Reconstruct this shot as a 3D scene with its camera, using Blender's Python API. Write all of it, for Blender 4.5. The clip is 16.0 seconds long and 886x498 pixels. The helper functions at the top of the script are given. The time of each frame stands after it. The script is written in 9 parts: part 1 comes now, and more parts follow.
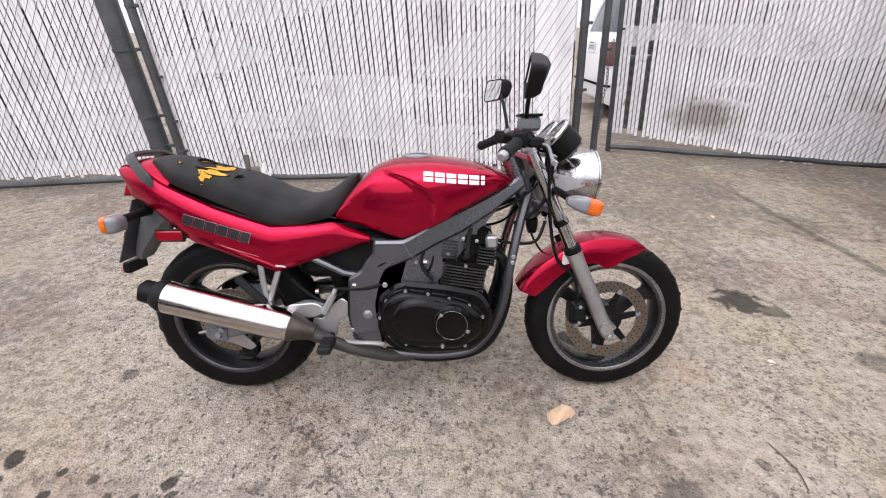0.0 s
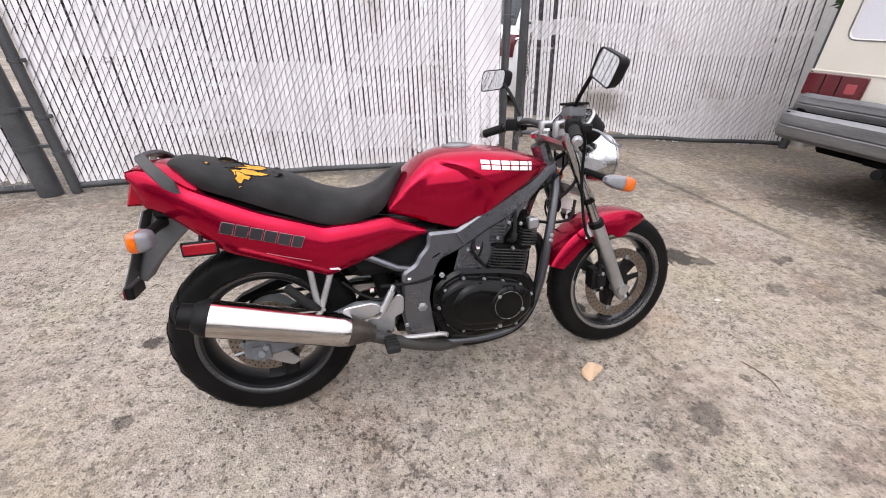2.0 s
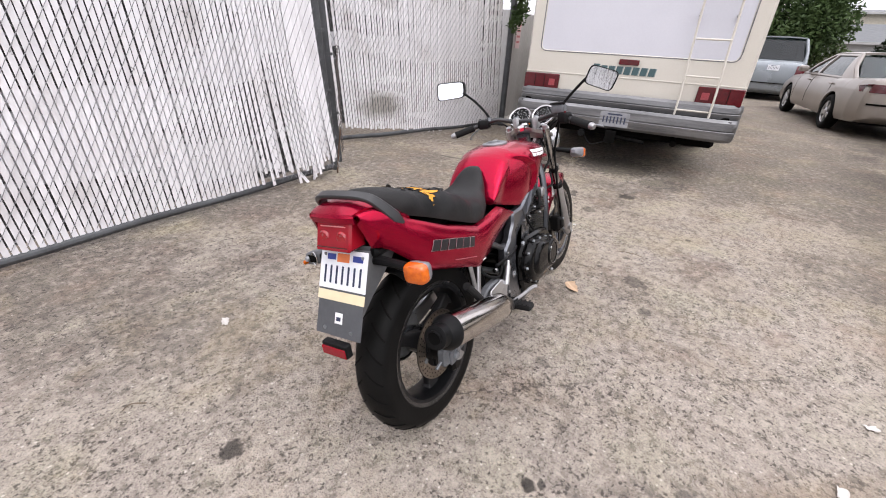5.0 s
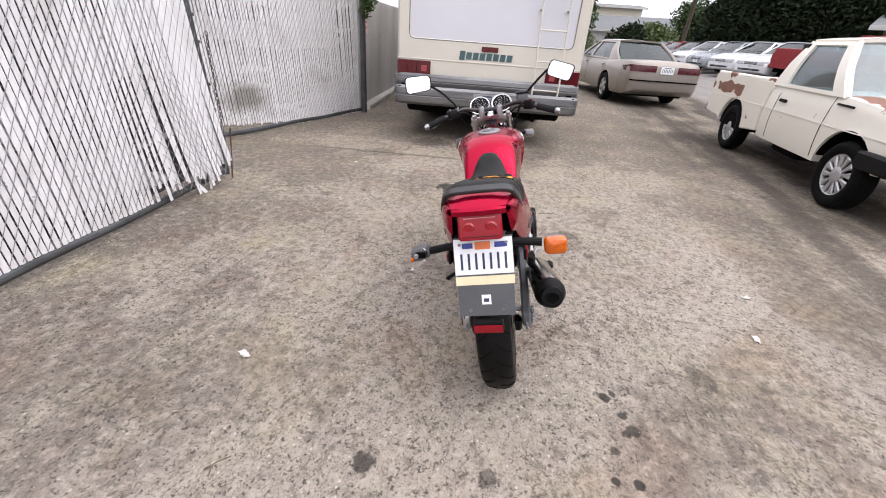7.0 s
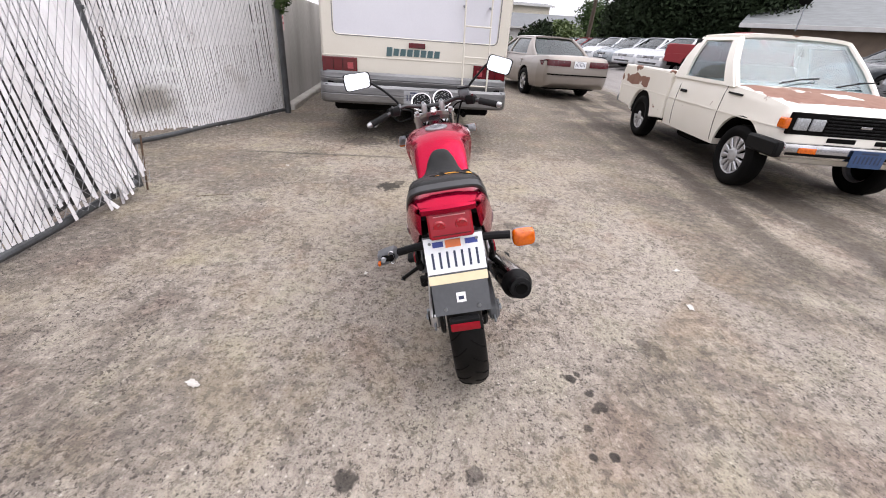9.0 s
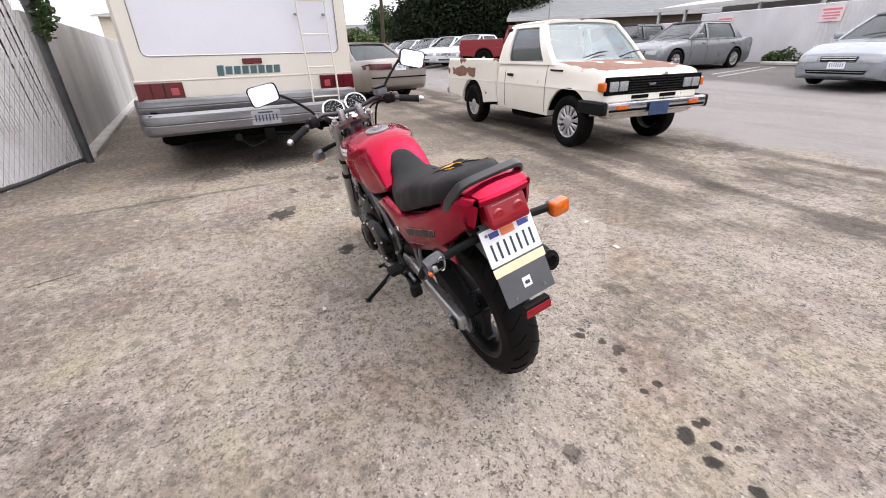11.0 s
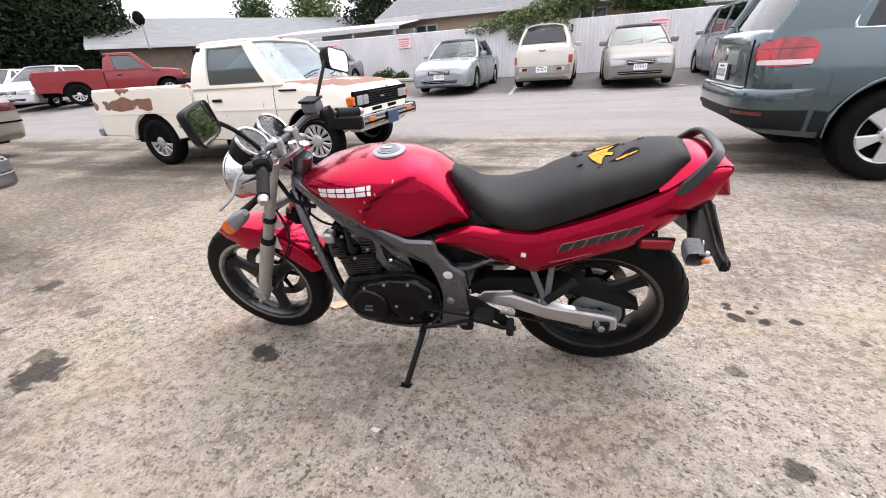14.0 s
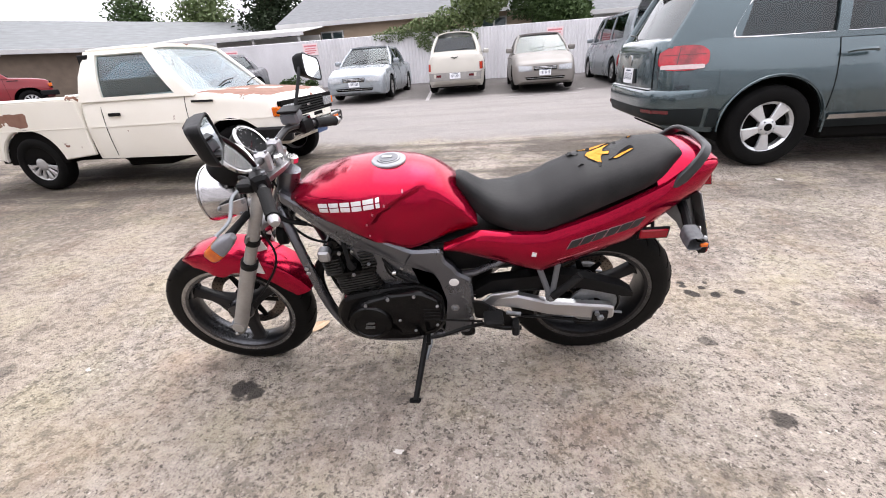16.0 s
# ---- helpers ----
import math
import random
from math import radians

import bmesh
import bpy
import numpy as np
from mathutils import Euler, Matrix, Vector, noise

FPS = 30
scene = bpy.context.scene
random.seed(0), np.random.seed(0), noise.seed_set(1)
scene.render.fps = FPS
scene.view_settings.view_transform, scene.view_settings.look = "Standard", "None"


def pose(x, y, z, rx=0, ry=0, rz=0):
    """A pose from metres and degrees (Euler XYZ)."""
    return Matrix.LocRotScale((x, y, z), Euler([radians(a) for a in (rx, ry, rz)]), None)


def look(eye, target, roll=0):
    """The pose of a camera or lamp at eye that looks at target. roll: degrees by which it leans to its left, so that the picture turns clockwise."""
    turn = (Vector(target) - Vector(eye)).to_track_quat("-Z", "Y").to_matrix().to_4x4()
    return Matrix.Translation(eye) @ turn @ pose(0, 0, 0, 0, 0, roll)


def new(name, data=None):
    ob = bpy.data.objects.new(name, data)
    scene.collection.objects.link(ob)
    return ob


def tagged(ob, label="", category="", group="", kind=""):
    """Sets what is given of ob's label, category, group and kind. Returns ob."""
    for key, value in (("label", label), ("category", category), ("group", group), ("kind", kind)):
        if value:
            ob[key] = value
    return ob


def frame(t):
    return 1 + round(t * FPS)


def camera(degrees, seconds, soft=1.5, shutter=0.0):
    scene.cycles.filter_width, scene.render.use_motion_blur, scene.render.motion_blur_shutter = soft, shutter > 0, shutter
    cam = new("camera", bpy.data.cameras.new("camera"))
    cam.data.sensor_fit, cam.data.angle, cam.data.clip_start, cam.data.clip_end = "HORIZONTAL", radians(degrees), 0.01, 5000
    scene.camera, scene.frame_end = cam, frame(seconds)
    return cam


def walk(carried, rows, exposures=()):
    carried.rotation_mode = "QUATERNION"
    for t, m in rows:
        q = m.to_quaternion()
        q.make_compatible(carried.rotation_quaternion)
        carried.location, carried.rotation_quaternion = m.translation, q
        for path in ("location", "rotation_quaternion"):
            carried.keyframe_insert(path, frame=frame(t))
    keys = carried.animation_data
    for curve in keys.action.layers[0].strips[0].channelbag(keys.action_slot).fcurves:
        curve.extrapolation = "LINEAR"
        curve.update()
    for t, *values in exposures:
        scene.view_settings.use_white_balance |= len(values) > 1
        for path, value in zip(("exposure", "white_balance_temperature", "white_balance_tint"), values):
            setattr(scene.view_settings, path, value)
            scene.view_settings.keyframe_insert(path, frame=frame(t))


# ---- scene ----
cam = camera(94.4, 16.0, 1.0)
PATH = [
    (0, (-0.016, 0.333, 1.229), (-0.165, 2.087, 0.279), -0.7),
    (0.5, (-0.088, 0.275, 1.228), (-0.152, 2.03, 0.273), -0.2),
    (1, (-0.23, 0.283, 1.211), (-0.151, 2.035, 0.25), 0.7),
    (1.5, (-0.389, 0.332, 1.226), (-0.161, 2.058, 0.241), 1.3),
    (2, (-0.564, 0.336, 1.231), (-0.167, 2.03, 0.245), 2.1),
    (2.5, (-0.773, 0.32, 1.242), (-0.192, 1.969, 0.271), 2.6),
    (3, (-0.974, 0.386, 1.226), (-0.197, 1.966, 0.277), 3.2),
    (3.2, (-1.052, 0.413, 1.239), (-0.204, 1.959, 0.295), 3.1),
    (5.3, (-1.889, 0.882, 1.244), (-0.377, 1.815, 0.326), 3.3),
    (5.5, (-1.955, 0.93, 1.257), (-0.407, 1.798, 0.334), 3.3),
    (6, (-2.064, 1.121, 1.232), (-0.415, 1.774, 0.308), 3.6),
    (6.5, (-2.147, 1.333, 1.249), (-0.436, 1.797, 0.323), 3.9),
    (7, (-2.246, 1.505, 1.257), (-0.504, 1.816, 0.326), 4.4),
    (7.5, (-2.246, 1.566, 1.265), (-0.489, 1.777, 0.334), 4.7),
    (8, (-2.236, 1.585, 1.253), (-0.47, 1.725, 0.326), 5.4),
    (8.2, (-2.236, 1.583, 1.255), (-0.468, 1.701, 0.327), 5.5),
    (10.3, (-2.146, 1.864, 1.17), (-0.39, 1.485, 0.291), 0.6),
    (10.5, (-2.119, 1.937, 1.159), (-0.379, 1.475, 0.288), 0.1),
    (11, (-2.056, 2.163, 1.158), (-0.397, 1.459, 0.289), -1.5),
    (11.5, (-1.878, 2.302, 1.11), (-0.329, 1.38, 0.243), -2.2),
    (12, (-1.68, 2.457, 1.091), (-0.284, 1.312, 0.233), -2.4),
    (12.5, (-1.487, 2.628, 1.107), (-0.277, 1.282, 0.255), -2.5),
    (13, (-1.225, 2.707, 1.089), (-0.213, 1.198, 0.253), -3.0),
    (13.5, (-0.963, 2.81, 1.077), (-0.179, 1.168, 0.247), -3.4),
    (14, (-0.799, 2.891, 1.098), (-0.191, 1.175, 0.269), -3.8),
    (14.5, (-0.62, 2.882, 1.088), (-0.165, 1.12, 0.259), -4.0),
    (15, (-0.539, 2.906, 1.1), (-0.203, 1.119, 0.267), -4.0),
    (15.5, (-0.519, 2.922, 1.111), (-0.251, 1.122, 0.281), -4.0),
    (16, (-0.523, 2.928, 1.113), (-0.286, 1.123, 0.286), -4.1),
]
EXPOSURES = [(0.0, 0.07), (1.5, 0.12), (3.0, 0.18), (5.5, 0.05), (8.0, 0.06), (10.5, 0.15), (12.0, 0.27), (13.5, 0.42), (16.0, 0.46)]
walk(cam, [(t, look(eye, target, roll)) for t, eye, target, roll in PATH], EXPOSURES)

# ---- light: overcast sky, weak wide sun ----
world = bpy.data.worlds.new("overcast_sky")
scene.world = world
world.use_nodes = True
wn = world.node_tree.nodes
wn.clear()
sky = wn.new("ShaderNodeTexSky")
sky.sky_type = "NISHITA"
sky.sun_disc = False
sky.sun_elevation, sky.sun_rotation = radians(58), radians(200)
sky.dust_density, sky.ozone_density = 4.0, 1.0
grey = wn.new("ShaderNodeHueSaturation")
grey.inputs["Saturation"].default_value = 0.12
grey.inputs["Value"].default_value = 1.0
cloud = wn.new("ShaderNodeMixRGB")
cloud.inputs["Fac"].default_value = 0.65
cloud.inputs["Color2"].default_value = (10.1, 9.85, 10.8, 1)
# an overcast dome is about twice as bright overhead as at the horizon
toward, height, dome, shaded = wn.new("ShaderNodeTexCoord"), wn.new("ShaderNodeSeparateXYZ"), wn.new("ShaderNodeMath"), wn.new("ShaderNodeMixRGB")
dome.operation, dome.use_clamp = "MULTIPLY_ADD", False
dome.inputs[1].default_value, dome.inputs[2].default_value = 0.6, 0.6
shaded.blend_type, shaded.inputs["Fac"].default_value = "MULTIPLY", 1.0
back = wn.new("ShaderNodeBackground")
back.inputs["Strength"].default_value = 0.252
wout = wn.new("ShaderNodeOutputWorld")
wl = world.node_tree.links
wl.new(sky.outputs[0], grey.inputs["Color"])
wl.new(grey.outputs[0], cloud.inputs["Color1"])
wl.new(toward.outputs["Generated"], height.inputs[0])
wl.new(height.outputs[2], dome.inputs[0])
wl.new(cloud.outputs[0], shaded.inputs["Color1"])
wl.new(dome.outputs[0], shaded.inputs["Color2"])
wl.new(shaded.outputs[0], back.inputs["Color"])
wl.new(back.outputs[0], wout.inputs["Surface"])
sun = new("sun", bpy.data.lights.new("sun", "SUN"))
sun.data.energy, sun.data.angle, sun.data.color = 0.9, radians(60), (1.0, 0.965, 0.945)
sun.matrix_world = look((0, 0, 30), (9, 13, 0))

# ---- geometry helpers: every one returns (verts, faces) ----
from mathutils.bvhtree import BVHTree


def join(*geos):
    vs, fs = [], []
    for v, f in geos:
        k = len(vs)
        vs += [tuple(p) for p in v]
        fs += [tuple(i + k for i in q) for q in f]
    return vs, fs


def moved(geo, m):
    return [tuple(m @ Vector(p)) for p in geo[0]], geo[1]


def loft(rings, caps=True, closed=False):
    n = len(rings[0])
    vs = [tuple(p) for r in rings for p in r]
    fs = []
    m = len(rings)
    for i in range(m if closed else m - 1):
        a, b = i * n, ((i + 1) % m) * n
        for j in range(n):
            k = (j + 1) % n
            fs.append((a + j, a + k, b + k, b + j))
    if caps and not closed:
        fs.append(tuple(reversed(range(n))))
        fs.append(tuple(range((m - 1) * n, m * n)))
    return vs, fs


def curve(points, steps=6, closed=False):
    """A smooth line through the points."""
    ps = [Vector(p) for p in points]
    out, n = [], len(ps)
    for i in range(n if closed else n - 1):
        p0 = ps[(i - 1) % n] if closed or i > 0 else ps[0]
        p1, p2 = ps[i], ps[(i + 1) % n]
        p3 = ps[(i + 2) % n] if closed or i < n - 2 else ps[-1]
        for k in range(steps):
            t = k / steps
            out.append(0.5 * (2 * p1 + (p2 - p0) * t + (2 * p0 - 5 * p1 + 4 * p2 - p3) * t * t + (3 * p1 - p0 - 3 * p2 + p3) * t ** 3))
    if not closed:
        out.append(ps[-1])
    return out


def tube(points, r, n=8, closed=False, flat=1.0, up=None):
    """A round bar along the points; r: one radius, or one for each point; flat squeezes it along its second axis."""
    ps = [Vector(p) for p in points]
    rings, m = [], len(ps)
    side = None
    for i, p in enumerate(ps):
        a = ps[(i - 1) % m] if closed or i else ps[0]
        b = ps[(i + 1) % m] if closed or i < m - 1 else ps[-1]
        d = (b - a).normalized()
        if side is None:
            ref = Vector(up) if up else (Vector((0, 0, 1)) if abs(d.z) < 0.9 else Vector((0, 1, 0)))
            side = d.cross(ref).normalized()
        else:
            side = (side - d * side.dot(d)).normalized()
        if up:
            side = d.cross(Vector(up)).normalized()
        v = d.cross(side)
        rad = r[i] if isinstance(r, (list, tuple)) else r
        rings.append([p + side * (math.cos(t) * rad) + v * (math.sin(t) * rad * flat) for t in [2 * math.pi * k / n for k in range(n)]])
    return loft(rings, closed=closed)


def lathe(profile, n=24, axis="y", centre=(0, 0, 0), closed=False, turn=0.0):
    """profile: (radius, along the axis) pairs."""
    rings = []
    for r, h in profile:
        ring = []
        for k in range(n):
            t = 2 * math.pi * k / n + turn
            c, s = math.cos(t) * r, math.sin(t) * r
            p = {"y": (c, h, -s), "x": (h, c, s), "z": (c, s, h)}[axis]
            ring.append((p[0] + centre[0], p[1] + centre[1], p[2] + centre[2]))
        rings.append(ring)
    return loft(rings, caps=not closed, closed=closed)


def inset(poly, d):
    n = len(poly)
    area = sum(poly[i][0] * poly[(i + 1) % n][1] - poly[(i + 1) % n][0] * poly[i][1] for i in range(n))
    s = 1 if area > 0 else -1
    out = []
    for i in range(n):
        a, b, c = Vector(poly[i - 1]), Vector(poly[i]), Vector(poly[(i + 1) % n])
        u, v = (b - a), (c - b)
        u, v = (u.normalized() if u.length else v.normalized()), (v.normalized() if v.length else u.normalized())
        n1, n2 = Vector((-u.y, u.x)) * s, Vector((-v.y, v.x)) * s
        m = n1 + n2
        k = m.dot(n1)
        out.append(tuple(b + m * (d / max(k, 0.5))))
    return out


def plate(poly, y0, y1, b=0.003, axis="y"):
    """A flat piece with eased edges: the outline (two coordinates) carried from y0 to y1 along the axis."""
    q = inset(poly, b)
    rings = []
    for h, ring in ((y0, q), (y0 + b, poly), (y1 - b, poly), (y1, q)):
        rings.append([{"y": (p[0], h, p[1]), "x": (h, p[0], p[1]), "z": (p[0], p[1], h)}[axis] for p in ring])
    return loft(rings)


def round_poly(pts, r, n=4):
    """Rounds the corners of an outline."""
    out, m = [], len(pts)
    for i in range(m):
        a, b, c = Vector(pts[i - 1]), Vector(pts[i]), Vector(pts[(i + 1) % m])
        d = min(r, (a - b).length * 0.45, (c - b).length * 0.45)
        p, q = b + (a - b).normalized() * d, b + (c - b).normalized() * d
        for k in range(n + 1):
            t = k / n
            out.append(tuple((1 - t) ** 2 * p + 2 * t * (1 - t) * b + t * t * q))
    return out


def rect(x0, z0, x1, z1, r=0.0, n=3):
    p = [(x0, z0), (x1, z0), (x1, z1), (x0, z1)]
    return round_poly(p, r, n) if r else p


def box(x0, y0, z0, x1, y1, z1, b=0.004):
    b = min(b, abs(x1 - x0) * 0.3, abs(y1 - y0) * 0.3, abs(z1 - z0) * 0.3)
    return plate(rect(x0, z0, x1, z1, b * 1.5, 2), y0, y1, b)


def sheet(grid, thick=0.004):
    """A curved panel: rows of points, given a thickness against their normals."""
    m, n = len(grid), len(grid[0])
    g = [[Vector(p) for p in row] for row in grid]
    low = []
    for i in range(m):
        row = []
        for j in range(n):
            du = g[min(i + 1, m - 1)][j] - g[max(i - 1, 0)][j]
            dv = g[i][min(j + 1, n - 1)] - g[i][max(j - 1, 0)]
            nn = du.cross(dv)
            row.append(g[i][j] - (nn.normalized() if nn.length else Vector((0, 0, 1))) * thick)
        low.append(row)
    vs = [tuple(p) for row in g for p in row] + [tuple(p) for row in low for p in row]
    k, fs = m * n, []
    for i in range(m - 1):
        for j in range(n - 1):
            a, b, c, d = i * n + j, i * n + j + 1, (i + 1) * n + j + 1, (i + 1) * n + j
            fs += [(a, d, c, b), (a + k, b + k, c + k, d + k)]
    edge = [j for j in range(n)] + [i * n + n - 1 for i in range(1, m)] + [(m - 1) * n + j for j in range(n - 2, -1, -1)] + [i * n for i in range(m - 2, 0, -1)]
    for a, b in zip(edge, edge[1:] + edge[:1]):
        fs.append((a, b, b + k, a + k))
    return vs, fs


def part(name, geo, material, parent=None, label="", smooth=35, at=None):
    """Links the geometry as one mesh object, under a thing or a part."""
    me = geo if isinstance(geo, bpy.types.Mesh) else bpy.data.meshes.new(name)
    if me is not geo:
        me.from_pydata(geo[0], [], geo[1])
        if smooth:
            me.polygons.foreach_set("use_smooth", [True] * len(me.polygons))
            me.set_sharp_from_angle(angle=radians(smooth))
        me.materials.append(material)
        me.update()
    ob = new(name, me)
    if at is not None:
        ob.matrix_basis = at
    if parent:
        ob.parent = parent
    if label:
        ob["label"] = label
    return ob


def thing(name, label, category, m=None, group="", kind=""):
    ob = new(name)
    ob.empty_display_size = 0.1
    if m is not None:
        ob.matrix_basis = m
    return tagged(ob, label, category, group, kind)


# ---- materials ----
def mat(name, colour, rough=0.5, metal=0.0, second=None, scale=6.0, mix=0.5, fine=90.0, bump=0.0, coat=0.0, spread=0.12, stretch=(1, 1, 1), spec=0.5):
    """A surface with variation at two scales: patches of a second colour and a fine grain in roughness and relief."""
    m = bpy.data.materials.new(name)
    m.use_nodes = True
    nt = m.node_tree
    N, L = nt.nodes, nt.links
    b = N["Principled BSDF"]
    second = second or tuple(c * 0.8 for c in colour)
    co = N.new("ShaderNodeTexCoord")
    mp = N.new("ShaderNodeMapping")
    mp.inputs["Scale"].default_value = stretch
    L.new(co.outputs["Object"], mp.inputs["Vector"])
    n1, n2 = N.new("ShaderNodeTexNoise"), N.new("ShaderNodeTexNoise")
    n1.inputs["Scale"].default_value, n1.inputs["Detail"].default_value = scale, 5
    n2.inputs["Scale"].default_value, n2.inputs["Detail"].default_value = fine, 3
    for q in (n1, n2):
        L.new(mp.outputs[0], q.inputs["Vector"])
    add = N.new("ShaderNodeMath")
    add.operation = "MULTIPLY_ADD"
    L.new(n2.outputs[0], add.inputs[0])
    add.inputs[1].default_value = 0.35
    L.new(n1.outputs[0], add.inputs[2])
    ramp = N.new("ShaderNodeMapRange")
    ramp.inputs["From Min"].default_value, ramp.inputs["From Max"].default_value = 0.45 + 0.2 * (0.5 - mix) * 2, 0.9 + 0.2 * (0.5 - mix) * 2
    L.new(add.outputs[0], ramp.inputs["Value"])
    mixc = N.new("ShaderNodeMixRGB")
    mixc.inputs["Color1"].default_value, mixc.inputs["Color2"].default_value = (*colour, 1), (*second, 1)
    L.new(ramp.outputs[0], mixc.inputs["Fac"])
    L.new(mixc.outputs[0], b.inputs["Base Color"])
    rr = N.new("ShaderNodeMapRange")
    rr.inputs["To Min"].default_value, rr.inputs["To Max"].default_value = max(0.02, rough - spread), min(1, rough + spread)
    L.new(add.outputs[0], rr.inputs["Value"])
    L.new(rr.outputs[0], b.inputs["Roughness"])
    b.inputs["Metallic"].default_value = metal
    b.inputs["Specular IOR Level"].default_value = spec
    if coat:
        b.inputs["Coat Weight"].default_value, b.inputs["Coat Roughness"].default_value = coat, 0.06
    if bump:
        bp = N.new("ShaderNodeBump")
        bp.inputs["Strength"].default_value, bp.inputs["Distance"].default_value = bump, 0.004
        L.new(n2.outputs[0], bp.inputs["Height"])
        L.new(bp.outputs[0], b.inputs["Normal"])
    m.diffuse_color = (*colour, 1)
    return m


def glass_mat(name, tint, rough=0.02, clear=0.75, ior=1.9):
    """Thin glazing: partly clear, mirror-like at its surface."""
    m = bpy.data.materials.new(name)
    m.use_nodes = True
    nt = m.node_tree
    N, L = nt.nodes, nt.links
    N.clear()
    o, mx, tr, gl, lw, pw, fr = (N.new(k) for k in ("ShaderNodeOutputMaterial", "ShaderNodeMixShader", "ShaderNodeBsdfTransparent", "ShaderNodeBsdfGlossy", "ShaderNodeLayerWeight", "ShaderNodeMath", "ShaderNodeMath"))
    tr.inputs["Color"].default_value = (*[c * clear for c in tint], 1)
    gl.inputs["Roughness"].default_value = rough
    f0 = ((ior - 1) / (ior + 1)) ** 2
    pw.operation, pw.inputs[1].default_value = "POWER", 4.0
    fr.operation, fr.inputs[1].default_value, fr.inputs[2].default_value = "MULTIPLY_ADD", 0.85 - f0, f0
    L.new(lw.outputs["Facing"], pw.inputs[0])
    L.new(pw.outputs[0], fr.inputs[0])
    L.new(fr.outputs[0], mx.inputs[0])
    L.new(tr.outputs[0], mx.inputs[1])
    L.new(gl.outputs[0], mx.inputs[2])
    L.new(mx.outputs[0], o.inputs["Surface"])
    return m


M = {
    "rubber": mat("tyre_rubber", (0.0038, 0.0038, 0.004), 0.6, second=(0.008, 0.0078, 0.0075), fine=140, bump=0.2, spec=0.06),
    "black": mat("black_plastic", (0.005, 0.005, 0.0053), 0.42, second=(0.009, 0.009, 0.0094), bump=0.1, spec=0.11),
    "satin": mat("satin_black_metal", (0.004, 0.004, 0.0043), 0.3, 0.0, second=(0.008, 0.0078, 0.0075), scale=14, spec=0.15),
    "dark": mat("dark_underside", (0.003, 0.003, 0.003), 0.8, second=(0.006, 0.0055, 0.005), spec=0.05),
    "chrome": mat("chrome", (0.58, 0.58, 0.59), 0.12, 1.0, second=(0.40, 0.39, 0.37), scale=9, spread=0.06),
    "alu": mat("dull_aluminium", (0.46, 0.46, 0.47), 0.36, 0.9, second=(0.32, 0.31, 0.31), scale=12, fine=160),
    "steel": mat("galvanised_steel", (0.33, 0.35, 0.37), 0.5, 0.75, second=(0.2, 0.21, 0.22), scale=8, bump=0.1),
    "white": mat("white_paint", (0.78, 0.77, 0.76), 0.45, second=(0.66, 0.64, 0.62), scale=3),
    "amber": mat("amber_lens", (0.66, 0.135, 0.005), 0.15, second=(0.42, 0.07, 0.004), scale=60, coat=0.5),
    "red_lens": mat("red_lens", (0.095, 0.003, 0.007), 0.16, second=(0.06, 0.002, 0.005), scale=25, coat=0.5),
    "glass": glass_mat("window_glass", (0.80, 0.93, 0.93), clear=0.52, ior=1.55),
    "dim_glass": glass_mat("tinted_glass", (0.50, 0.62, 0.64), clear=0.55, ior=1.6),
    "mirror": mat("mirror_glass", (0.86, 0.88, 0.88), 0.02, 1.0, second=(0.84, 0.86, 0.87), spread=0.01),
    "lamp_glass": mat("clear_lamp", (0.36, 0.37, 0.38), 0.22, 0.3, second=(0.24, 0.25, 0.26), scale=40, coat=0.5),
    "plate": mat("number_plate_white", (0.75, 0.76, 0.78), 0.4, second=(0.66, 0.67, 0.7), scale=20),
    "ink": mat("plate_ink", (0.02, 0.03, 0.07), 0.5),
}
RNG = random.Random(7)

# ---- ground ----
def rise(x, y):
    """Height of the yard: level round the motorcycle, climbing gently towards the street side."""
    d = max(0.0, -y - 1.0)
    s = min(1.0, max(0.0, (-y - 4) / 5))
    return 0.032 * d * d / (d + 3.5) + 0.022 * min(12.0, max(0.0, x - 3)) * s * s * (3 - 2 * s) if d < 30 else rise(x, -30.9)


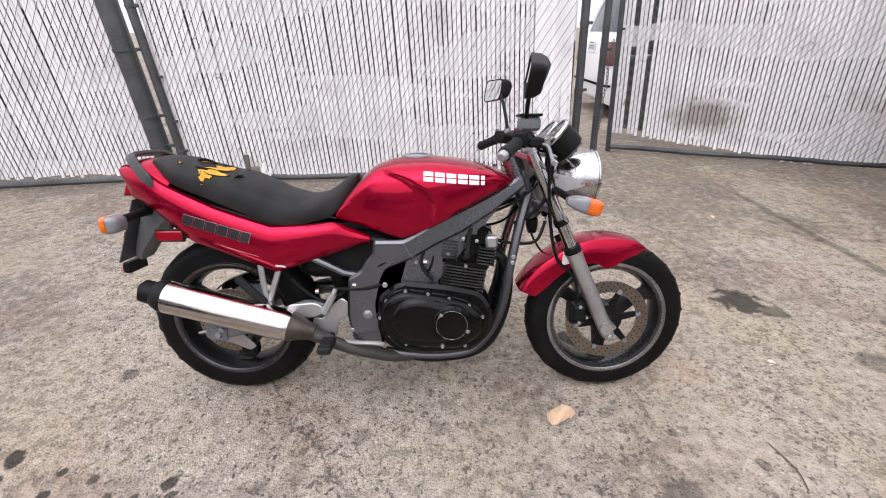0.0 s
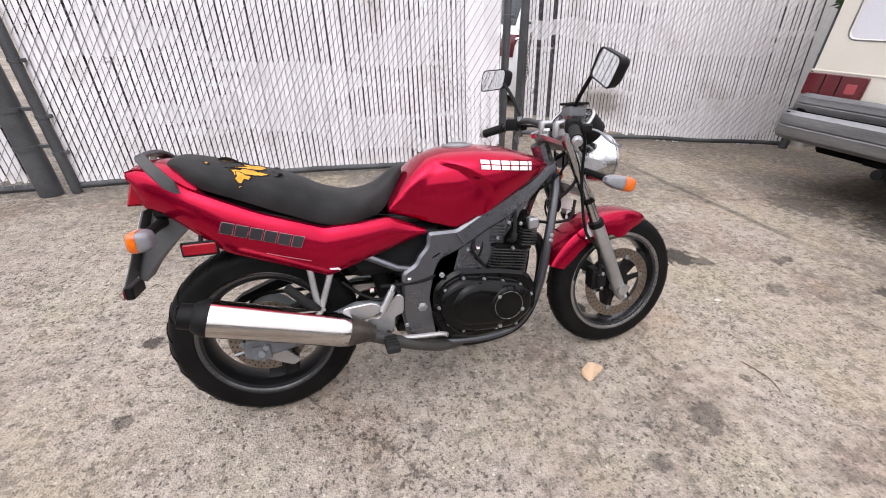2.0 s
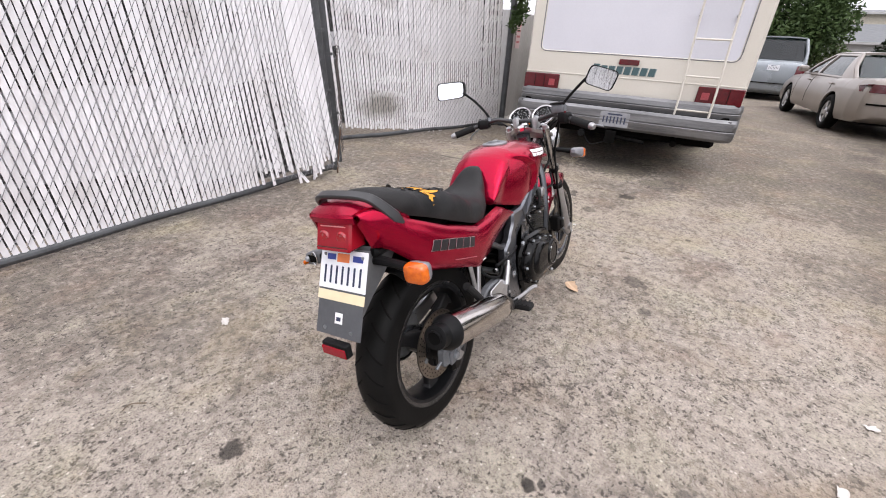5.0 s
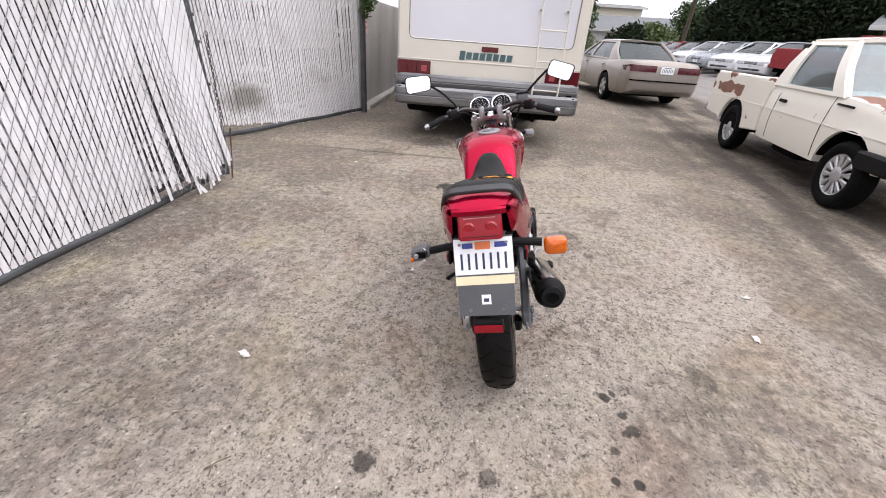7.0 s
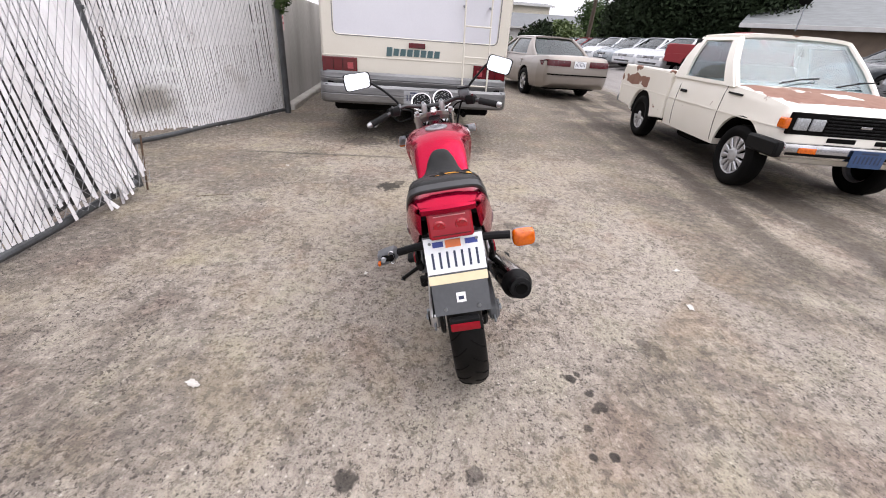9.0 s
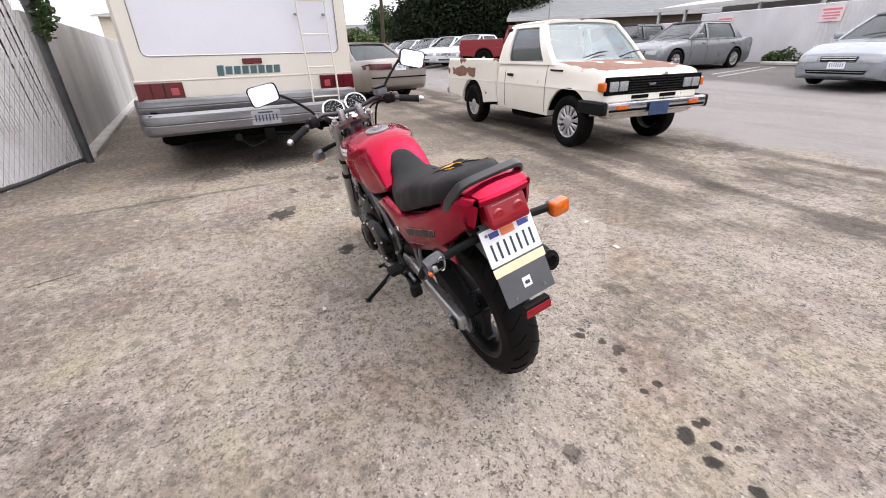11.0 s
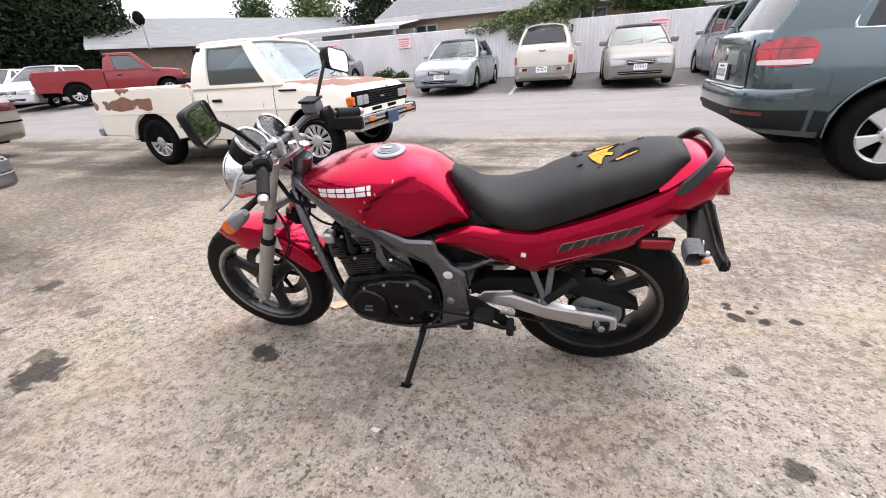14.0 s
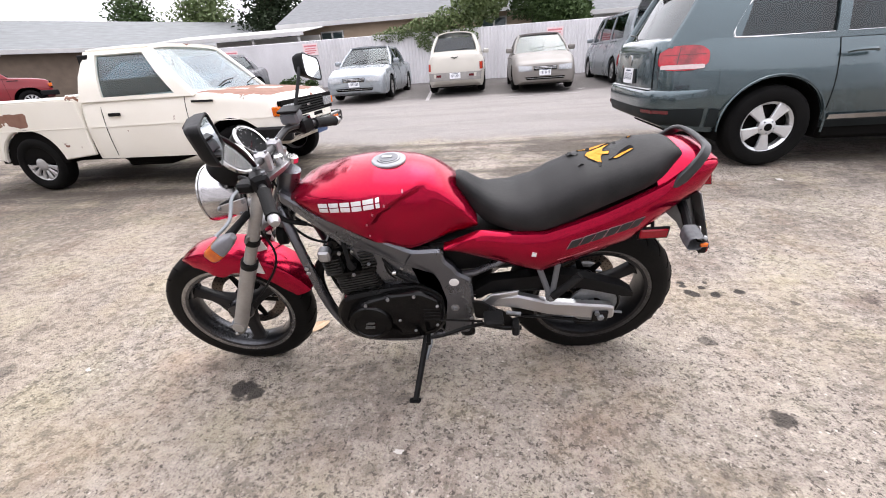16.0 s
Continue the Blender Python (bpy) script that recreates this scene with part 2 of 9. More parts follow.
def ground_material():
    m = bpy.data.materials.new("worn_asphalt")
    m.use_nodes = True
    nt = m.node_tree
    N, L = nt.nodes, nt.links
    b = N["Principled BSDF"]
    geo = N.new("ShaderNodeNewGeometry")
    pos = geo.outputs["Position"]

    def noise_at(scale, detail=4, rough=0.55):
        q = N.new("ShaderNodeTexNoise")
        q.inputs["Scale"].default_value, q.inputs["Detail"].default_value, q.inputs["Roughness"].default_value = scale, detail, rough
        L.new(pos, q.inputs["Vector"])
        return q.outputs[0]

    def span(v, a, c, lo=0.0, hi=1.0):
        q = N.new("ShaderNodeMapRange")
        q.interpolation_type = "SMOOTHSTEP"
        for key, val in (("From Min", a), ("From Max", c), ("To Min", lo), ("To Max", hi)):
            q.inputs[key].default_value = val
        L.new(v, q.inputs["Value"])
        return q.outputs[0]

    def maths(op, x, y):
        q = N.new("ShaderNodeMath")
        q.operation = op
        for k, v in enumerate((x, y)):
            if isinstance(v, (int, float)):
                q.inputs[k].default_value = v
            else:
                L.new(v, q.inputs[k])
        return q.outputs[0]

    def blend(fac, c1, c2, kind="MIX"):
        q = N.new("ShaderNodeMixRGB")
        q.blend_type = kind
        for key, v in (("Fac", fac), ("Color1", c1), ("Color2", c2)):
            if isinstance(v, tuple):
                q.inputs[key].default_value = (*v, 1)
            elif isinstance(v, (int, float)):
                q.inputs[key].default_value = v
            else:
                L.new(v, q.inputs[key])
        return q.outputs[0]

    # aggregate: pale sandy binder with small stones and scattered dark pits
    def cells_at(scale):
        q = N.new("ShaderNodeTexVoronoi")
        q.inputs["Scale"].default_value = scale
        L.new(pos, q.inputs["Vector"])
        w = N.new("ShaderNodeSeparateColor")
        L.new(q.outputs["Color"], w.inputs[0])
        return q, w
    cells, tone = cells_at(150)
    big, tone2 = cells_at(62)
    stones = blend(span(noise_at(70, 6, 0.85), 0.36, 0.64), (0.255, 0.221, 0.188), (0.410, 0.358, 0.308))
    stones = blend(maths("MULTIPLY", tone.outputs[0], 0.35), stones, (0.195, 0.170, 0.150))
    stones = blend(maths("MULTIPLY", span(tone.outputs[1], 0.88, 0.92), 0.40), stones, (0.075, 0.066, 0.060))
    patch = noise_at(3.0, 6, 0.65)
    often = maths("MULTIPLY", maths("SUBTRACT", patch, 0.5), 0.28)
    pit = span(maths("ADD", maths("ADD", noise_at(64, 6, 0.70), often), maths("MULTIPLY", maths("SUBTRACT", tone2.outputs[1], 0.5), 0.16)), 0.582, 0.598)
    stones = blend(maths("MULTIPLY", span(tone2.outputs[2], 0.95, 0.97), span(big.outputs["Distance"], 0.34, 0.2)), stones, (0.50, 0.45, 0.40))
    # dust and grime at larger scales
    wide = noise_at(0.55, 8, 0.68)
    mid = noise_at(2.2, 8, 0.7)
    dirt = maths("ADD", maths("MULTIPLY", wide, 0.6), maths("MULTIPLY", mid, 0.5))
    sep = N.new("ShaderNodeSeparateXYZ")
    L.new(pos, sep.inputs[0])
    lane = maths("MULTIPLY", span(sep.outputs[0], -1.5, 3.0), 0.13)
    dusty = span(maths("ADD", dirt, lane), 0.52, 0.68)
    col = blend(maths("MULTIPLY", dusty, 0.50), stones, blend(noise_at(22, 4), (0.235, 0.193, 0.143), (0.385, 0.322, 0.248)))
    # darker areas, thicker by the fence and beyond x = 2.2
    foot = maths("MULTIPLY", span(sep.outputs[1], 2.4, 3.8), 0.09)
    away = maths("ADD", maths("MULTIPLY", span(sep.outputs[0], 2.2, 3.8), 0.16), maths("MULTIPLY", maths("MULTIPLY", span(sep.outputs[0], 0.6, 1.8), span(sep.outputs[1], 0.5, -0.8)), 0.07))
    dark_areas = span(maths("ADD", maths("ADD", noise_at(0.95, 10, 0.72), foot), away), 0.48, 0.60)
    col = blend(maths("MULTIPLY", dark_areas, 0.54), col, blend(tone.outputs[0], (0.050, 0.042, 0.036), (0.125, 0.105, 0.088)))
    col = blend(maths("MULTIPLY", pit, span(dusty, 0.0, 1.0, 0.88, 0.70)), col, (0.048, 0.041, 0.036))
    fleck = span(maths("ADD", noise_at(105, 3, 0.55), often), 0.60, 0.62)
    col = blend(maths("MULTIPLY", fleck, 0.40), col, (0.085, 0.074, 0.066))
    col = blend(maths("MULTIPLY", span(noise_at(1.5, 8, 0.7), 0.48, 0.64), 0.42), col, (0.335, 0.280, 0.195))
    # clumps a few centimetres wide, thicker in some places than in others
    clump = maths("ADD", noise_at(19, 5, 0.75), maths("MULTIPLY", maths("SUBTRACT", noise_at(1.3, 6, 0.7), 0.5), 0.30))
    col = blend(maths("MULTIPLY", span(clump, 0.53, 0.59), 0.52), col, (0.095, 0.081, 0.067))
    col = blend(maths("MULTIPLY", span(clump, 0.48, 0.37), 0.40), col, (0.47, 0.41, 0.345))
    tint = noise_at(1.9, 5, 0.6)
    col = blend(maths("MULTIPLY", span(tint, 0.52, 0.66), 0.5), col, (1.10, 0.97, 0.95), "MULTIPLY")
    col = blend(maths("MULTIPLY", span(tint, 0.48, 0.34), 0.5), col, (0.98, 1.03, 0.90), "MULTIPLY")
    # long thin cracks
    warp = maths("MULTIPLY", maths("SUBTRACT", noise_at(1.7, 8, 0.7), 0.5), 0.5)
    crack = None
    for ax, ay, c, lo, hi in ((0.10, 1.0, -3.12, 0.9, 4.2), (0.75, 0.66, -0.40, -1.2, 1.6), (0.25, 1.0, -2.35, 1.9, 4.4), (0.2, 1.0, 2.3, -2.0, 3.0)):
        d = maths("ADD", maths("ADD", maths("MULTIPLY", sep.outputs[0], ax), maths("MULTIPLY", sep.outputs[1], ay)), maths("ADD", warp, c))
        line = span(maths("ABSOLUTE", d, 0), 0.010, 0.003)
        line = maths("MULTIPLY", line, maths("MULTIPLY", span(sep.outputs[0], lo, lo + 0.4), span(sep.outputs[0], hi, hi - 0.6)))
        crack = line if crack is None else maths("MAXIMUM", crack, line)
    col = blend(maths("MULTIPLY", maths("MULTIPLY", crack, span(mid, 0.44, 0.54)), 0.6), col, (0.03, 0.026, 0.023))
    # a straight patched seam towards the gate
    seam = maths("ABSOLUTE", maths("ADD", maths("ADD", sep.outputs[0], maths("MULTIPLY", sep.outputs[1], 0.12)), maths("ADD", maths("MULTIPLY", warp, 0.25), -2.57)), 0)
    seam = maths("MULTIPLY", span(seam, 0.045, 0.018), maths("MULTIPLY", span(sep.outputs[1], 2.0, 2.4), span(sep.outputs[1], 3.95, 3.6)))
    col = blend(maths("MULTIPLY", seam, 0.55), col, (0.05, 0.045, 0.042))
    # the smoother lane of the street
    edge = maths("ADD", sep.outputs[1], maths("MULTIPLY", maths("SUBTRACT", noise_at(1.1, 6, 0.6), 0.5), 1.1))
    street = maths("MULTIPLY", span(edge, -3.05, -3.75), 0.82)
    col = blend(street, col, blend(tone.outputs[0], (0.205, 0.192, 0.187), (0.275, 0.258, 0.252)))
    # dark tarmac of the bays, some shade round the cars put into it
    bays = maths("MULTIPLY", span(maths("ADD", sep.outputs[1], maths("MULTIPLY", maths("SUBTRACT", noise_at(0.9, 8, 0.7), 0.5), 1.6)), -9.0, -9.7), span(noise_at(0.6, 9, 0.7), 0.30, 0.52, 0.55, 0.9))
    col = blend(bays, col, blend(tone.outputs[0], (0.075, 0.068, 0.064), (0.135, 0.124, 0.118)))
    along = N.new("ShaderNodeMapping")
    along.inputs["Scale"].default_value = (0.25, 2.2, 1.0)
    L.new(pos, along.inputs["Vector"])
    streak = N.new("ShaderNodeTexNoise")
    streak.inputs["Scale"].default_value, streak.inputs["Detail"].default_value = 1.0, 8
    L.new(along.outputs[0], streak.inputs["Vector"])
    col = blend(maths("MULTIPLY", maths("MULTIPLY", street, span(streak.outputs[0], 0.47, 0.62)), 0.20), col, (0.105, 0.092, 0.084))
    # dirt streaks along the street, their tone deepened for shade under the vehicles
    smear = maths("ADD", maths("MULTIPLY", noise_at(0.8, 10, 0.7), 0.45), maths("MULTIPLY", streak.outputs[0], 0.55))
    band = maths("MULTIPLY", span(sep.outputs[1], 0.3, -1.2), span(edge, -3.7, -2.9))
    col = blend(maths("MULTIPLY", maths("MULTIPLY", band, span(smear, 0.43, 0.56)), 0.78), col, (0.05, 0.041, 0.034))
    # oil spots, with some shade under the motorhome painted in: place, size, darkness
    wob = N.new("ShaderNodeTexNoise")
    wob.inputs["Scale"].default_value, wob.inputs["Detail"].default_value = 24, 5
    L.new(pos, wob.inputs["Vector"])
    spots = None
    for x, y, r, k in SPOTS:
        q = N.new("ShaderNodeVectorMath")
        q.operation = "DISTANCE"
        L.new(pos, q.inputs[0])
        q.inputs[1].default_value = (x, y, rise(x, y))
        d = maths("ADD", q.outputs["Value"], maths("MULTIPLY", maths("SUBTRACT", wob.outputs[0], 0.5), r * 1.0))
        s = span(d, r * 0.60, r * 0.38, 0, min(0.9, k * 1.08))
        spots = s if spots is None else maths("MAXIMUM", spots, s)
    col = blend(spots, col, (0.018, 0.016, 0.015))
    L.new(col, b.inputs["Base Color"])
    b.inputs["Roughness"].default_value = 0.9
    b.inputs["Specular IOR Level"].default_value = 0.25
    bp = N.new("ShaderNodeBump")
    bp.inputs["Strength"].default_value, bp.inputs["Distance"].default_value = 0.8, 0.006
    L.new(maths("ADD", maths("MULTIPLY", cells.outputs["Distance"], 1.2), maths("MULTIPLY", noise_at(60, 4), 1.2)), bp.inputs["Height"])
    L.new(bp.outputs[0], b.inputs["Normal"])
    return m


SPOTS = [
    (1.32, 2.14, 0.209, 0.8), (1.44, 2.06, 0.127, 0.6), (1.91, 1.98, 0.073, 0.6), (2, 2, 0.073, 0.6), (1.63, 1.735, 0.118, 0.45), (0.62, 1.09, 0.136, 0.5),
    (-1.39, 1.455, 0.069, 0.55), (-0.38, 1.24, 0.064, 0.35), (0.68, 1.33, 0.036, 0.5), (0.92, 1.23, 0.044, 0.5), (0.335, 0.976, 0.073, 0.4), (-1.44, 1.86, 0.076, 0.75),
    (-0.902, 1, 0.036, 0.7), (-0.93, 1.032, 0.045, 0.8), (-1.007, 0.978, 0.036, 0.75), (-1.075, 0.95, 0.055, 0.7), (-1.095, 0.975, 0.04, 0.7), (-1.178, 1.028, 0.033, 0.7),
    (-1.29, 0.965, 0.04, 0.8), (-1.3, 1.04, 0.036, 0.8), (-1.348, 1.014, 0.029, 0.4), (-1.483, 0.97, 0.04, 0.85), (-1.498, 1.074, 0.062, 0.9), (-1.48, 1, 0.036, 0.8),
    (-1.565, 1.018, 0.036, 0.85), (-1.604, 0.969, 0.031, 0.75), (-1.6, 1.087, 0.051, 0.9), (-1.72, 1.061, 0.051, 0.9), (-1.905, 1.164, 0.036, 0.6), (-1.78, 1.2, 0.036, 0.45),
    (2.22, 1.585, 0.145, 0.7), (1.97, 2, 0.055, 0.5), (0.452, 1.79, 0.1, 0.85), (0.4, 1.8, 0.076, 0.8), (0.478, 1.765, 0.055, 0.8), (0.95, 2.81, 0.04, 0.6),
    (-2.24, 1.133, 0.082, 0.4), (1.54, 0.95, 0.04, 0.5), (-0.7, 0.6, 0.136, 0.42), (-0.69, 0.335, 0.091, 0.3), (0.06, 2.47, 0.091, 0.3), (2.2, 3.1, 0.364, 0.3),
    # the wide spots near x = 3 paint the shade under the motorhome
    (4.9, 3, 0.545, 0.35), (3.3, 2.0, 0.9, 0.55), (2.95, 2.7, 0.5, 0.45), (2.9, 1.4, 0.45, 0.4), (-0.15, 2.1, 0.055, 0.3), (0.2, -1.5, 0.327, 0.4), (1.2, -3, 0.545, 0.35), (-1.6, -0.9, 0.273, 0.3), (0.76, 3.07, 0.109, 0.35),
]


def ground():
    xs = [-400, -150, -60, -30] + [-16 + 1.0 * i for i in range(45)] + [40, 60, 150, 400]
    ys = [-400, -150, -60, -30] + [-24 + 1.0 * i for i in range(33)] + [12, 20, 60, 150, 400]
    vs = [(x, y, rise(x, y)) for y in ys for x in xs]
    n = len(xs)
    fs = [(j * n + i, j * n + i + 1, (j + 1) * n + i + 1, (j + 1) * n + i) for j in range(len(ys) - 1) for i in range(n - 1)]
    ob = part("ground", (vs, fs), ground_material())
    return tagged(ob, "worn pale asphalt yard with pits, dust, oil spots and painted-in shade", "ground", kind="structure")


ground()


# ---- litter on the yard ----
def scrap(name, label, x, y, w, d, colour, seed, lift=0.012):
    """A crumpled flat scrap with a ragged outline, lying on the ground."""
    r = random.Random(seed)
    rows = [[(w * (u - 0.5) * (1 + 0.25 * r.uniform(-1, 1)), d * (v - 0.5) * (1 + 0.25 * r.uniform(-1, 1)), 0.002 + lift * r.random() * (0.3 + abs(u - 0.5) + abs(v - 0.5))) for u in (0, 0.2, 0.4, 0.6, 0.8, 1)] for v in (0, 0.25, 0.5, 0.75, 1)]
    ob = part(name, sheet(rows, 0.0012), colour, smooth=0, at=pose(x, y, rise(x, y), rz=r.uniform(0, 360)))
    return tagged(ob, label, "litter")


def litter():
    card = mat("tan_card", (0.52, 0.37, 0.25), 0.8, second=(0.45, 0.31, 0.2), scale=20)
    white = mat("dirty_white_scrap", (0.56, 0.53, 0.50), 0.8, second=(0.44, 0.41, 0.38), scale=30)
    scrap("paper_scrap", "crumpled tan paper scrap on the asphalt", 0.31, 1.37, 0.095, 0.055, card, 3)
    for k, (x, y, s) in enumerate([(-1.11, 2.52, 0.05), (-0.22, 2.04, 0.028), (-0.32, 0.22, 0.05), (-3.08, -9.68, 0.22), (1.22, 1.70, 0.025), (-3.0, -0.81, 0.06), (1.70, 3.2, 0.03), (0.1, 0.1, 0.045)]):
        scrap("paper_scrap", "small dirty white scrap lying on the asphalt", x, y, s, s * 0.6, white, 20 + k, 0.006)
    twig = mat("dry_twig", (0.13, 0.095, 0.065), 0.9)
    for k, (x, y, l) in enumerate([(1.0, 1.15, 0.16), (0.74, 3.55, 0.22), (-1.6, 2.3, 0.07), (2.2, 1.9, 0.12), (-0.5, 2.6, 0.05)]):
        r = random.Random(60 + k)
        ob = part("twig", tube(curve([(0, 0, 0.003), (l * 0.4, l * r.uniform(-0.2, 0.2), 0.006), (l, l * r.uniform(-0.3, 0.3), 0.003)], 4), 0.0022, 5), twig, at=pose(x, y, rise(x, y), rz=r.uniform(0, 360)))
        tagged(ob, "thin dry brown twig lying on the asphalt", "twig")
    # loose grit, too many to count
    r = random.Random(77)
    vs, fs = [], []
    for k in range(1500):
        x, y = r.uniform(-2.6, 3.4), r.uniform(-1.4, 3.6)
        s, a = r.uniform(0.0018, 0.0055) * (1.6 if r.random() < 0.06 else 1), r.uniform(0, 6.28)
        z, o = rise(x, y), len(vs)
        for q in range(3):
            t = a + 2.09 * q + r.uniform(-0.4, 0.4)
            vs.append((x + s * math.cos(t), y + s * math.sin(t), z - 0.0005))
        vs.append((x + r.uniform(-0.3, 0.3) * s, y + r.uniform(-0.3, 0.3) * s, z + s * r.uniform(0.4, 0.9)))
        fs += [(o, o + 1, o + 3), (o + 1, o + 2, o + 3), (o + 2, o, o + 3)]
    grit = mat("pale_grit", (0.44, 0.39, 0.34), 0.9, second=(0.20, 0.175, 0.155), scale=30, fine=60)
    tagged(part("grit", (vs, fs), grit, smooth=0), "loose pale grit strewn over the asphalt", "grit", kind="stuff")


litter()
# ---- slatted chain-link fences and the yard wall ----
def slat_material():
    m = mat("white_privacy_slat", (0.80, 0.785, 0.805), 0.5, second=(0.68, 0.66, 0.675), scale=2.2, fine=35, bump=0.1)
    nt = m.node_tree
    N, L = nt.nodes, nt.links
    b = N["Principled BSDF"]
    old = b.inputs["Base Color"].links[0].from_socket
    info, geo, nz = N.new("ShaderNodeObjectInfo"), N.new("ShaderNodeNewGeometry"), N.new("ShaderNodeTexNoise")
    nz.inputs["Scale"].default_value, nz.inputs["Detail"].default_value = 2.4, 6
    L.new(geo.outputs["Position"], nz.inputs["Vector"])
    r = N.new("ShaderNodeMapRange")
    r.inputs["From Min"].default_value, r.inputs["From Max"].default_value, r.inputs["To Max"].default_value = 0.56, 0.74, 0.55
    L.new(nz.outputs[0], r.inputs["Value"])
    mx = N.new("ShaderNodeMixRGB")
    mx.inputs["Color2"].default_value = (0.42, 0.38, 0.36, 1)
    L.new(r.outputs[0], mx.inputs["Fac"])
    L.new(old, mx.inputs["Color1"])
    # scuffs: small dark marks, and a wide grey-brown smear low on the gate
    nz2, r2, mx2 = N.new("ShaderNodeTexNoise"), N.new("ShaderNodeMapRange"), N.new("ShaderNodeMixRGB")
    nz2.inputs["Scale"].default_value, nz2.inputs["Detail"].default_value, nz2.inputs["Roughness"].default_value = 7.0, 8, 0.7
    L.new(geo.outputs["Position"], nz2.inputs["Vector"])
    r2.inputs["From Min"].default_value, r2.inputs["From Max"].default_value, r2.inputs["To Max"].default_value = 0.642, 0.672, 0.85
    L.new(nz2.outputs[0], r2.inputs["Value"])
    mx2.inputs["Color2"].default_value = (0.20, 0.185, 0.18, 1)
    L.new(r2.outputs[0], mx2.inputs["Fac"])
    L.new(mx.outputs[0], mx2.inputs["Color1"])
    ds, r3, ad, mx3 = N.new("ShaderNodeVectorMath"), N.new("ShaderNodeMapRange"), N.new("ShaderNodeMath"), N.new("ShaderNodeMixRGB")
    ds.operation = "DISTANCE"
    mp = N.new("ShaderNodeMapping")
    mp.inputs["Location"].default_value, mp.inputs["Scale"].default_value = (-2.25, 0.0, -0.80), (1.0, 0.0, 1.9)
    L.new(geo.outputs["Position"], mp.inputs["Vector"])
    L.new(mp.outputs[0], ds.inputs[0])
    ad.operation = "MULTIPLY_ADD"
    L.new(nz2.outputs[0], ad.inputs[0])
    ad.inputs[1].default_value = 0.55
    L.new(ds.outputs["Value"], ad.inputs[2])
    r3.inputs["From Min"].default_value, r3.inputs["From Max"].default_value, r3.inputs["To Min"].default_value, r3.inputs["To Max"].default_value = 0.42, 0.66, 0.85, 0.0
    L.new(ad.outputs[0], r3.inputs["Value"])
    L.new(r3.outputs[0], mx3.inputs["Fac"])
    L.new(mx2.outputs[0], mx3.inputs["Color1"])
    mx3.inputs["Color2"].default_value = (0.27, 0.245, 0.215, 1)
    mx = mx3
    v = N.new("ShaderNodeMapRange")
    v.inputs["To Min"].default_value, v.inputs["To Max"].default_value = 0.92, 1.05
    L.new(info.outputs["Random"], v.inputs["Value"])
    hs = N.new("ShaderNodeHueSaturation")
    L.new(v.outputs[0], hs.inputs["Value"])
    L.new(mx.outputs[0], hs.inputs["Color"])
    L.new(hs.outputs[0], b.inputs["Base Color"])
    return m


SLAT, WIRE = slat_material(), mat("fence_wire", (0.17, 0.17, 0.18), 0.55, 0.3, second=(0.27, 0.265, 0.27), scale=3)
RAIL = mat("fence_rail", (0.10, 0.105, 0.11), 0.5, 0.5, second=(0.05, 0.05, 0.053), scale=5, bump=0.1)
PITCH, STEP, RUNG = 0.066, 0.038, 0.047
def gap_tone_material():
    """Added sheet for dark slat gaps, pale in wide ragged patches, most higher up."""
    m = mat("slat_gap_tone", (0.03, 0.029, 0.03), 0.9, second=(0.09, 0.087, 0.087), scale=1.6, fine=30)
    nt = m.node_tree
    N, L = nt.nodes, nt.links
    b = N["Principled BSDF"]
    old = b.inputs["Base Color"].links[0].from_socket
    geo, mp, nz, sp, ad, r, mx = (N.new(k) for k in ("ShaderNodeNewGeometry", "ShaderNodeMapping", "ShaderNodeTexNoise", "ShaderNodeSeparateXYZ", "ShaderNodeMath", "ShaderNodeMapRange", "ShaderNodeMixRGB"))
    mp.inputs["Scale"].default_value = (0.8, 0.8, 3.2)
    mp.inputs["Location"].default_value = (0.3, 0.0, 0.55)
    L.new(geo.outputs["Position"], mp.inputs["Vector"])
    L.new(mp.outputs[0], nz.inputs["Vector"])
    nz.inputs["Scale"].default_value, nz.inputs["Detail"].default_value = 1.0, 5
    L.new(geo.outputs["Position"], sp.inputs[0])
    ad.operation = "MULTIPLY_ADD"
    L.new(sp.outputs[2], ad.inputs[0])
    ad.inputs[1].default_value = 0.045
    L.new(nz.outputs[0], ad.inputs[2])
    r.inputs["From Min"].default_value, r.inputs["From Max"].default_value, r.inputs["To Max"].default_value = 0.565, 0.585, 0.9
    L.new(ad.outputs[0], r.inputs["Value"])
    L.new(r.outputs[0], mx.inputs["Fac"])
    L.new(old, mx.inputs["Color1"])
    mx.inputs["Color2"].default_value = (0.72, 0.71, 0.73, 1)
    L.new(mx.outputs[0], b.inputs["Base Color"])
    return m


GAP_TONE = gap_tone_material()


def slat_mesh(height, bent, seed):
    w, rows = 0.0142, []
    for k in range(9):
        f = k / 8
        z = height * f
        off = bent * (1 - f) ** 3
        sway = 0.001 * math.sin(3.1 * f + seed) + (0.010 * (1 - f) ** 3 if bent else 0.0)
        rows.append([(-w + sway, 0.003 - off, z), (sway, -off, z), (w + sway, 0.003 - off, z)])
    return sheet(rows, 0.003)


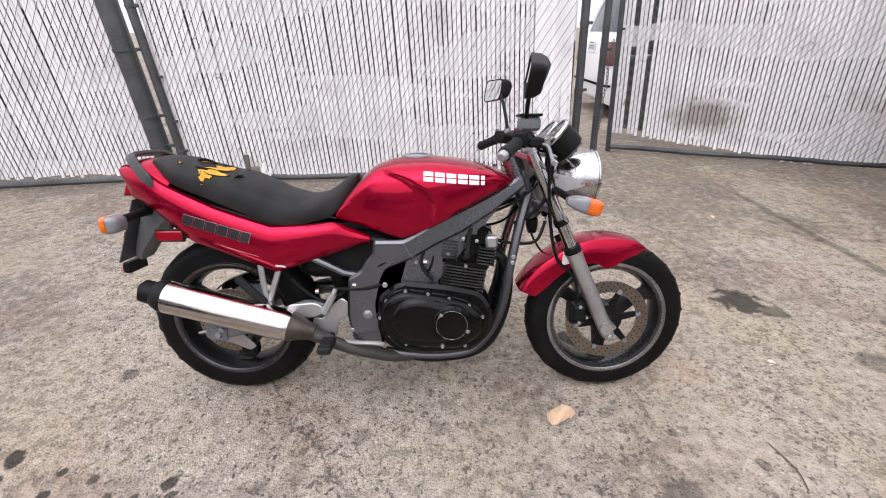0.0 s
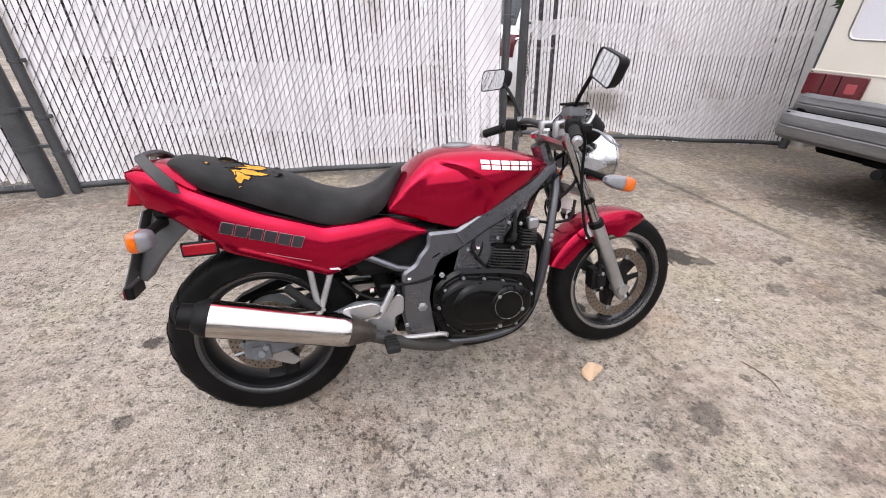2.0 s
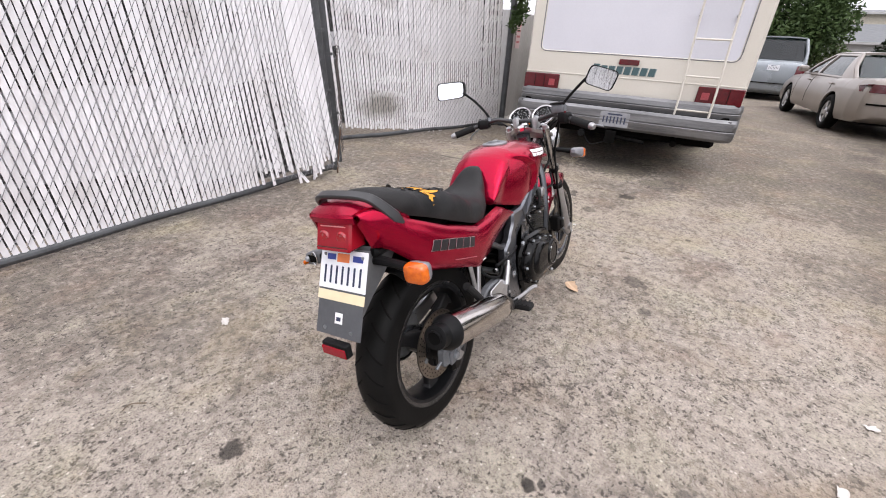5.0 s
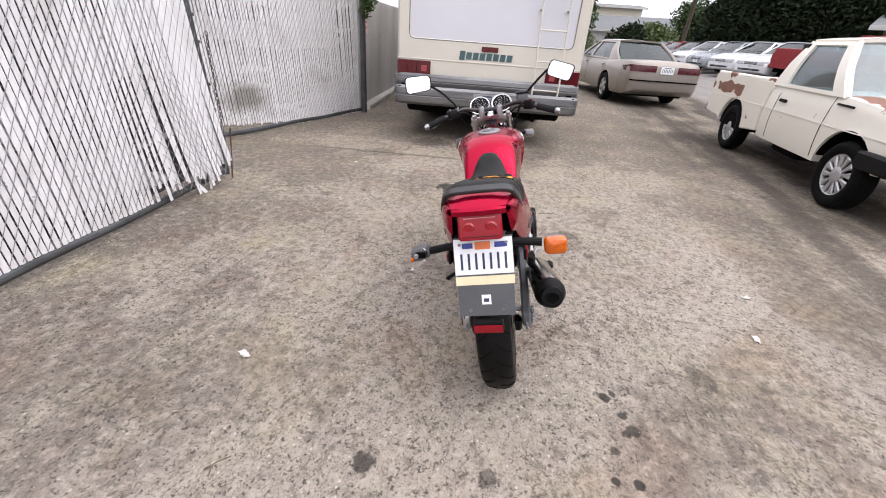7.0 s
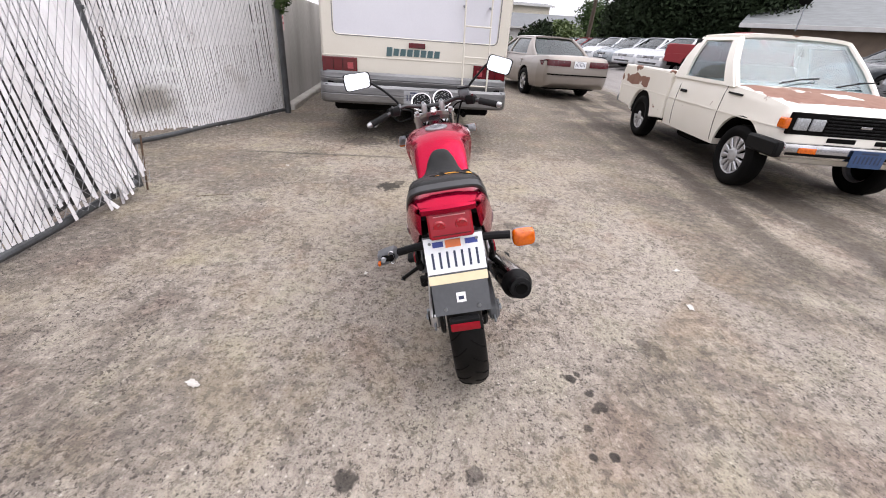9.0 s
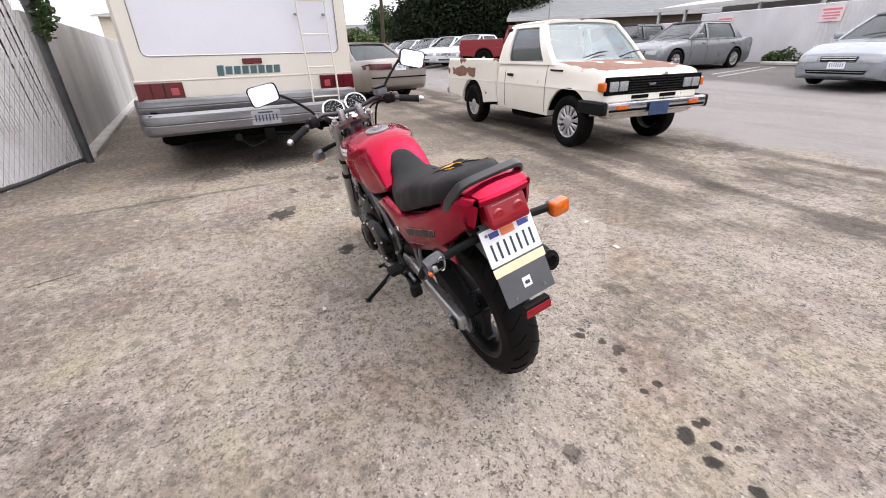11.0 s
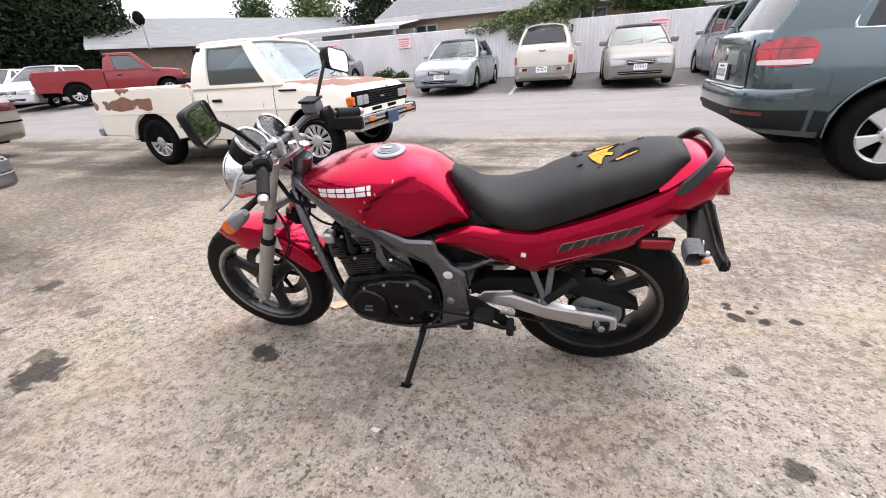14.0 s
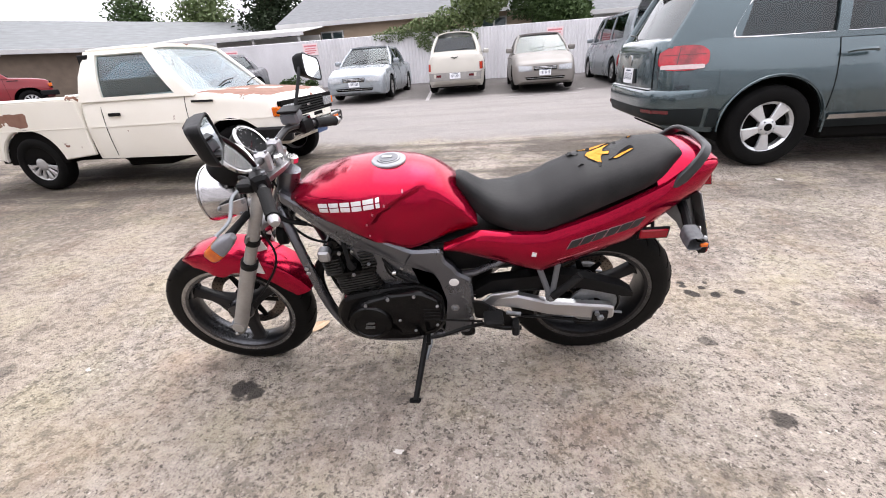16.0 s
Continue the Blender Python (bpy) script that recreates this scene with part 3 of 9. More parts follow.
def fence(name, label, a, b, height, foot, wire_foot, lift=0.0, gap=(), loose=(), lean=0.0, back=0.0):
    """A panel from a to b (plan): bottom and top rail, woven wire, upright slats. foot(s): height of the slats' lower ends.
    lean and back: how far the top stands off along the panel and away from the yard, for each metre of height."""
    length = math.hypot(b[0] - a[0], b[1] - a[1])
    root = thing(name, label, "fence", pose(a[0], a[1], lift, rz=math.degrees(math.atan2(b[1] - a[1], b[0] - a[0]))))
    part("bottom_rail", tube([(length * k / 12, 0.02, 0.05 + 0.006 * math.sin(k * 1.3)) for k in range(13)], 0.027, 10), RAIL, root, "dull grey steel tube")
    part("top_rail", tube([(-lean * height, 0.02 + back * height, height), (length - lean * height, 0.02 + back * height, height)], 0.022, 10), RAIL, root)
    # woven wire: two families of slanting strands in front of the slats
    vs, fs = [], []
    rows = int(height / RUNG)
    for fam in (1, -1):
        for c in range(-rows, int(length / PITCH) + rows):
            run = []
            for k in range(rows + 1):
                s, z = (c + fam * k + (rows if fam < 0 else 0)) * PITCH * 0.5 + c * PITCH * 0.5, k * RUNG
                if 0 <= s <= length and z >= wire_foot(s):
                    bulge = next((1.5 * g * min(1.0, (s - p) / 0.35) * (1 - z / height) ** 3 for p, q, g in loose if p <= s <= q), 0.0)
                    run.append((s - lean * z, (0.0 if fam > 0 else 0.022) - bulge + back * z, z))
            if len(run) > 1:
                v, f = tube(run, 0.0021, 3)
                o = len(vs)
                vs += v
                fs += [tuple(i + o for i in q) for q in f]
    tagged(part("wire_mesh", (vs, fs), WIRE, root, "thin woven steel wire", smooth=0), kind="stuff")
    # sheet added behind the slats to show dark and pale in the gaps
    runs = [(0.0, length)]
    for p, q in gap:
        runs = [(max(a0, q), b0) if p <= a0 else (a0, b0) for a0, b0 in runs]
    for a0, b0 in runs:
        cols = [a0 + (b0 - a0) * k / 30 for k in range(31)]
        part("gap_sheet", sheet([[(s - lean * height * v, 0.040 + 0.005 * math.sin(7 * s) + back * height * v, foot(s) + 0.05 + (height - 0.2 - foot(s) + 0.02 * math.sin(5 * s) + 0.15) * v) for s in cols] for v in (0, 0.5, 1)], 0.002), GAP_TONE, root, "added dark and pale sheet seen through the slat gaps")
    meshes = {}
    places = [(k + 0.5) * STEP for k in range(int(length / STEP))]
    places += [q + STEP * 0.5 for q in places if any(p0 + 0.55 <= q <= p1 for p0, p1, _ in loose)]
    for k, s in enumerate(places):
        if any(p <= s <= q for p, q in gap):
            continue
        z0 = foot(s) + RNG.uniform(-0.012, 0.018)
        bent = next((g * RNG.uniform(0.7, 1.2) * min(1.0, (s - p) / 0.35) for p, q, g in loose if p <= s <= q), 0.0)
        if bent > 0.02:
            z0 += RNG.uniform(-0.06, 0.10)
        key = (round((height - z0) / 0.05), round(bent / 0.012), k % 3)
        if key not in meshes:
            ob = part("slat", slat_mesh(key[0] * 0.05, key[1] * 0.012, k), SLAT, root)
            meshes[key] = ob.data
        else:
            ob = part("slat", meshes[key], SLAT, root)
        ob.matrix_basis = pose(s - lean * z0 + RNG.uniform(-0.0016, 0.0016), 0.010 + back * z0 + RNG.uniform(-0.002, 0.002), z0, RNG.uniform(-0.08, 0.08) - math.degrees(back), RNG.uniform(-0.05, 0.05) - math.degrees(lean) + (RNG.uniform(-0.15, 0.15) if bent else 0), RNG.uniform(-4, 4))
    return root


def fence_post(x, y, r, h, label, bands=(), lean=(0, 0)):
    root = thing("fence_post", label, "post", pose(x, y, 0, lean[0], lean[1], 0))
    part("tube", tube([(0, 0, 0), (0, 0, h * 0.5), (0, 0, h)], r, 16), RAIL, root)
    part("cap", lathe([(r * 1.08, h - 0.02), (r * 1.1, h + 0.01), (r * 0.7, h + 0.04), (0.004, h + 0.055)], 14, "z"), RAIL, root)
    for z in bands:
        part("band", join(lathe([(r * 1.02, z - 0.014), (r * 1.12, z - 0.012), (r * 1.12, z + 0.012), (r * 1.02, z + 0.014)], 14, "z"), box(r * 0.9, -0.012, z - 0.012, r * 1.9, 0.012, z + 0.012, 0.003)), RAIL, root, "clamped steel band")
    return root


HIGH = 2.35
fence("chain_link_fence", "tall chain-link fence panel with weathered white slats", (-7.4, 2.85), (-2.80, 3.70), HIGH, lambda s: 0.10, lambda s: 0.04, lean=0.045, back=0.02)
fence("chain_link_fence", "tall white-slatted chain-link fence panel, torn at a lower corner", (-2.56, 3.72), (0.80, 4.03), HIGH,
      lambda s: 0.06 + (0.08 if 0.48 < s < 0.62 else 0) + max(0, s - 3.0) * 0.45, lambda s: 0.07, loose=((2.5, 3.4, 0.10),), lean=0.045, back=0.03)
fence("chain_link_gate", "chain-link gate with white slats over a lifted lower edge", (1.45, 4.98), (4.38, 4.22), HIGH,
      lambda s: 0.05 + 0.16 * max(0, 1 - s / 1.55) if s < 1.6 else 0.03, lambda s: 0.12 if s < 1.5 else 0.05, gap=((0.10, 0.135), (0.25, 0.29)), lean=0.075)
fence_post(-2.74, 3.69, 0.074, 2.6, "thick grey steel gate post with clamped bands", (0.35, 0.6, 1.1, 1.6, 2.0), (-1.2, -3.2))
fence_post(-2.585, 3.71, 0.034, 2.5, "thin galvanised steel post beside the gate post", (0.3, 0.55, 0.9, 1.4, 1.9), (-1.2, -3.0))
fence_post(0.87, 4.10, 0.034, 2.5, "grey steel post at the end of the fence", (0.3, 0.75, 1.25, 1.8), (-1.7, -2.6))
fence_post(1.09, 4.29, 0.030, 2.6, "grey steel gate post wound with a chain", (0.5, 1.05, 1.6), (-1.2, -2.6))
fence_post(1.44, 5.01, 0.026, 2.4, "upright tube of the gate frame", (0.25, 1.2), (0, -4.3))
fence_post(4.43, 4.20, 0.045, 2.75, "grey steel corner post overgrown by a vine", (0.3, 1.0, 1.7))


def chain(x, y, z0, z1):
    root = thing("chain", "rusty steel chain hanging from the gate post", "chain", pose(x, y, z0))
    rust = mat("rusty_chain", (0.09, 0.06, 0.045), 0.7, 0.5, second=(0.16, 0.15, 0.15), scale=40)
    n = int((z1 - z0) / 0.028)
    mesh = None
    for k in range(n):
        at = pose(0.006 * math.sin(k * 0.6), 0, (k + 0.5) * 0.028, 0, 0, 90 * (k % 2) + 20)
        g = tube([(0.010 * math.cos(t), 0, 0.019 * math.sin(t)) for t in [2 * math.pi * i / 10 for i in range(10)]], 0.0035, 5, closed=True)
        ob = part("link", mesh or g, rust, root, at=at)
        mesh = ob.data


chain(1.08, 4.22, 0.12, 1.15)

WALLMAT = mat("whitewashed_block", (0.56, 0.55, 0.54), 0.9, second=(0.33, 0.32, 0.305), scale=1.1, fine=40, bump=0.3, stretch=(1, 1, 0.3))
wall_m = pose(4.58, 4.33, 0, rz=7.3)
w1 = tagged(part("wall_side", box(0, 0, -0.1, 16, 0.2, 1.68, 0.015), WALLMAT, at=wall_m), "whitewashed block wall with grey stains", "wall", kind="structure")
part("kerb", box(0.1, -0.16, -0.05, 16, -0.002, 0.09, 0.02), mat("pale_concrete_kerb", (0.5, 0.48, 0.45), 0.9, second=(0.36, 0.34, 0.31), scale=4, bump=0.3), w1, "pale concrete strip")


def fallen_slat(x, y, length, lean, turn):
    ob = part("broken_slat", slat_mesh(length, 0.0, 5), SLAT, at=pose(x, y, 0.0, rx=lean, ry=turn, rz=3))
    tagged(ob, "broken white slat piece leaning at the fence's foot", "slat", "broken slats")


for x, y, l, lean, turn in ((-1.93, 3.72, 0.20, -5, 14), (-1.885, 3.72, 0.16, -6, 22), (0.50, 3.95, 0.13, -14, 20), (0.42, 3.93, 0.11, -20, -30)):
    fallen_slat(x, y, l, lean, turn)
stake = part("wooden_stake", box(-0.02, -0.012, 0.0, 0.02, 0.012, 0.27, 0.004), mat("grey_weathered_wood", (0.14, 0.125, 0.11), 0.9, second=(0.08, 0.07, 0.06), scale=30, bump=0.3), at=pose(-2.03, 3.715, 0, rx=-3, ry=2))
tagged(stake, "short weathered grey wooden stake at the fence", "stake")
rod = part("iron_rod", tube([(0, 0, 0.0), (0.02, -0.01, 0.2), (0.05, -0.02, 0.42)], 0.007, 8), mat("rusty_iron", (0.12, 0.075, 0.05), 0.8, 0.3), at=pose(0.80, 3.98, 0))
tagged(rod, "thin rusty iron rod leaning by the gate post", "rod")
# ---- vehicles ----
def paint(name, colour, rough=0.25, metal=0.35, dull=0.0):
    return mat(name, colour, rough, metal, second=tuple(c * 0.86 + 0.02 * dull for c in colour), scale=1.6, fine=220, coat=0.2 * (1 - dull), spread=0.07)


TRIM = M["black"]
INTERIOR = mat("dark_car_interior", (0.07, 0.07, 0.072), 0.85, second=(0.08, 0.075, 0.07), scale=5)
WHEEL_CACHE = {}


def lin(table, x):
    """Piecewise-linear look-up in (x, value) pairs, softened at the joints."""
    if x <= table[0][0]:
        return table[0][1]
    for (a, u), (b, v) in zip(table, table[1:]):
        if x <= b:
            return u + (v - u) * (x - a) / (b - a)
    return table[-1][1]


SIDE = [(-0.05, 0.90), (0.0, 0.93), (0.12, 0.975), (0.3, 0.995), (0.5, 1.0), (0.62, 0.99), (0.8, 0.975), (0.93, 0.945), (1.0, 0.90), (1.2, 0.86)]


def body_shell(top, low, width, arches, crown=0.05, side=SIDE, step=0.07):
    """A car's lower body: sections along x. top, low and width are tables over x; arches: (x, z, radius)."""
    x0, x1 = top[0][0], top[-1][0]
    xs = {x0, x1} | {round(x0 + step * k, 4) for k in range(int((x1 - x0) / step) + 1)} | {x for x, _ in top} | {x for x, _ in width}
    for xc, zc, r in arches:
        xs |= {xc + r * math.sin(radians(a)) for a in range(-90, 91, 15)} | {xc - r - 0.004, xc + r + 0.004}
    xs |= {x0 + 0.015, x0 + 0.05, x1 - 0.015, x1 - 0.05}
    rings = []
    for x in sorted(v for v in xs if x0 <= v <= x1):
        zt, zb0, w = lin(top, x), lin(low, x), lin(width, x)
        e = min(x - x0, x1 - x)
        k = 1.0 if e > 0.1 else 0.86 + 0.14 * math.sqrt(max(0, 1 - (1 - e / 0.1) ** 2))
        w *= k
        mid = (zt + zb0) / 2
        zt, zb0 = mid + (zt - mid) * (0.80 + 0.20 * (k - 0.86) / 0.14), mid + (zb0 - mid) * (0.86 + 0.14 * (k - 0.86) / 0.14)
        zb = zb0
        for xc, zc, r in arches:
            if abs(x - xc) <= r:
                zb = max(zb, zc + math.sqrt(max(0, r * r - (x - xc) ** 2)))
        edge = zt - crown
        zb = min(zb, edge - 0.02)
        half = [(0.0, zb), (w * 0.55, zb), (w * 0.86, zb)]
        for k2 in range(9):
            z = zb + (edge - zb) * k2 / 8
            half.append((w * lin(side, (z - zb0) / max(0.01, edge - zb0)), z))
        wt = half[-1][0]
        half += [(wt * 0.93, edge + crown * 0.45), (wt * 0.8, edge + crown * 0.7), (wt * 0.5, edge + crown * 0.92), (0.0, zt)]
        rings.append([(x, y, z) for y, z in half] + [(x, -y, z) for y, z in reversed(half[1:-1])])
    return loft([list(reversed(r)) for r in rings])


def tree_of(geo):
    return BVHTree.FromPolygons([Vector(v) for v in geo[0]], geo[1])


def decal(bvh, corners, axis, off=0.004, nu=8, nv=4, thick=0.012, ease=0.0):
    """A panel that follows the body: four corners in the plane across the axis ('+x', '-x', '+y', '-y' or '+z'), laid on from outside."""
    s = 1 if axis[0] == "+" else -1
    a, b, c, d = [Vector(p) for p in corners]
    rows, last = [], None
    for j in range(nv + 1):
        row = []
        for i in range(nu + 1):
            u, v = i / nu, j / nv
            if ease:
                u, v = 0.5 + (u - 0.5) * math.sqrt(1 - ease * (2 * v - 1) ** 4), 0.5 + (v - 0.5) * math.sqrt(1 - ease * (2 * u - 1) ** 4)
            p = a * (1 - u) * (1 - v) + b * u * (1 - v) + c * u * v + d * (1 - u) * v
            if axis[1] == "x":
                org, way = Vector((s * 9, p.x, p.y)), Vector((-s, 0, 0))
            elif axis[1] == "y":
                org, way = Vector((p.x, s * 9, p.y)), Vector((0, -s, 0))
            else:
                org, way = Vector((p.x, p.y, 9)), Vector((0, 0, -1))
            hit = bvh.ray_cast(org, way)[0]
            if hit is None:
                hit = org + way * (last if last else 9)
            else:
                last = (hit - org).length
            row.append(hit - way * off)
        rows.append(row)
    n = (rows[0][1] - rows[0][0]).cross(rows[1][0] - rows[0][0])
    want = Vector((s if axis[1] == "x" else 0, s if axis[1] == "y" else 0, 1 if axis[1] == "z" else 0))
    if n.dot(want) < 0:
        rows = [list(reversed(r)) for r in rows]
    return sheet([[p for p in r] for r in rows], thick)


def wheel_meshes(r, w, rim_r, style, rim_mat):
    key = (r, w, rim_r, style, rim_mat.name)
    if key in WHEEL_CACHE:
        return WHEEL_CACHE[key]
    tyre = lathe([(rim_r - 0.012, -w * 0.40), (rim_r + 0.004, -w * 0.47), ((r + rim_r) / 2, -w * 0.52), (r - 0.03, -w * 0.48), (r - 0.006, -w * 0.36), (r, -w * 0.2), (r, w * 0.2), (r - 0.006, w * 0.36), (r - 0.03, w * 0.48), ((r + rim_r) / 2, w * 0.52), (rim_r + 0.004, w * 0.47), (rim_r - 0.012, w * 0.40)], 36, closed=True)
    out = [("tyre", tyre, M["rubber"])]
    o = w * 0.42
    lip = lathe([(rim_r - 0.03, -o * 0.6), (rim_r - 0.035, o * 0.75), (rim_r - 0.004, o * 1.02), (rim_r + 0.002, o * 1.05), (rim_r - 0.002, -o)], 36, closed=True)
    out.append(("rim", lip, rim_mat))
    back = lathe([(0.03, o * 0.15), (rim_r - 0.03, o * 0.1), (rim_r - 0.03, o * 0.2), (0.03, o * 0.3)], 24)
    out.append(("disc", back, M["dark"]))
    face, n = [], {"twin": 5, "slots": 12, "cap": 7, "many": 10}.get(style, 5)
    for k in range(n):
        a = 2 * math.pi * k / n
        w0, w1 = {"twin": (0.040, 0.062), "slots": (0.018, 0.034), "cap": (0.05, 0.09), "many": (0.02, 0.03)}[style]
        poly = [(0.04, -w0 * 0.6), (rim_r * 0.55, -w0), (rim_r - 0.02, -w1), (rim_r - 0.02, w1), (rim_r * 0.55, w0), (0.04, w0 * 0.6)]
        g = plate(round_poly(poly, 0.012, 2), o * 0.62, o * 0.95, 0.008)
        out.append(("spoke", moved(g, Matrix.Rotation(a, 4, "Y")), rim_mat))
    face.append(lathe([(0.075, o * 0.6), (0.075, o * 0.95), (0.06, o * 1.05), (0.045, o * 1.12), (0.004, o * 1.14)], 18))
    out.append(("hub_cap", join(*face), rim_mat))
    if style == "twin" and r > 0.35:
        out.append(("centre_cap", lathe([(0.034, o * 1.0), (0.034, o * 1.16), (0.028, o * 1.19), (0.003, o * 1.2)], 18), M["dark"]))
    nuts = [lathe([(0.009, o * 1.0), (0.009, o * 1.1), (0.004, o * 1.13)], 6, centre=(0.055 * math.cos(a), 0, 0.055 * math.sin(a))) for a in [2 * math.pi * i / 5 for i in range(5)]]
    out += [("wheel_nut", g, M["steel"]) for g in nuts] if style == "twin" and r > 0.35 else []
    WHEEL_CACHE[key] = [(n2, g, m2) for n2, g, m2 in out]
    return WHEEL_CACHE[key]


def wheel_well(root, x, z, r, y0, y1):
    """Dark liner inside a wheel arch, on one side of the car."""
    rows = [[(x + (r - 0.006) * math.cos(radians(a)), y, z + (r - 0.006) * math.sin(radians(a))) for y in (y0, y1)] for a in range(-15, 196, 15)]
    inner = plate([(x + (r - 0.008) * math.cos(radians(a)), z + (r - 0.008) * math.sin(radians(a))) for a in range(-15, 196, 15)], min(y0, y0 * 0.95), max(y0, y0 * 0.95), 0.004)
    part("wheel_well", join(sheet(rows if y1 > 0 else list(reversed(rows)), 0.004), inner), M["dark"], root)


def add_wheel(root, x, y, r, w, rim_r, style, rim_mat, spin=0.0):
    """A wheel is a part; its tyre, rim and face lie one level deeper."""
    hub = new("wheel")
    hub.empty_display_size = 0.05
    hub.parent = root
    hub.matrix_basis = pose(x, y, r, 0, 0, 0 if y > 0 else 180) @ Matrix.Rotation(spin, 4, "Y")
    made = wheel_meshes(r, w, rim_r, style, rim_mat)
    for k, (n, g, m2) in enumerate(made):
        ob = part(n, g, m2, hub)
        if not isinstance(g, bpy.types.Mesh):
            made[k] = (n, ob.data, m2)


def glasshouse(root, skin, f0, f1, r1, r0, wb, wr, zb, zr, splits, bow=0.06, crown=0.04, glass=None, interior=True, roof_mat=None, rear_inset=0.1, seats=True, taper=()):
    """Roof, pillars and glazing. f0, f1: foot and head of the windscreen; r0, r1: of the rear glass; wb, wr: half widths at the belt and the roof.
    splits: (bottom from, to, top from, to) along x of each side window."""
    glass = glass or M["glass"]

    def narrow(x):
        return lin(taper, x) if taper else 1.0

    def side_quad(s, b0, b1, t0, t1, lo=0.0, hi=1.0, th=0.03, n=4):
        rows = []
        for j in range(n + 1):
            v = lo + (hi - lo) * j / n
            y = (wb + (wr - wb) * v + 0.03 * math.sin(math.pi * v)) * s
            xa, xb = b0 + (t0 - b0) * v, b1 + (t1 - b1) * v
            row = [(x, y * narrow(x), zb + (zr - zb) * v) for x in [xa + (xb - xa) * q / 4 for q in range(5)]]
            rows.append(row if s < 0 else list(reversed(row)))
        return sheet(rows, th)

    def end_grid(x0, x1, sign, n=10, lo=0.0, hi=1.0, ulim=1.0):
        rows = []
        for j in range(5):
            v = lo + (hi - lo) * j / 4
            row = []
            for i in range(n + 1):
                u = (-1 + 2 * i / n) * ulim
                row.append((x0 + (x1 - x0) * v + sign * bow * (1 - u * u) * (1 - 0.4 * v), u * (wb + (wr - wb) * v) * 0.995 * narrow(x0 + (x1 - x0) * v), zb + (zr - zb) * v + 0.01 * (1 - u * u)))
            rows.append(row if sign < 0 else [list(reversed(row))][0])
        return rows

    roof = []
    for i in range(9):
        x = r1 + (f1 - r1) * i / 8
        roof.append([(x + (bow * 0.6 * (1 - u * u) if i == 8 else -bow * 0.6 * (1 - u * u) if i == 0 else 0), u * wr * narrow(x), zr + crown * (1 - u ** 4) * (0.55 + 0.45 * math.sin(math.pi * (0.12 + 0.76 * i / 8)))) for u in [-1, -0.93, -0.8, -0.5, -0.2, 0.2, 0.5, 0.8, 0.93, 1]])
    part("roof", sheet(list(reversed(roof)), 0.035), roof_mat or skin, root)
    part("windscreen", sheet(end_grid(f0, f1, 1), 0.006), glass, root, "raked windscreen glass")
    part("rear_window", sheet(end_grid(r0, r1, -1, lo=rear_inset, hi=0.93, ulim=0.92), 0.006), glass, root)
    frame_g = [sheet(end_grid(r0 + 0.012, r1 + 0.012, -1, lo=0, hi=rear_inset + 0.02), 0.02)]
    for s in (1, -1):
        prev_b, prev_t = f0, f1
        for b0, b1, t0, t1 in splits:
            part("pillar", side_quad(s, b0, prev_b, t0, prev_t), skin, root)
            g = side_quad(s, b1, b0, t1, t0, 0.07, 0.94, 0.006)
            part("window_sill", side_quad(s, b1, b0, t1, t0, 0.0, 0.08), skin, root)
            part("side_window", g, glass, root)
            part("window_rail", side_quad(s, b1, b0, t1, t0, 0.93, 1.0), skin, root)
            prev_b, prev_t = b1, t1
        part("pillar", side_quad(s, r0, prev_b, r1, prev_t), skin, root)
        tubeline = [(r0, s * wb * 0.98 * narrow(r0), zb), ((r0 + r1) / 2, s * ((wb + wr) / 2 + 0.02) * narrow((r0 + r1) / 2), (zb + zr) / 2), (r1, s * wr * 0.98 * narrow(r1), zr + 0.005)]
        part("rear_pillar", tube(tubeline, 0.04, 8), skin, root)
        part("front_pillar", tube([(f0, s * wb * 0.985, zb), ((f0 + f1) / 2, s * ((wb + wr) / 2 + 0.02), (zb + zr) / 2), (f1, s * wr * 0.985, zr + 0.005)], 0.028, 8), skin, root)
    part("rear_window_frame", join(*frame_g), skin, root)
    if interior:
        part("cabin_floor", box(r0 + 0.06, -wb * 0.93, zb - 0.03, f0 - 0.05, wb * 0.93, zb + 0.012, 0.01), INTERIOR, root, "dark cabin interior")
        if seats:
            for s in (1, -1):
                xm = f1 - 0.45
                part("seat", box(xm - 0.12, s * wb * 0.5 - 0.22, zb - 0.02, xm + 0.06, s * wb * 0.5 + 0.22, zr - 0.16, 0.05), INTERIOR, root)
                part("headrest", box(xm - 0.12, s * wb * 0.5 - 0.12, zr - 0.15, xm - 0.02, s * wb * 0.5 + 0.12, zr - 0.03, 0.03), INTERIOR, root)
            part("steering_wheel", tube([(f1 + 0.12 - 0.06 * math.sin(t), wb * 0.5 + 0.18 * math.cos(t), zb + 0.02 + 0.16 * math.sin(t)) for t in [2 * math.pi * i / 20 for i in range(20)]], 0.013, 6, closed=True), TRIM, root)


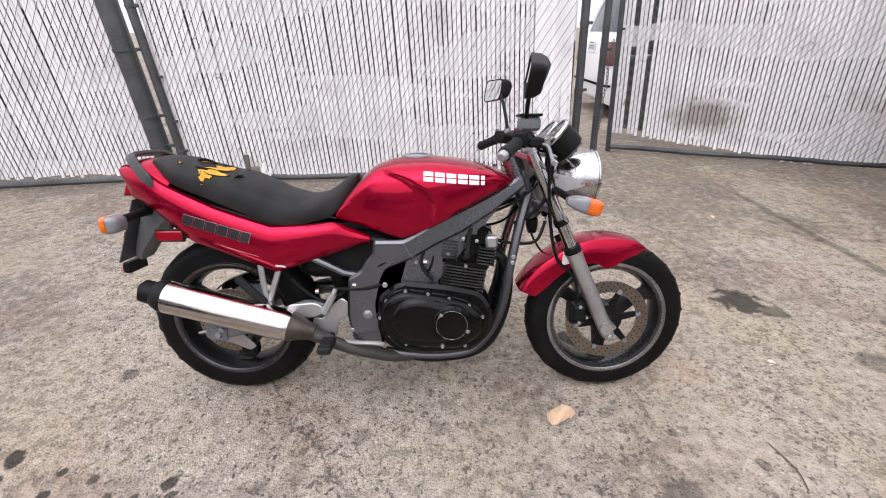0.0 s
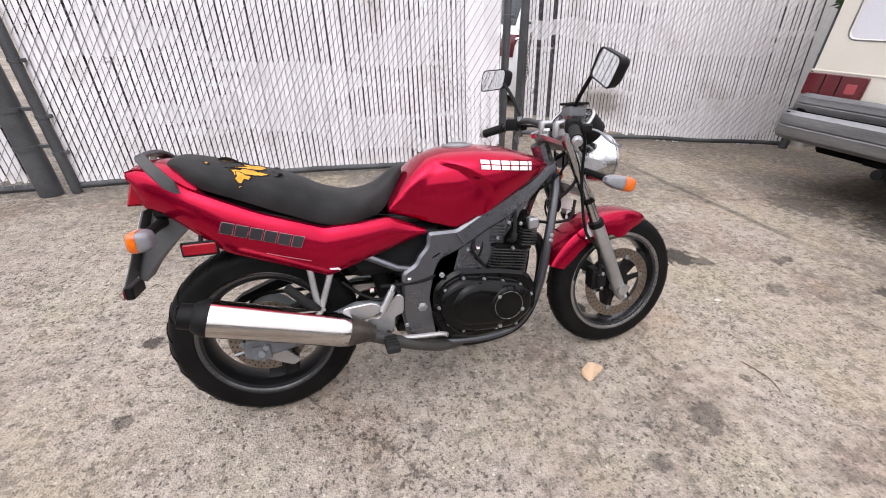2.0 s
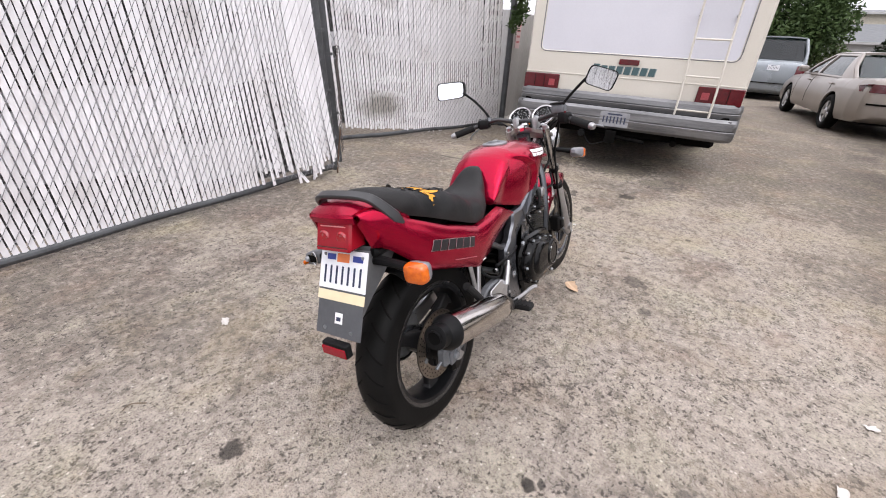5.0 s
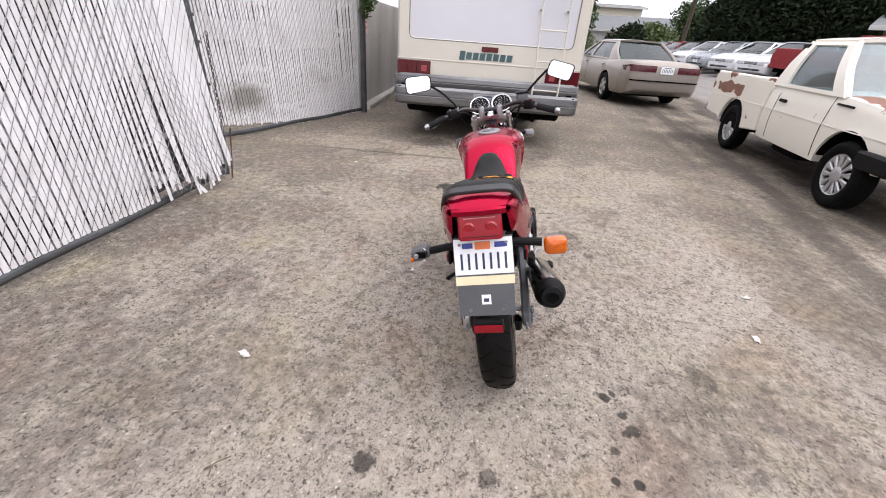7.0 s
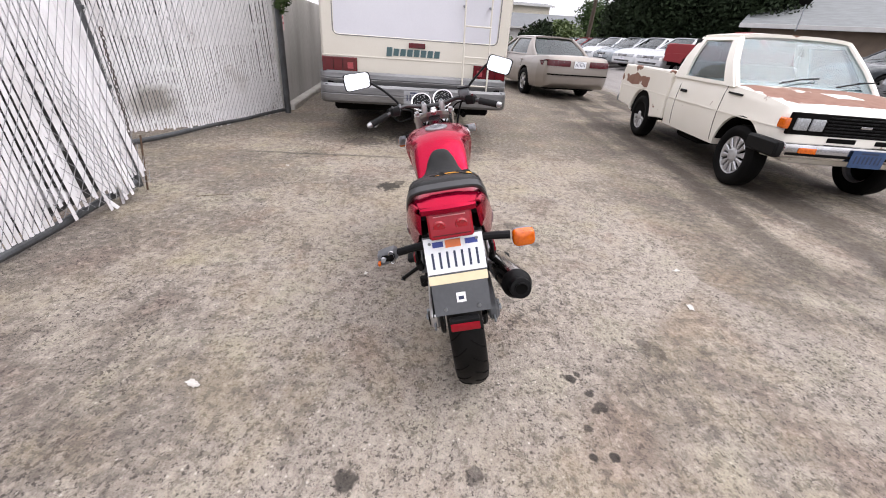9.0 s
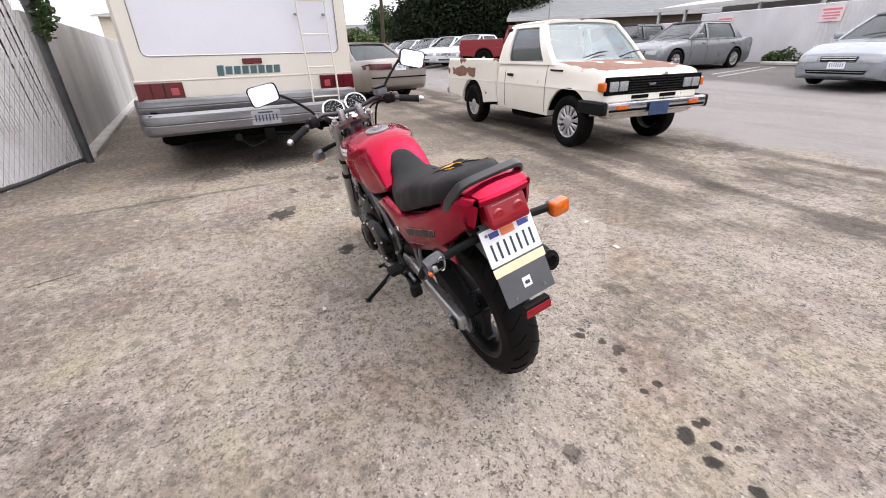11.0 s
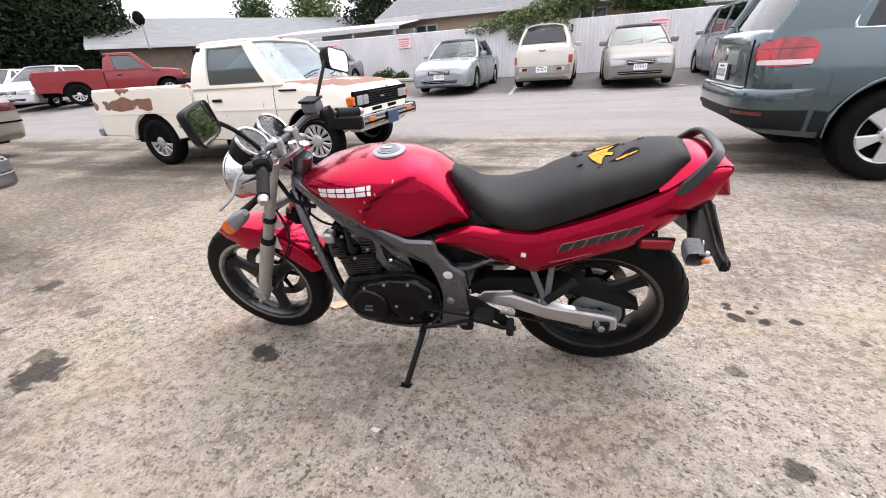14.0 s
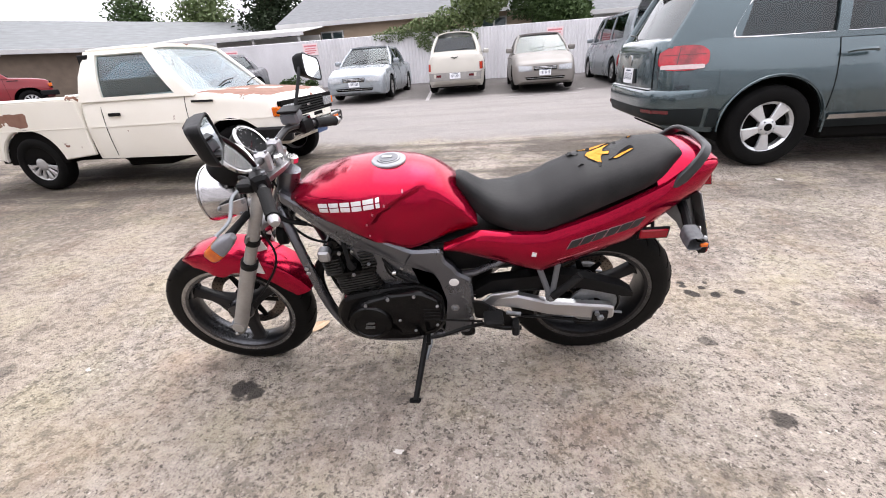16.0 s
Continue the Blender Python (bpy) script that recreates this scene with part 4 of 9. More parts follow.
def number_plate(parent, x, y, z, face, w=0.305, h=0.152, tone=None, rows=((0.0, 0.5, 7),), tilt=0.0):
    """A plate with plain bars for its writing; face: +1 looks forward, -1 backward."""
    p = part("number_plate", plate(rect(-w / 2, -h / 2, w / 2, h / 2, 0.012), -0.003, 0.003, 0.0015), tone or M["plate"], parent, "number plate with dark bars",
             at=pose(x, y, z, tilt * face, 0, -90 if face > 0 else 90))
    n = rows[0][2]
    for k in range(n):
        u = (-0.42 + 0.84 * (k + 0.5) / n) * w
        part("bar", plate(rect(u - w * 0.022, -h * 0.26, u + w * 0.022, h * 0.2, 0.003), 0.0031, 0.0045, 0.0004), M["ink"], p)
    part("bar", plate(rect(-w * 0.25, h * 0.3, w * 0.25, h * 0.4), 0.0031, 0.0045, 0.0004), M["ink"], p)
    return p


def door_lines(root, bvh, xs, z0, z1, mat2=None, w=0.005):
    for x in xs:
        for s in ("+y", "-y"):
            part("door_gap", decal(bvh, [(x - w / 2, z0), (x + w / 2, z0), (x + w / 2, z1), (x - w / 2, z1)], s, 0.0015, 1, 6, 0.004), mat2 or M["dark"], root)


def mirrors(root, x, y, z, skin, size=(0.09, 0.19, 0.13)):
    for s in (1, -1):
        g = box(x - size[0] / 2, s * y - size[1] / 2, z - size[2] / 2, x + size[0] / 2, s * y + size[1] / 2, z + size[2] / 2, 0.03)
        part("door_mirror", g, skin, root)


def wipers(root, f0, f1, zb, zr):
    dx, dz = f1 - f0, zr - zb
    for y in (0.25, -0.35):
        part("wiper", tube([(f0 + dx * 0.05 + 0.06, y, zb + dz * 0.05 + 0.02), (f0 + dx * 0.16 + 0.055, y + 0.26, zb + dz * 0.16 + 0.02), (f0 + dx * 0.2 + 0.05, y + 0.45, zb + dz * 0.2 + 0.02)], 0.008, 5), TRIM, root)


ORANGE_LENS = mat("orange_red_lens", (0.42, 0.035, 0.012), 0.2, second=(0.28, 0.015, 0.008), scale=20, coat=0.3)
DUSKY_LENS = mat("dusky_red_lens", (0.075, 0.005, 0.009), 0.2, second=(0.045, 0.003, 0.006), scale=20)


def saloon(name, label, category, m, skin, L, W, zs, wheelbase, front, glass_spec, r=0.31, rim="twin", rim_mat=None, group="", tail="plain", low=0.17, plate_f=True, plate_r=True, glass=None, trim_colour=None, seats=True, crown=0.04, rear_inset=0.1):
    """A road car. zs: heights of bonnet nose, bonnet foot, belt, boot edge; front: overhang."""
    root = thing(name, label, category, m, group)
    xf, xr = wheelbase / 2, -wheelbase / 2
    x1 = xf + front
    x0 = x1 - L
    nose, cowl, belt, boot = zs
    f0, f1, r1, r0, wr, zr, splits = glass_spec
    top = [(x0, boot - 0.10), (x0 + 0.06, boot - 0.02), (x0 + 0.2, boot), (r0, belt + 0.01), (f0 - 0.1, belt), (f0 + 0.15, cowl), ((f0 + x1) / 2 + 0.1, (cowl + nose) / 2 + 0.03), (x1 - 0.25, nose + 0.02), (x1 - 0.05, nose - 0.06), (x1, nose - 0.14)]
    bot = [(x0, low + 0.12), (x0 + 0.25, low + 0.02), (xr - 0.4, low), (xf + 0.4, low), (x1 - 0.2, low), (x1, low + 0.05)]
    wid = [(x0, W * 0.40), (x0 + 0.12, W * 0.455), (x0 + 0.45, W * 0.488), (xr, W / 2), (xf, W / 2), (x1 - 0.5, W * 0.49), (x1 - 0.2, W * 0.47), (x1 - 0.06, W * 0.435), (x1, W * 0.40)]
    geo = body_shell(top, bot, wid, [(xf, r, r + 0.055), (xr, r, r + 0.055)])
    part("body", geo, skin, root)
    bvh = tree_of(geo)
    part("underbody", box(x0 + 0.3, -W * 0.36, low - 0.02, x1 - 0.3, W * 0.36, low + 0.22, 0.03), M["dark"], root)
    glasshouse(root, skin, f0, f1, r1, r0, W * 0.445, wr, belt - 0.046, zr, splits, glass=glass, seats=seats, crown=crown, rear_inset=rear_inset, taper=((r0, 0.91), (r0 + 0.4, 0.975), (r0 + 0.9, 1.0), (f0 - 0.5, 1.0), (f0, 0.97)))
    wipers(root, f0, f1, belt, zr)
    for x in (xf, xr):
        for s in (1, -1):
            add_wheel(root, x, s * (W / 2 - 0.11), r, 0.2, r * 0.66, rim, rim_mat or M["alu"], RNG.uniform(0, 1))
            wheel_well(root, x, r, r + 0.055, s * (W / 2 - 0.32), s * (W / 2 - 0.035))
    wy = W / 2
    if splits:
        door_lines(root, bvh, sorted({splits[0][0] + 0.12, splits[0][1] - 0.03} | ({splits[1][1] + 0.1} if len(splits) > 1 else set())), low + 0.14, belt - 0.05)
        for k, sp in enumerate(splits[:2]):
            for s in (1, -1):
                part("door_handle", box(sp[1] + 0.04, s * wy * 0.985 - 0.02, belt - 0.16, sp[1] + 0.2, s * wy * 0.985 + 0.02, belt - 0.13, 0.008), trim_colour or skin, root)
    mirrors(root, f0 - 0.28, wy * 0.93 + 0.09, belt + 0.06, skin)
    # ends
    for s in (1, -1):
        part("headlight", decal(bvh, [(s * wy * 0.40, nose - 0.24), (s * wy * 0.80, nose - 0.24), (s * wy * 0.82, nose - 0.10), (s * wy * 0.42, nose - 0.13)], "+x", 0.006), M["lamp_glass"], root, "clear headlight")
        tz = {"plain": (boot - 0.26, boot - 0.10, 0.45, 0.86), "wide": (boot - 0.25, boot - 0.12, 0.27, 0.93), "tall": (boot - 0.42, boot - 0.12, 0.62, 0.88), "small": (boot - 0.46, boot - 0.27, 0.835, 0.935)}[tail]
        part("tail_lamp", decal(bvh, [(s * wy * tz[2], tz[0]), (s * wy * tz[3], tz[0]), (s * wy * tz[3], tz[1]), (s * wy * tz[2], tz[1])], "-x", 0.006), DUSKY_LENS if tail == "wide" else ORANGE_LENS if tail == "small" else M["red_lens"], root, "red tail lamp")
    part("grille", decal(bvh, [(-wy * 0.34, nose - 0.23), (wy * 0.34, nose - 0.23), (wy * 0.36, nose - 0.13), (-wy * 0.36, nose - 0.13)], "+x", 0.003), M["dark"], root)
    for k in range(3):
        z = nose - 0.215 + 0.03 * k
        part("grille_bar", decal(bvh, [(-wy * 0.33, z), (wy * 0.33, z), (wy * 0.33, z + 0.01), (-wy * 0.33, z + 0.01)], "+x", 0.009, 8, 1, 0.008), M["chrome"], root)
    part("air_intake", decal(bvh, [(-wy * 0.56, low + 0.115), (wy * 0.56, low + 0.115), (wy * 0.60, low + 0.185), (-wy * 0.60, low + 0.185)], "+x", 0.003), M["dark"], root)
    for z, w, h in ((low + 0.10, 0.60, 0.012), (low + 0.148, 0.57, 0.008), (low + 0.19, 0.62, 0.012)):
        part("bumper_strip", decal(bvh, [(-wy * w, z), (wy * w, z), (wy * w, z + h), (-wy * w, z + h)], "+x", 0.007, 12, 1), skin if h > 0.01 else M["alu"], root)
    if tail == "small":
        part("rear_bumper", decal(bvh, [(-wy * 0.86, low + 0.19), (wy * 0.86, low + 0.19), (wy * 0.88, low + 0.40), (-wy * 0.88, low + 0.40)], "-x", 0.03, 14, 3, 0.03), mat("dull_silver_bumper", (0.30, 0.29, 0.275), 0.4, 0.3, second=(0.22, 0.21, 0.2), scale=6), root, "dull silver bumper")
        for s in (1, -1):
            part("bumper_pad", decal(bvh, [(s * wy * 0.34, low + 0.27), (s * wy * 0.80, low + 0.27), (s * wy * 0.80, low + 0.37), (s * wy * 0.34, low + 0.37)], "-x", 0.045, 8, 2), skin, root)
            part("reflector", decal(bvh, [(s * wy * 0.48, low + 0.285), (s * wy * 0.64, low + 0.285), (s * wy * 0.64, low + 0.345), (s * wy * 0.48, low + 0.345)], "-x", 0.056, 4, 1), M["red_lens"], root)
        part("rear_wiper", tube([(r0 - 0.075, 0.02, belt + 0.09), (r0 - 0.055, -0.2, belt + 0.105), (r0 - 0.04, -0.36, belt + 0.11)], 0.011, 5), TRIM, root)
        part("winged_badge", join(*[plate([(0.0, 0.0), (q * 0.10, 0.035), (q * 0.10, 0.05), (0.0, 0.03)][::q], -0.006, 0.006, 0.002, "x") for q in (1, -1)]), TRIM, root, at=pose(x0 - 0.008, 0, boot - 0.16))
    else:
        part("bumper_strip", decal(bvh, [(-wy * 0.85, low + 0.33), (wy * 0.85, low + 0.33), (wy * 0.85, low + 0.36), (-wy * 0.85, low + 0.36)], "-x", 0.008, 12, 1), M["dark"], root)
    if plate_f:
        number_plate(root, x1 + 0.012, 0, low + 0.29, 1)
    if plate_r:
        number_plate(root, x0 - (0.07 if tail == "small" else 0.012), 0, low + 0.31 if tail == "small" else boot - 0.2, -1)
    return root


def sedan_glass(f0, r0, zr=1.42, wr=0.58, l1=0.75, l2=0.55, b=0.05):
    """Windscreen foot f0 and rear-glass foot r0 give a usual four-door arrangement."""
    f1, r1 = f0 - l1, r0 + l2
    return (f0, f1, r1, r0, wr, zr, [(f0 - 0.16, b + 0.04, f1 - 0.06, b + 0.02), (b - 0.05, r0 + 0.42, b - 0.05, r1 + 0.05)])


def gpose(x, y, yaw):
    return pose(x, y, rise(x, y), rz=yaw)


silver, champagne, cream = paint("silver_paint", (0.26, 0.285, 0.305)), paint("champagne_paint", (0.27, 0.24, 0.215), 0.28), paint("cream_white_paint", (0.52, 0.495, 0.44), 0.45, 0.0)
white_car, greycar, darkcar = paint("white_car_paint", (0.60, 0.61, 0.63), 0.25, 0.0), paint("grey_car_paint", (0.16, 0.165, 0.175)), paint("dark_car_paint", (0.04, 0.045, 0.05))
tan_silver, redcar = paint("pale_gold_paint", (0.175, 0.16, 0.145), 0.5, 0.15), paint("dark_red_paint", (0.20, 0.012, 0.018), 0.3, 0.1)
# row by the street wall
saloon("silver_saloon", "silver four-door saloon parked nose outwards", "car", gpose(3.2, -11.35, 90), silver, 4.8, 1.785, (0.74, 0.93, 0.95, 1.0), 2.715, 0.98, sedan_glass(0.98, -1.62, zr=1.40))
saloon("grey_saloon", "dark grey saloon parked by the white wall", "car", gpose(8.98, -11.7, 90), greycar, 4.52, 1.82, (0.74, 0.92, 0.96, 1.02), 2.76, 0.78, sedan_glass(0.85, -1.75, zr=1.40), r=0.32, rim="many")
saloon("beige_hatchback", "pale gold saloon with dusty paint, nose outwards", "car", gpose(-2.0, -11.25, 90), tan_silver, 4.44, 1.70, (0.74, 0.96, 0.98, 1.05), 2.615, 0.86, sedan_glass(1.08, -1.45, zr=1.41))
saloon("cream_retro_car", "cream rounded tall hatchback seen from its rear", "car", gpose(0.43, -11.85, -90), cream, 4.29, 1.66, (0.86, 1.03, 1.05, 1.08), 2.616, 0.83,
       (0.78, 0.25, -1.55, -1.92, 0.54, 1.50, [(0.62, 0.0, 0.19, 0.0), (-0.1, -1.0, -0.1, -0.95), (-1.08, -1.55, -1.03, -1.35)]), tail="small", glass=M["dim_glass"], crown=0.13, rear_inset=0.24)
van_root = saloon("silver_minivan", "silver minivan with dark side windows, tailgate raised", "minivan", gpose(-4.9, -11.65, -90), silver, 5.1, 1.94, (0.85, 1.1, 1.12, 1.13), 3.07, 0.95,
       (1.55, 0.75, -2.3, -2.42, 0.72, 1.74, [(1.2, 0.45, 0.62, 0.38), (0.35, -0.85, 0.3, -0.88), (-0.95, -2.05, -0.95, -2.0)]), r=0.335, tail="tall", glass=M["dim_glass"])
part("tailgate", sheet([[(-2.45, y, 1.76), (-2.8, y, 1.98), (-3.25, y, 2.06)] for y in (-0.7, -0.35, 0, 0.35, 0.7)], 0.05), silver, van_root, "raised tailgate")
# behind the cream pickup
saloon("tan_saloon", "tan metallic saloon with wide dark red tail lamps", "car", pose(11.35, -0.78, 0, rz=13), champagne, 5.08, 1.88, (0.78, 0.95, 0.98, 1.03), 2.81, 1.0, sedan_glass(1.0, -1.66, zr=1.36, l1=0.78, l2=0.72), tail="wide", r=0.325, low=0.25, plate_f=False)
saloon("silver_wagon", "silver sport utility car with tall red lamps", "car", pose(17.6, 1.1, 0, rz=4), silver, 4.6, 1.85, (0.95, 1.12, 1.14, 1.15), 2.7, 0.9,
       (1.2, 0.55, -2.0, -2.2, 0.64, 1.75, [(0.95, 0.1, 0.42, 0.1), (0.0, -0.95, 0.0, -0.95), (-1.05, -1.85, -1.05, -1.75)]), r=0.35, tail="tall", glass=M["dim_glass"])
far_row = [(19.6 + 2.3 * k, -9.1 + 0.3 * k, 115 - 2 * k, c, lab) for k, (c, lab) in enumerate([(white_car, "white"), (white_car, "white"), (silver, "silver"), (white_car, "white"), (darkcar, "black"), (redcar, "dark red"), (silver, "silver")])]
for x, y, yaw, c, lab in far_row + [(12.0, -12.2, 92, darkcar, "black"), (37.0, -4.8, 172, white_car, "white")]:
    saloon(lab.split()[-1] + "_saloon", lab + " saloon in the far row of parked cars", "car", gpose(x, y, yaw), c, 4.6, 1.76, (0.74, 0.93, 0.95, 1.0), 2.65, 0.92, sedan_glass(0.95, -1.6, zr=1.40), group="far parked cars", seats=False, glass=M["dim_glass"])

# ---- motorhome ----
SMOKED = glass_mat("smoked_cab_glass", (0.74, 0.84, 0.88), clear=0.9, ior=1.7)


def motorhome(m):
    root = thing("motorhome", "cream and white motorhome with a rear ladder, parked", "motorhome", m)
    shell = mat("motorhome_cream", (0.59, 0.56, 0.50), 0.42, second=(0.53, 0.495, 0.43), scale=1.2, fine=60, coat=0.2)
    pale = mat("motorhome_white_panel", (0.58, 0.58, 0.625), 0.36, second=(0.52, 0.52, 0.565), scale=1.0, fine=60, coat=0.2)
    grey = mat("worn_bumper_aluminium", (0.26, 0.26, 0.265), 0.34, 0.75, second=(0.11, 0.11, 0.113), scale=4, fine=70, stretch=(1, 0.3, 3))

    def ring(x, y, z0, z1, r):
        return [(x, p[0], p[1]) for p in round_poly([(-y, z0), (y, z0), (y, z1), (-y, z1)], r, 4)]
    part("body", loft([ring(6.6, 1.13, 0.5, 2.95, 0.2), ring(0.3, 1.13, 0.5, 2.95, 0.08), ring(0.05, 1.13, 0.68, 2.93, 0.08), ring(0.0, 1.10, 0.70, 2.88, 0.07), ring(0.0, 0.985, 1.175, 2.62, 0.07), ring(0.015, 0.97, 1.19, 2.60, 0.06)], caps=False), shell, root)
    part("recessed_panel", loft([ring(0.012, 0.975, 1.185, 2.605, 0.06), ring(0.15, 0.93, 1.42, 2.57, 0.05), ring(0.22, 0.905, 1.56, 2.55, 0.04)]), pale, root, "white recessed panel round the rear window")
    part("panel_seal", tube([(0.002, y, z) for y, z in round_poly([(-0.985, 1.175), (0.985, 1.175), (0.985, 2.62), (-0.985, 2.62)], 0.07, 4)], 0.006, 5, closed=True), grey, root)
    part("rear_window", plate(rect(-0.5, 1.68, 0.33, 2.3, 0.06), 0.205, 0.222, 0.004, "x"), M["dim_glass"], root)
    part("window_frame", tube([(0.205, y, z) for y, z in round_poly([(-0.51, 1.67), (0.34, 1.67), (0.34, 2.31), (-0.51, 2.31)], 0.06, 4)], 0.012, 6, closed=True), M["black"], root)
    part("trim_strip", box(-0.006, -1.12, 0.948, 0.01, 1.12, 0.962, 0.003), shell, root)
    for s in (1, -1):
        lamp = part("tail_lamp", plate(rect(s * 0.915 - 0.205, 0.775, s * 0.915 + 0.205, 0.94, 0.012), -0.025, 0.02, 0.006, "x"), M["red_lens"], root, "long dark red tail lamp")
        part("reflector", plate(rect(s * 0.79 - 0.035, 0.815, s * 0.79 + 0.035, 0.885, 0.008), -0.03, -0.02, 0.002, "x"), mat("pale_red_lens", (0.34, 0.06, 0.07), 0.2, second=(0.25, 0.04, 0.05), scale=60), lamp)
        for k in (0, 1):
            part("divider", box(-0.029, s * (0.88 + 0.11 * k) - 0.003, 0.78, -0.02, s * (0.88 + 0.11 * k) + 0.003, 0.935, 0.001), M["dark"], lamp)
    part("marker_lamp", plate(rect(-0.10, 1.085, 0.10, 1.14, 0.01), -0.022, 0.01, 0.004, "x"), M["red_lens"], root, "dark red marker lamp")
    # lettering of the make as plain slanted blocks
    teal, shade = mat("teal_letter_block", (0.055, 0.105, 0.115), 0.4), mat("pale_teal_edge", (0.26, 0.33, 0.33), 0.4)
    for k in range(8):
        y0 = 0.365 - 0.082 * k
        h = 0.10 if k == 0 else 0.078
        for dy, c, x in ((0.0, teal, -0.006), (-0.008, shade, -0.003)):
            zc = 1.028
            part("logo_block", plate([(y0 + dy, zc - h / 2), (y0 - 0.062 + dy, zc - h / 2), (y0 - 0.07 + dy, zc + h / 2), (y0 - 0.008 + dy, zc + h / 2)], x, x + 0.004, 0.001, "x"), c, root)
    # two-tier bumper wrapping the corners
    for z0, z1, x, lab in ((0.645, 0.775, -0.06, ""), (0.455, 0.645, -0.17, "worn grey aluminium bumper")):
        path = [(0.9, 1.15), (0.15, 1.16), (x + 0.05, 1.12), (x, 1.02), (x, -1.02), (x + 0.05, -1.12), (0.15, -1.16), (0.9, -1.15)]
        pts = round_poly(path, 0.08, 4)
        rows = [[(p[0] - b, p[1] * (1 + b * 0.2), z) for p in pts[6:-6]] for z, b in ((z0, -0.02), (z0 + 0.02, 0.0), ((z0 + z1) / 2 - 0.01, 0.004), ((z0 + z1) / 2, -0.004), ((z0 + z1) / 2 + 0.01, 0.004), (z1 - 0.02, 0.0), (z1, -0.025))]
        part("bumper", sheet(rows, 0.02), grey, root, lab)
    # dark strip put in for the shaded gap between the bumper tiers
    part("tier_gap_strip", box(-0.078, -1.06, 0.648, -0.055, 1.06, 0.674, 0.004), M["dark"], root)
    part("bumper_step", box(-0.16, -1.08, 0.638, 0.05, 1.08, 0.648, 0.003), M["dark"], root)
    number_plate(root, -0.19, 0.0, 0.545, -1, tone=mat("aged_number_plate", (0.30, 0.31, 0.33), 0.5, second=(0.22, 0.22, 0.23), scale=20))
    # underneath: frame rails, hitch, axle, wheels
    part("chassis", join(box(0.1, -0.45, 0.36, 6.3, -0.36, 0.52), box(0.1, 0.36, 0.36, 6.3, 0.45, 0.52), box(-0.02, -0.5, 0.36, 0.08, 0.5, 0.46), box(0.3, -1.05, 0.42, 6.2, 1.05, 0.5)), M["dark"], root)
    # unseen box added to keep light out from under the motorhome
    part("light_block_box", box(0.35, -1.04, 0.28, 6.2, 1.04, 0.44, 0.03), M["dark"], root)
    part("hitch", join(box(-0.22, -0.04, 0.33, 0.2, 0.04, 0.41, 0.006), box(-0.24, -0.055, 0.30, -0.2, 0.055, 0.43, 0.006), tube([(-0.15, -0.35, 0.34), (-0.15, -0.05, 0.36)], 0.02, 8)), M["dark"], root)
    part("tow_plug", lathe([(0.035, -0.2), (0.04, -0.16), (0.03, -0.1)], 12, "x", (0, 0.32, 0.36)), M["black"], root)
    part("cable", tube(curve([(-0.12, 0.3, 0.34), (-0.16, 0.2, 0.25), (-0.17, 0.05, 0.3), (-0.1, -0.1, 0.35)]), 0.006, 5), M["black"], root)
    part("exhaust", tube([(1.5, -0.55, 0.38), (0.25, -0.62, 0.36), (-0.05, -0.63, 0.35)], 0.032, 10), M["dark"], root)
    part("axle", tube([(2.1, -0.8, 0.38), (2.1, 0.8, 0.38)], 0.06, 8), M["dark"], root)
    for x in (2.1, 5.6):
        for s in (1, -1):
            add_wheel(root, x, s * 0.93, 0.38, 0.24, 0.22, "cap", M["alu"])
    # ladder
    for y in (-0.56, -0.87):
        part("ladder_rail", tube(curve([(-0.10, y + 0.0, 0.56), (-0.135, y, 0.62), (-0.13, y, 0.9), (-0.10, y + 0.02, 1.6), (-0.10, y + 0.02, 2.7), (0.1, y + 0.02, 3.05)]), 0.0105, 8), shell, root, "cream tubular ladder rail")
        for z in (1.55, 2.5):
            part("ladder_bracket", tube([(-0.10, y + 0.02, z), (0.05, y + 0.02, z + 0.02), (0.2, y + 0.02, z + 0.02)], 0.014, 6), M["steel"], root)
        part("ladder_foot", box(-0.15, y - 0.018, 0.5, -0.1, y + 0.018, 0.58, 0.006), M["black"], root)
    for z in (0.71, 1.03, 1.36, 1.69, 2.02, 2.35):
        part("rung", tube([(-0.118, -0.56, z), (-0.118, -0.86, z)], 0.009, 8), shell, root)
    part("tank_valve", box(0.4, 0.6, 0.3, 0.7, 0.85, 0.45, 0.02), M["dark"], root)
    return root


motorhome(pose(3.26, 2.1, 0, rz=8.5))


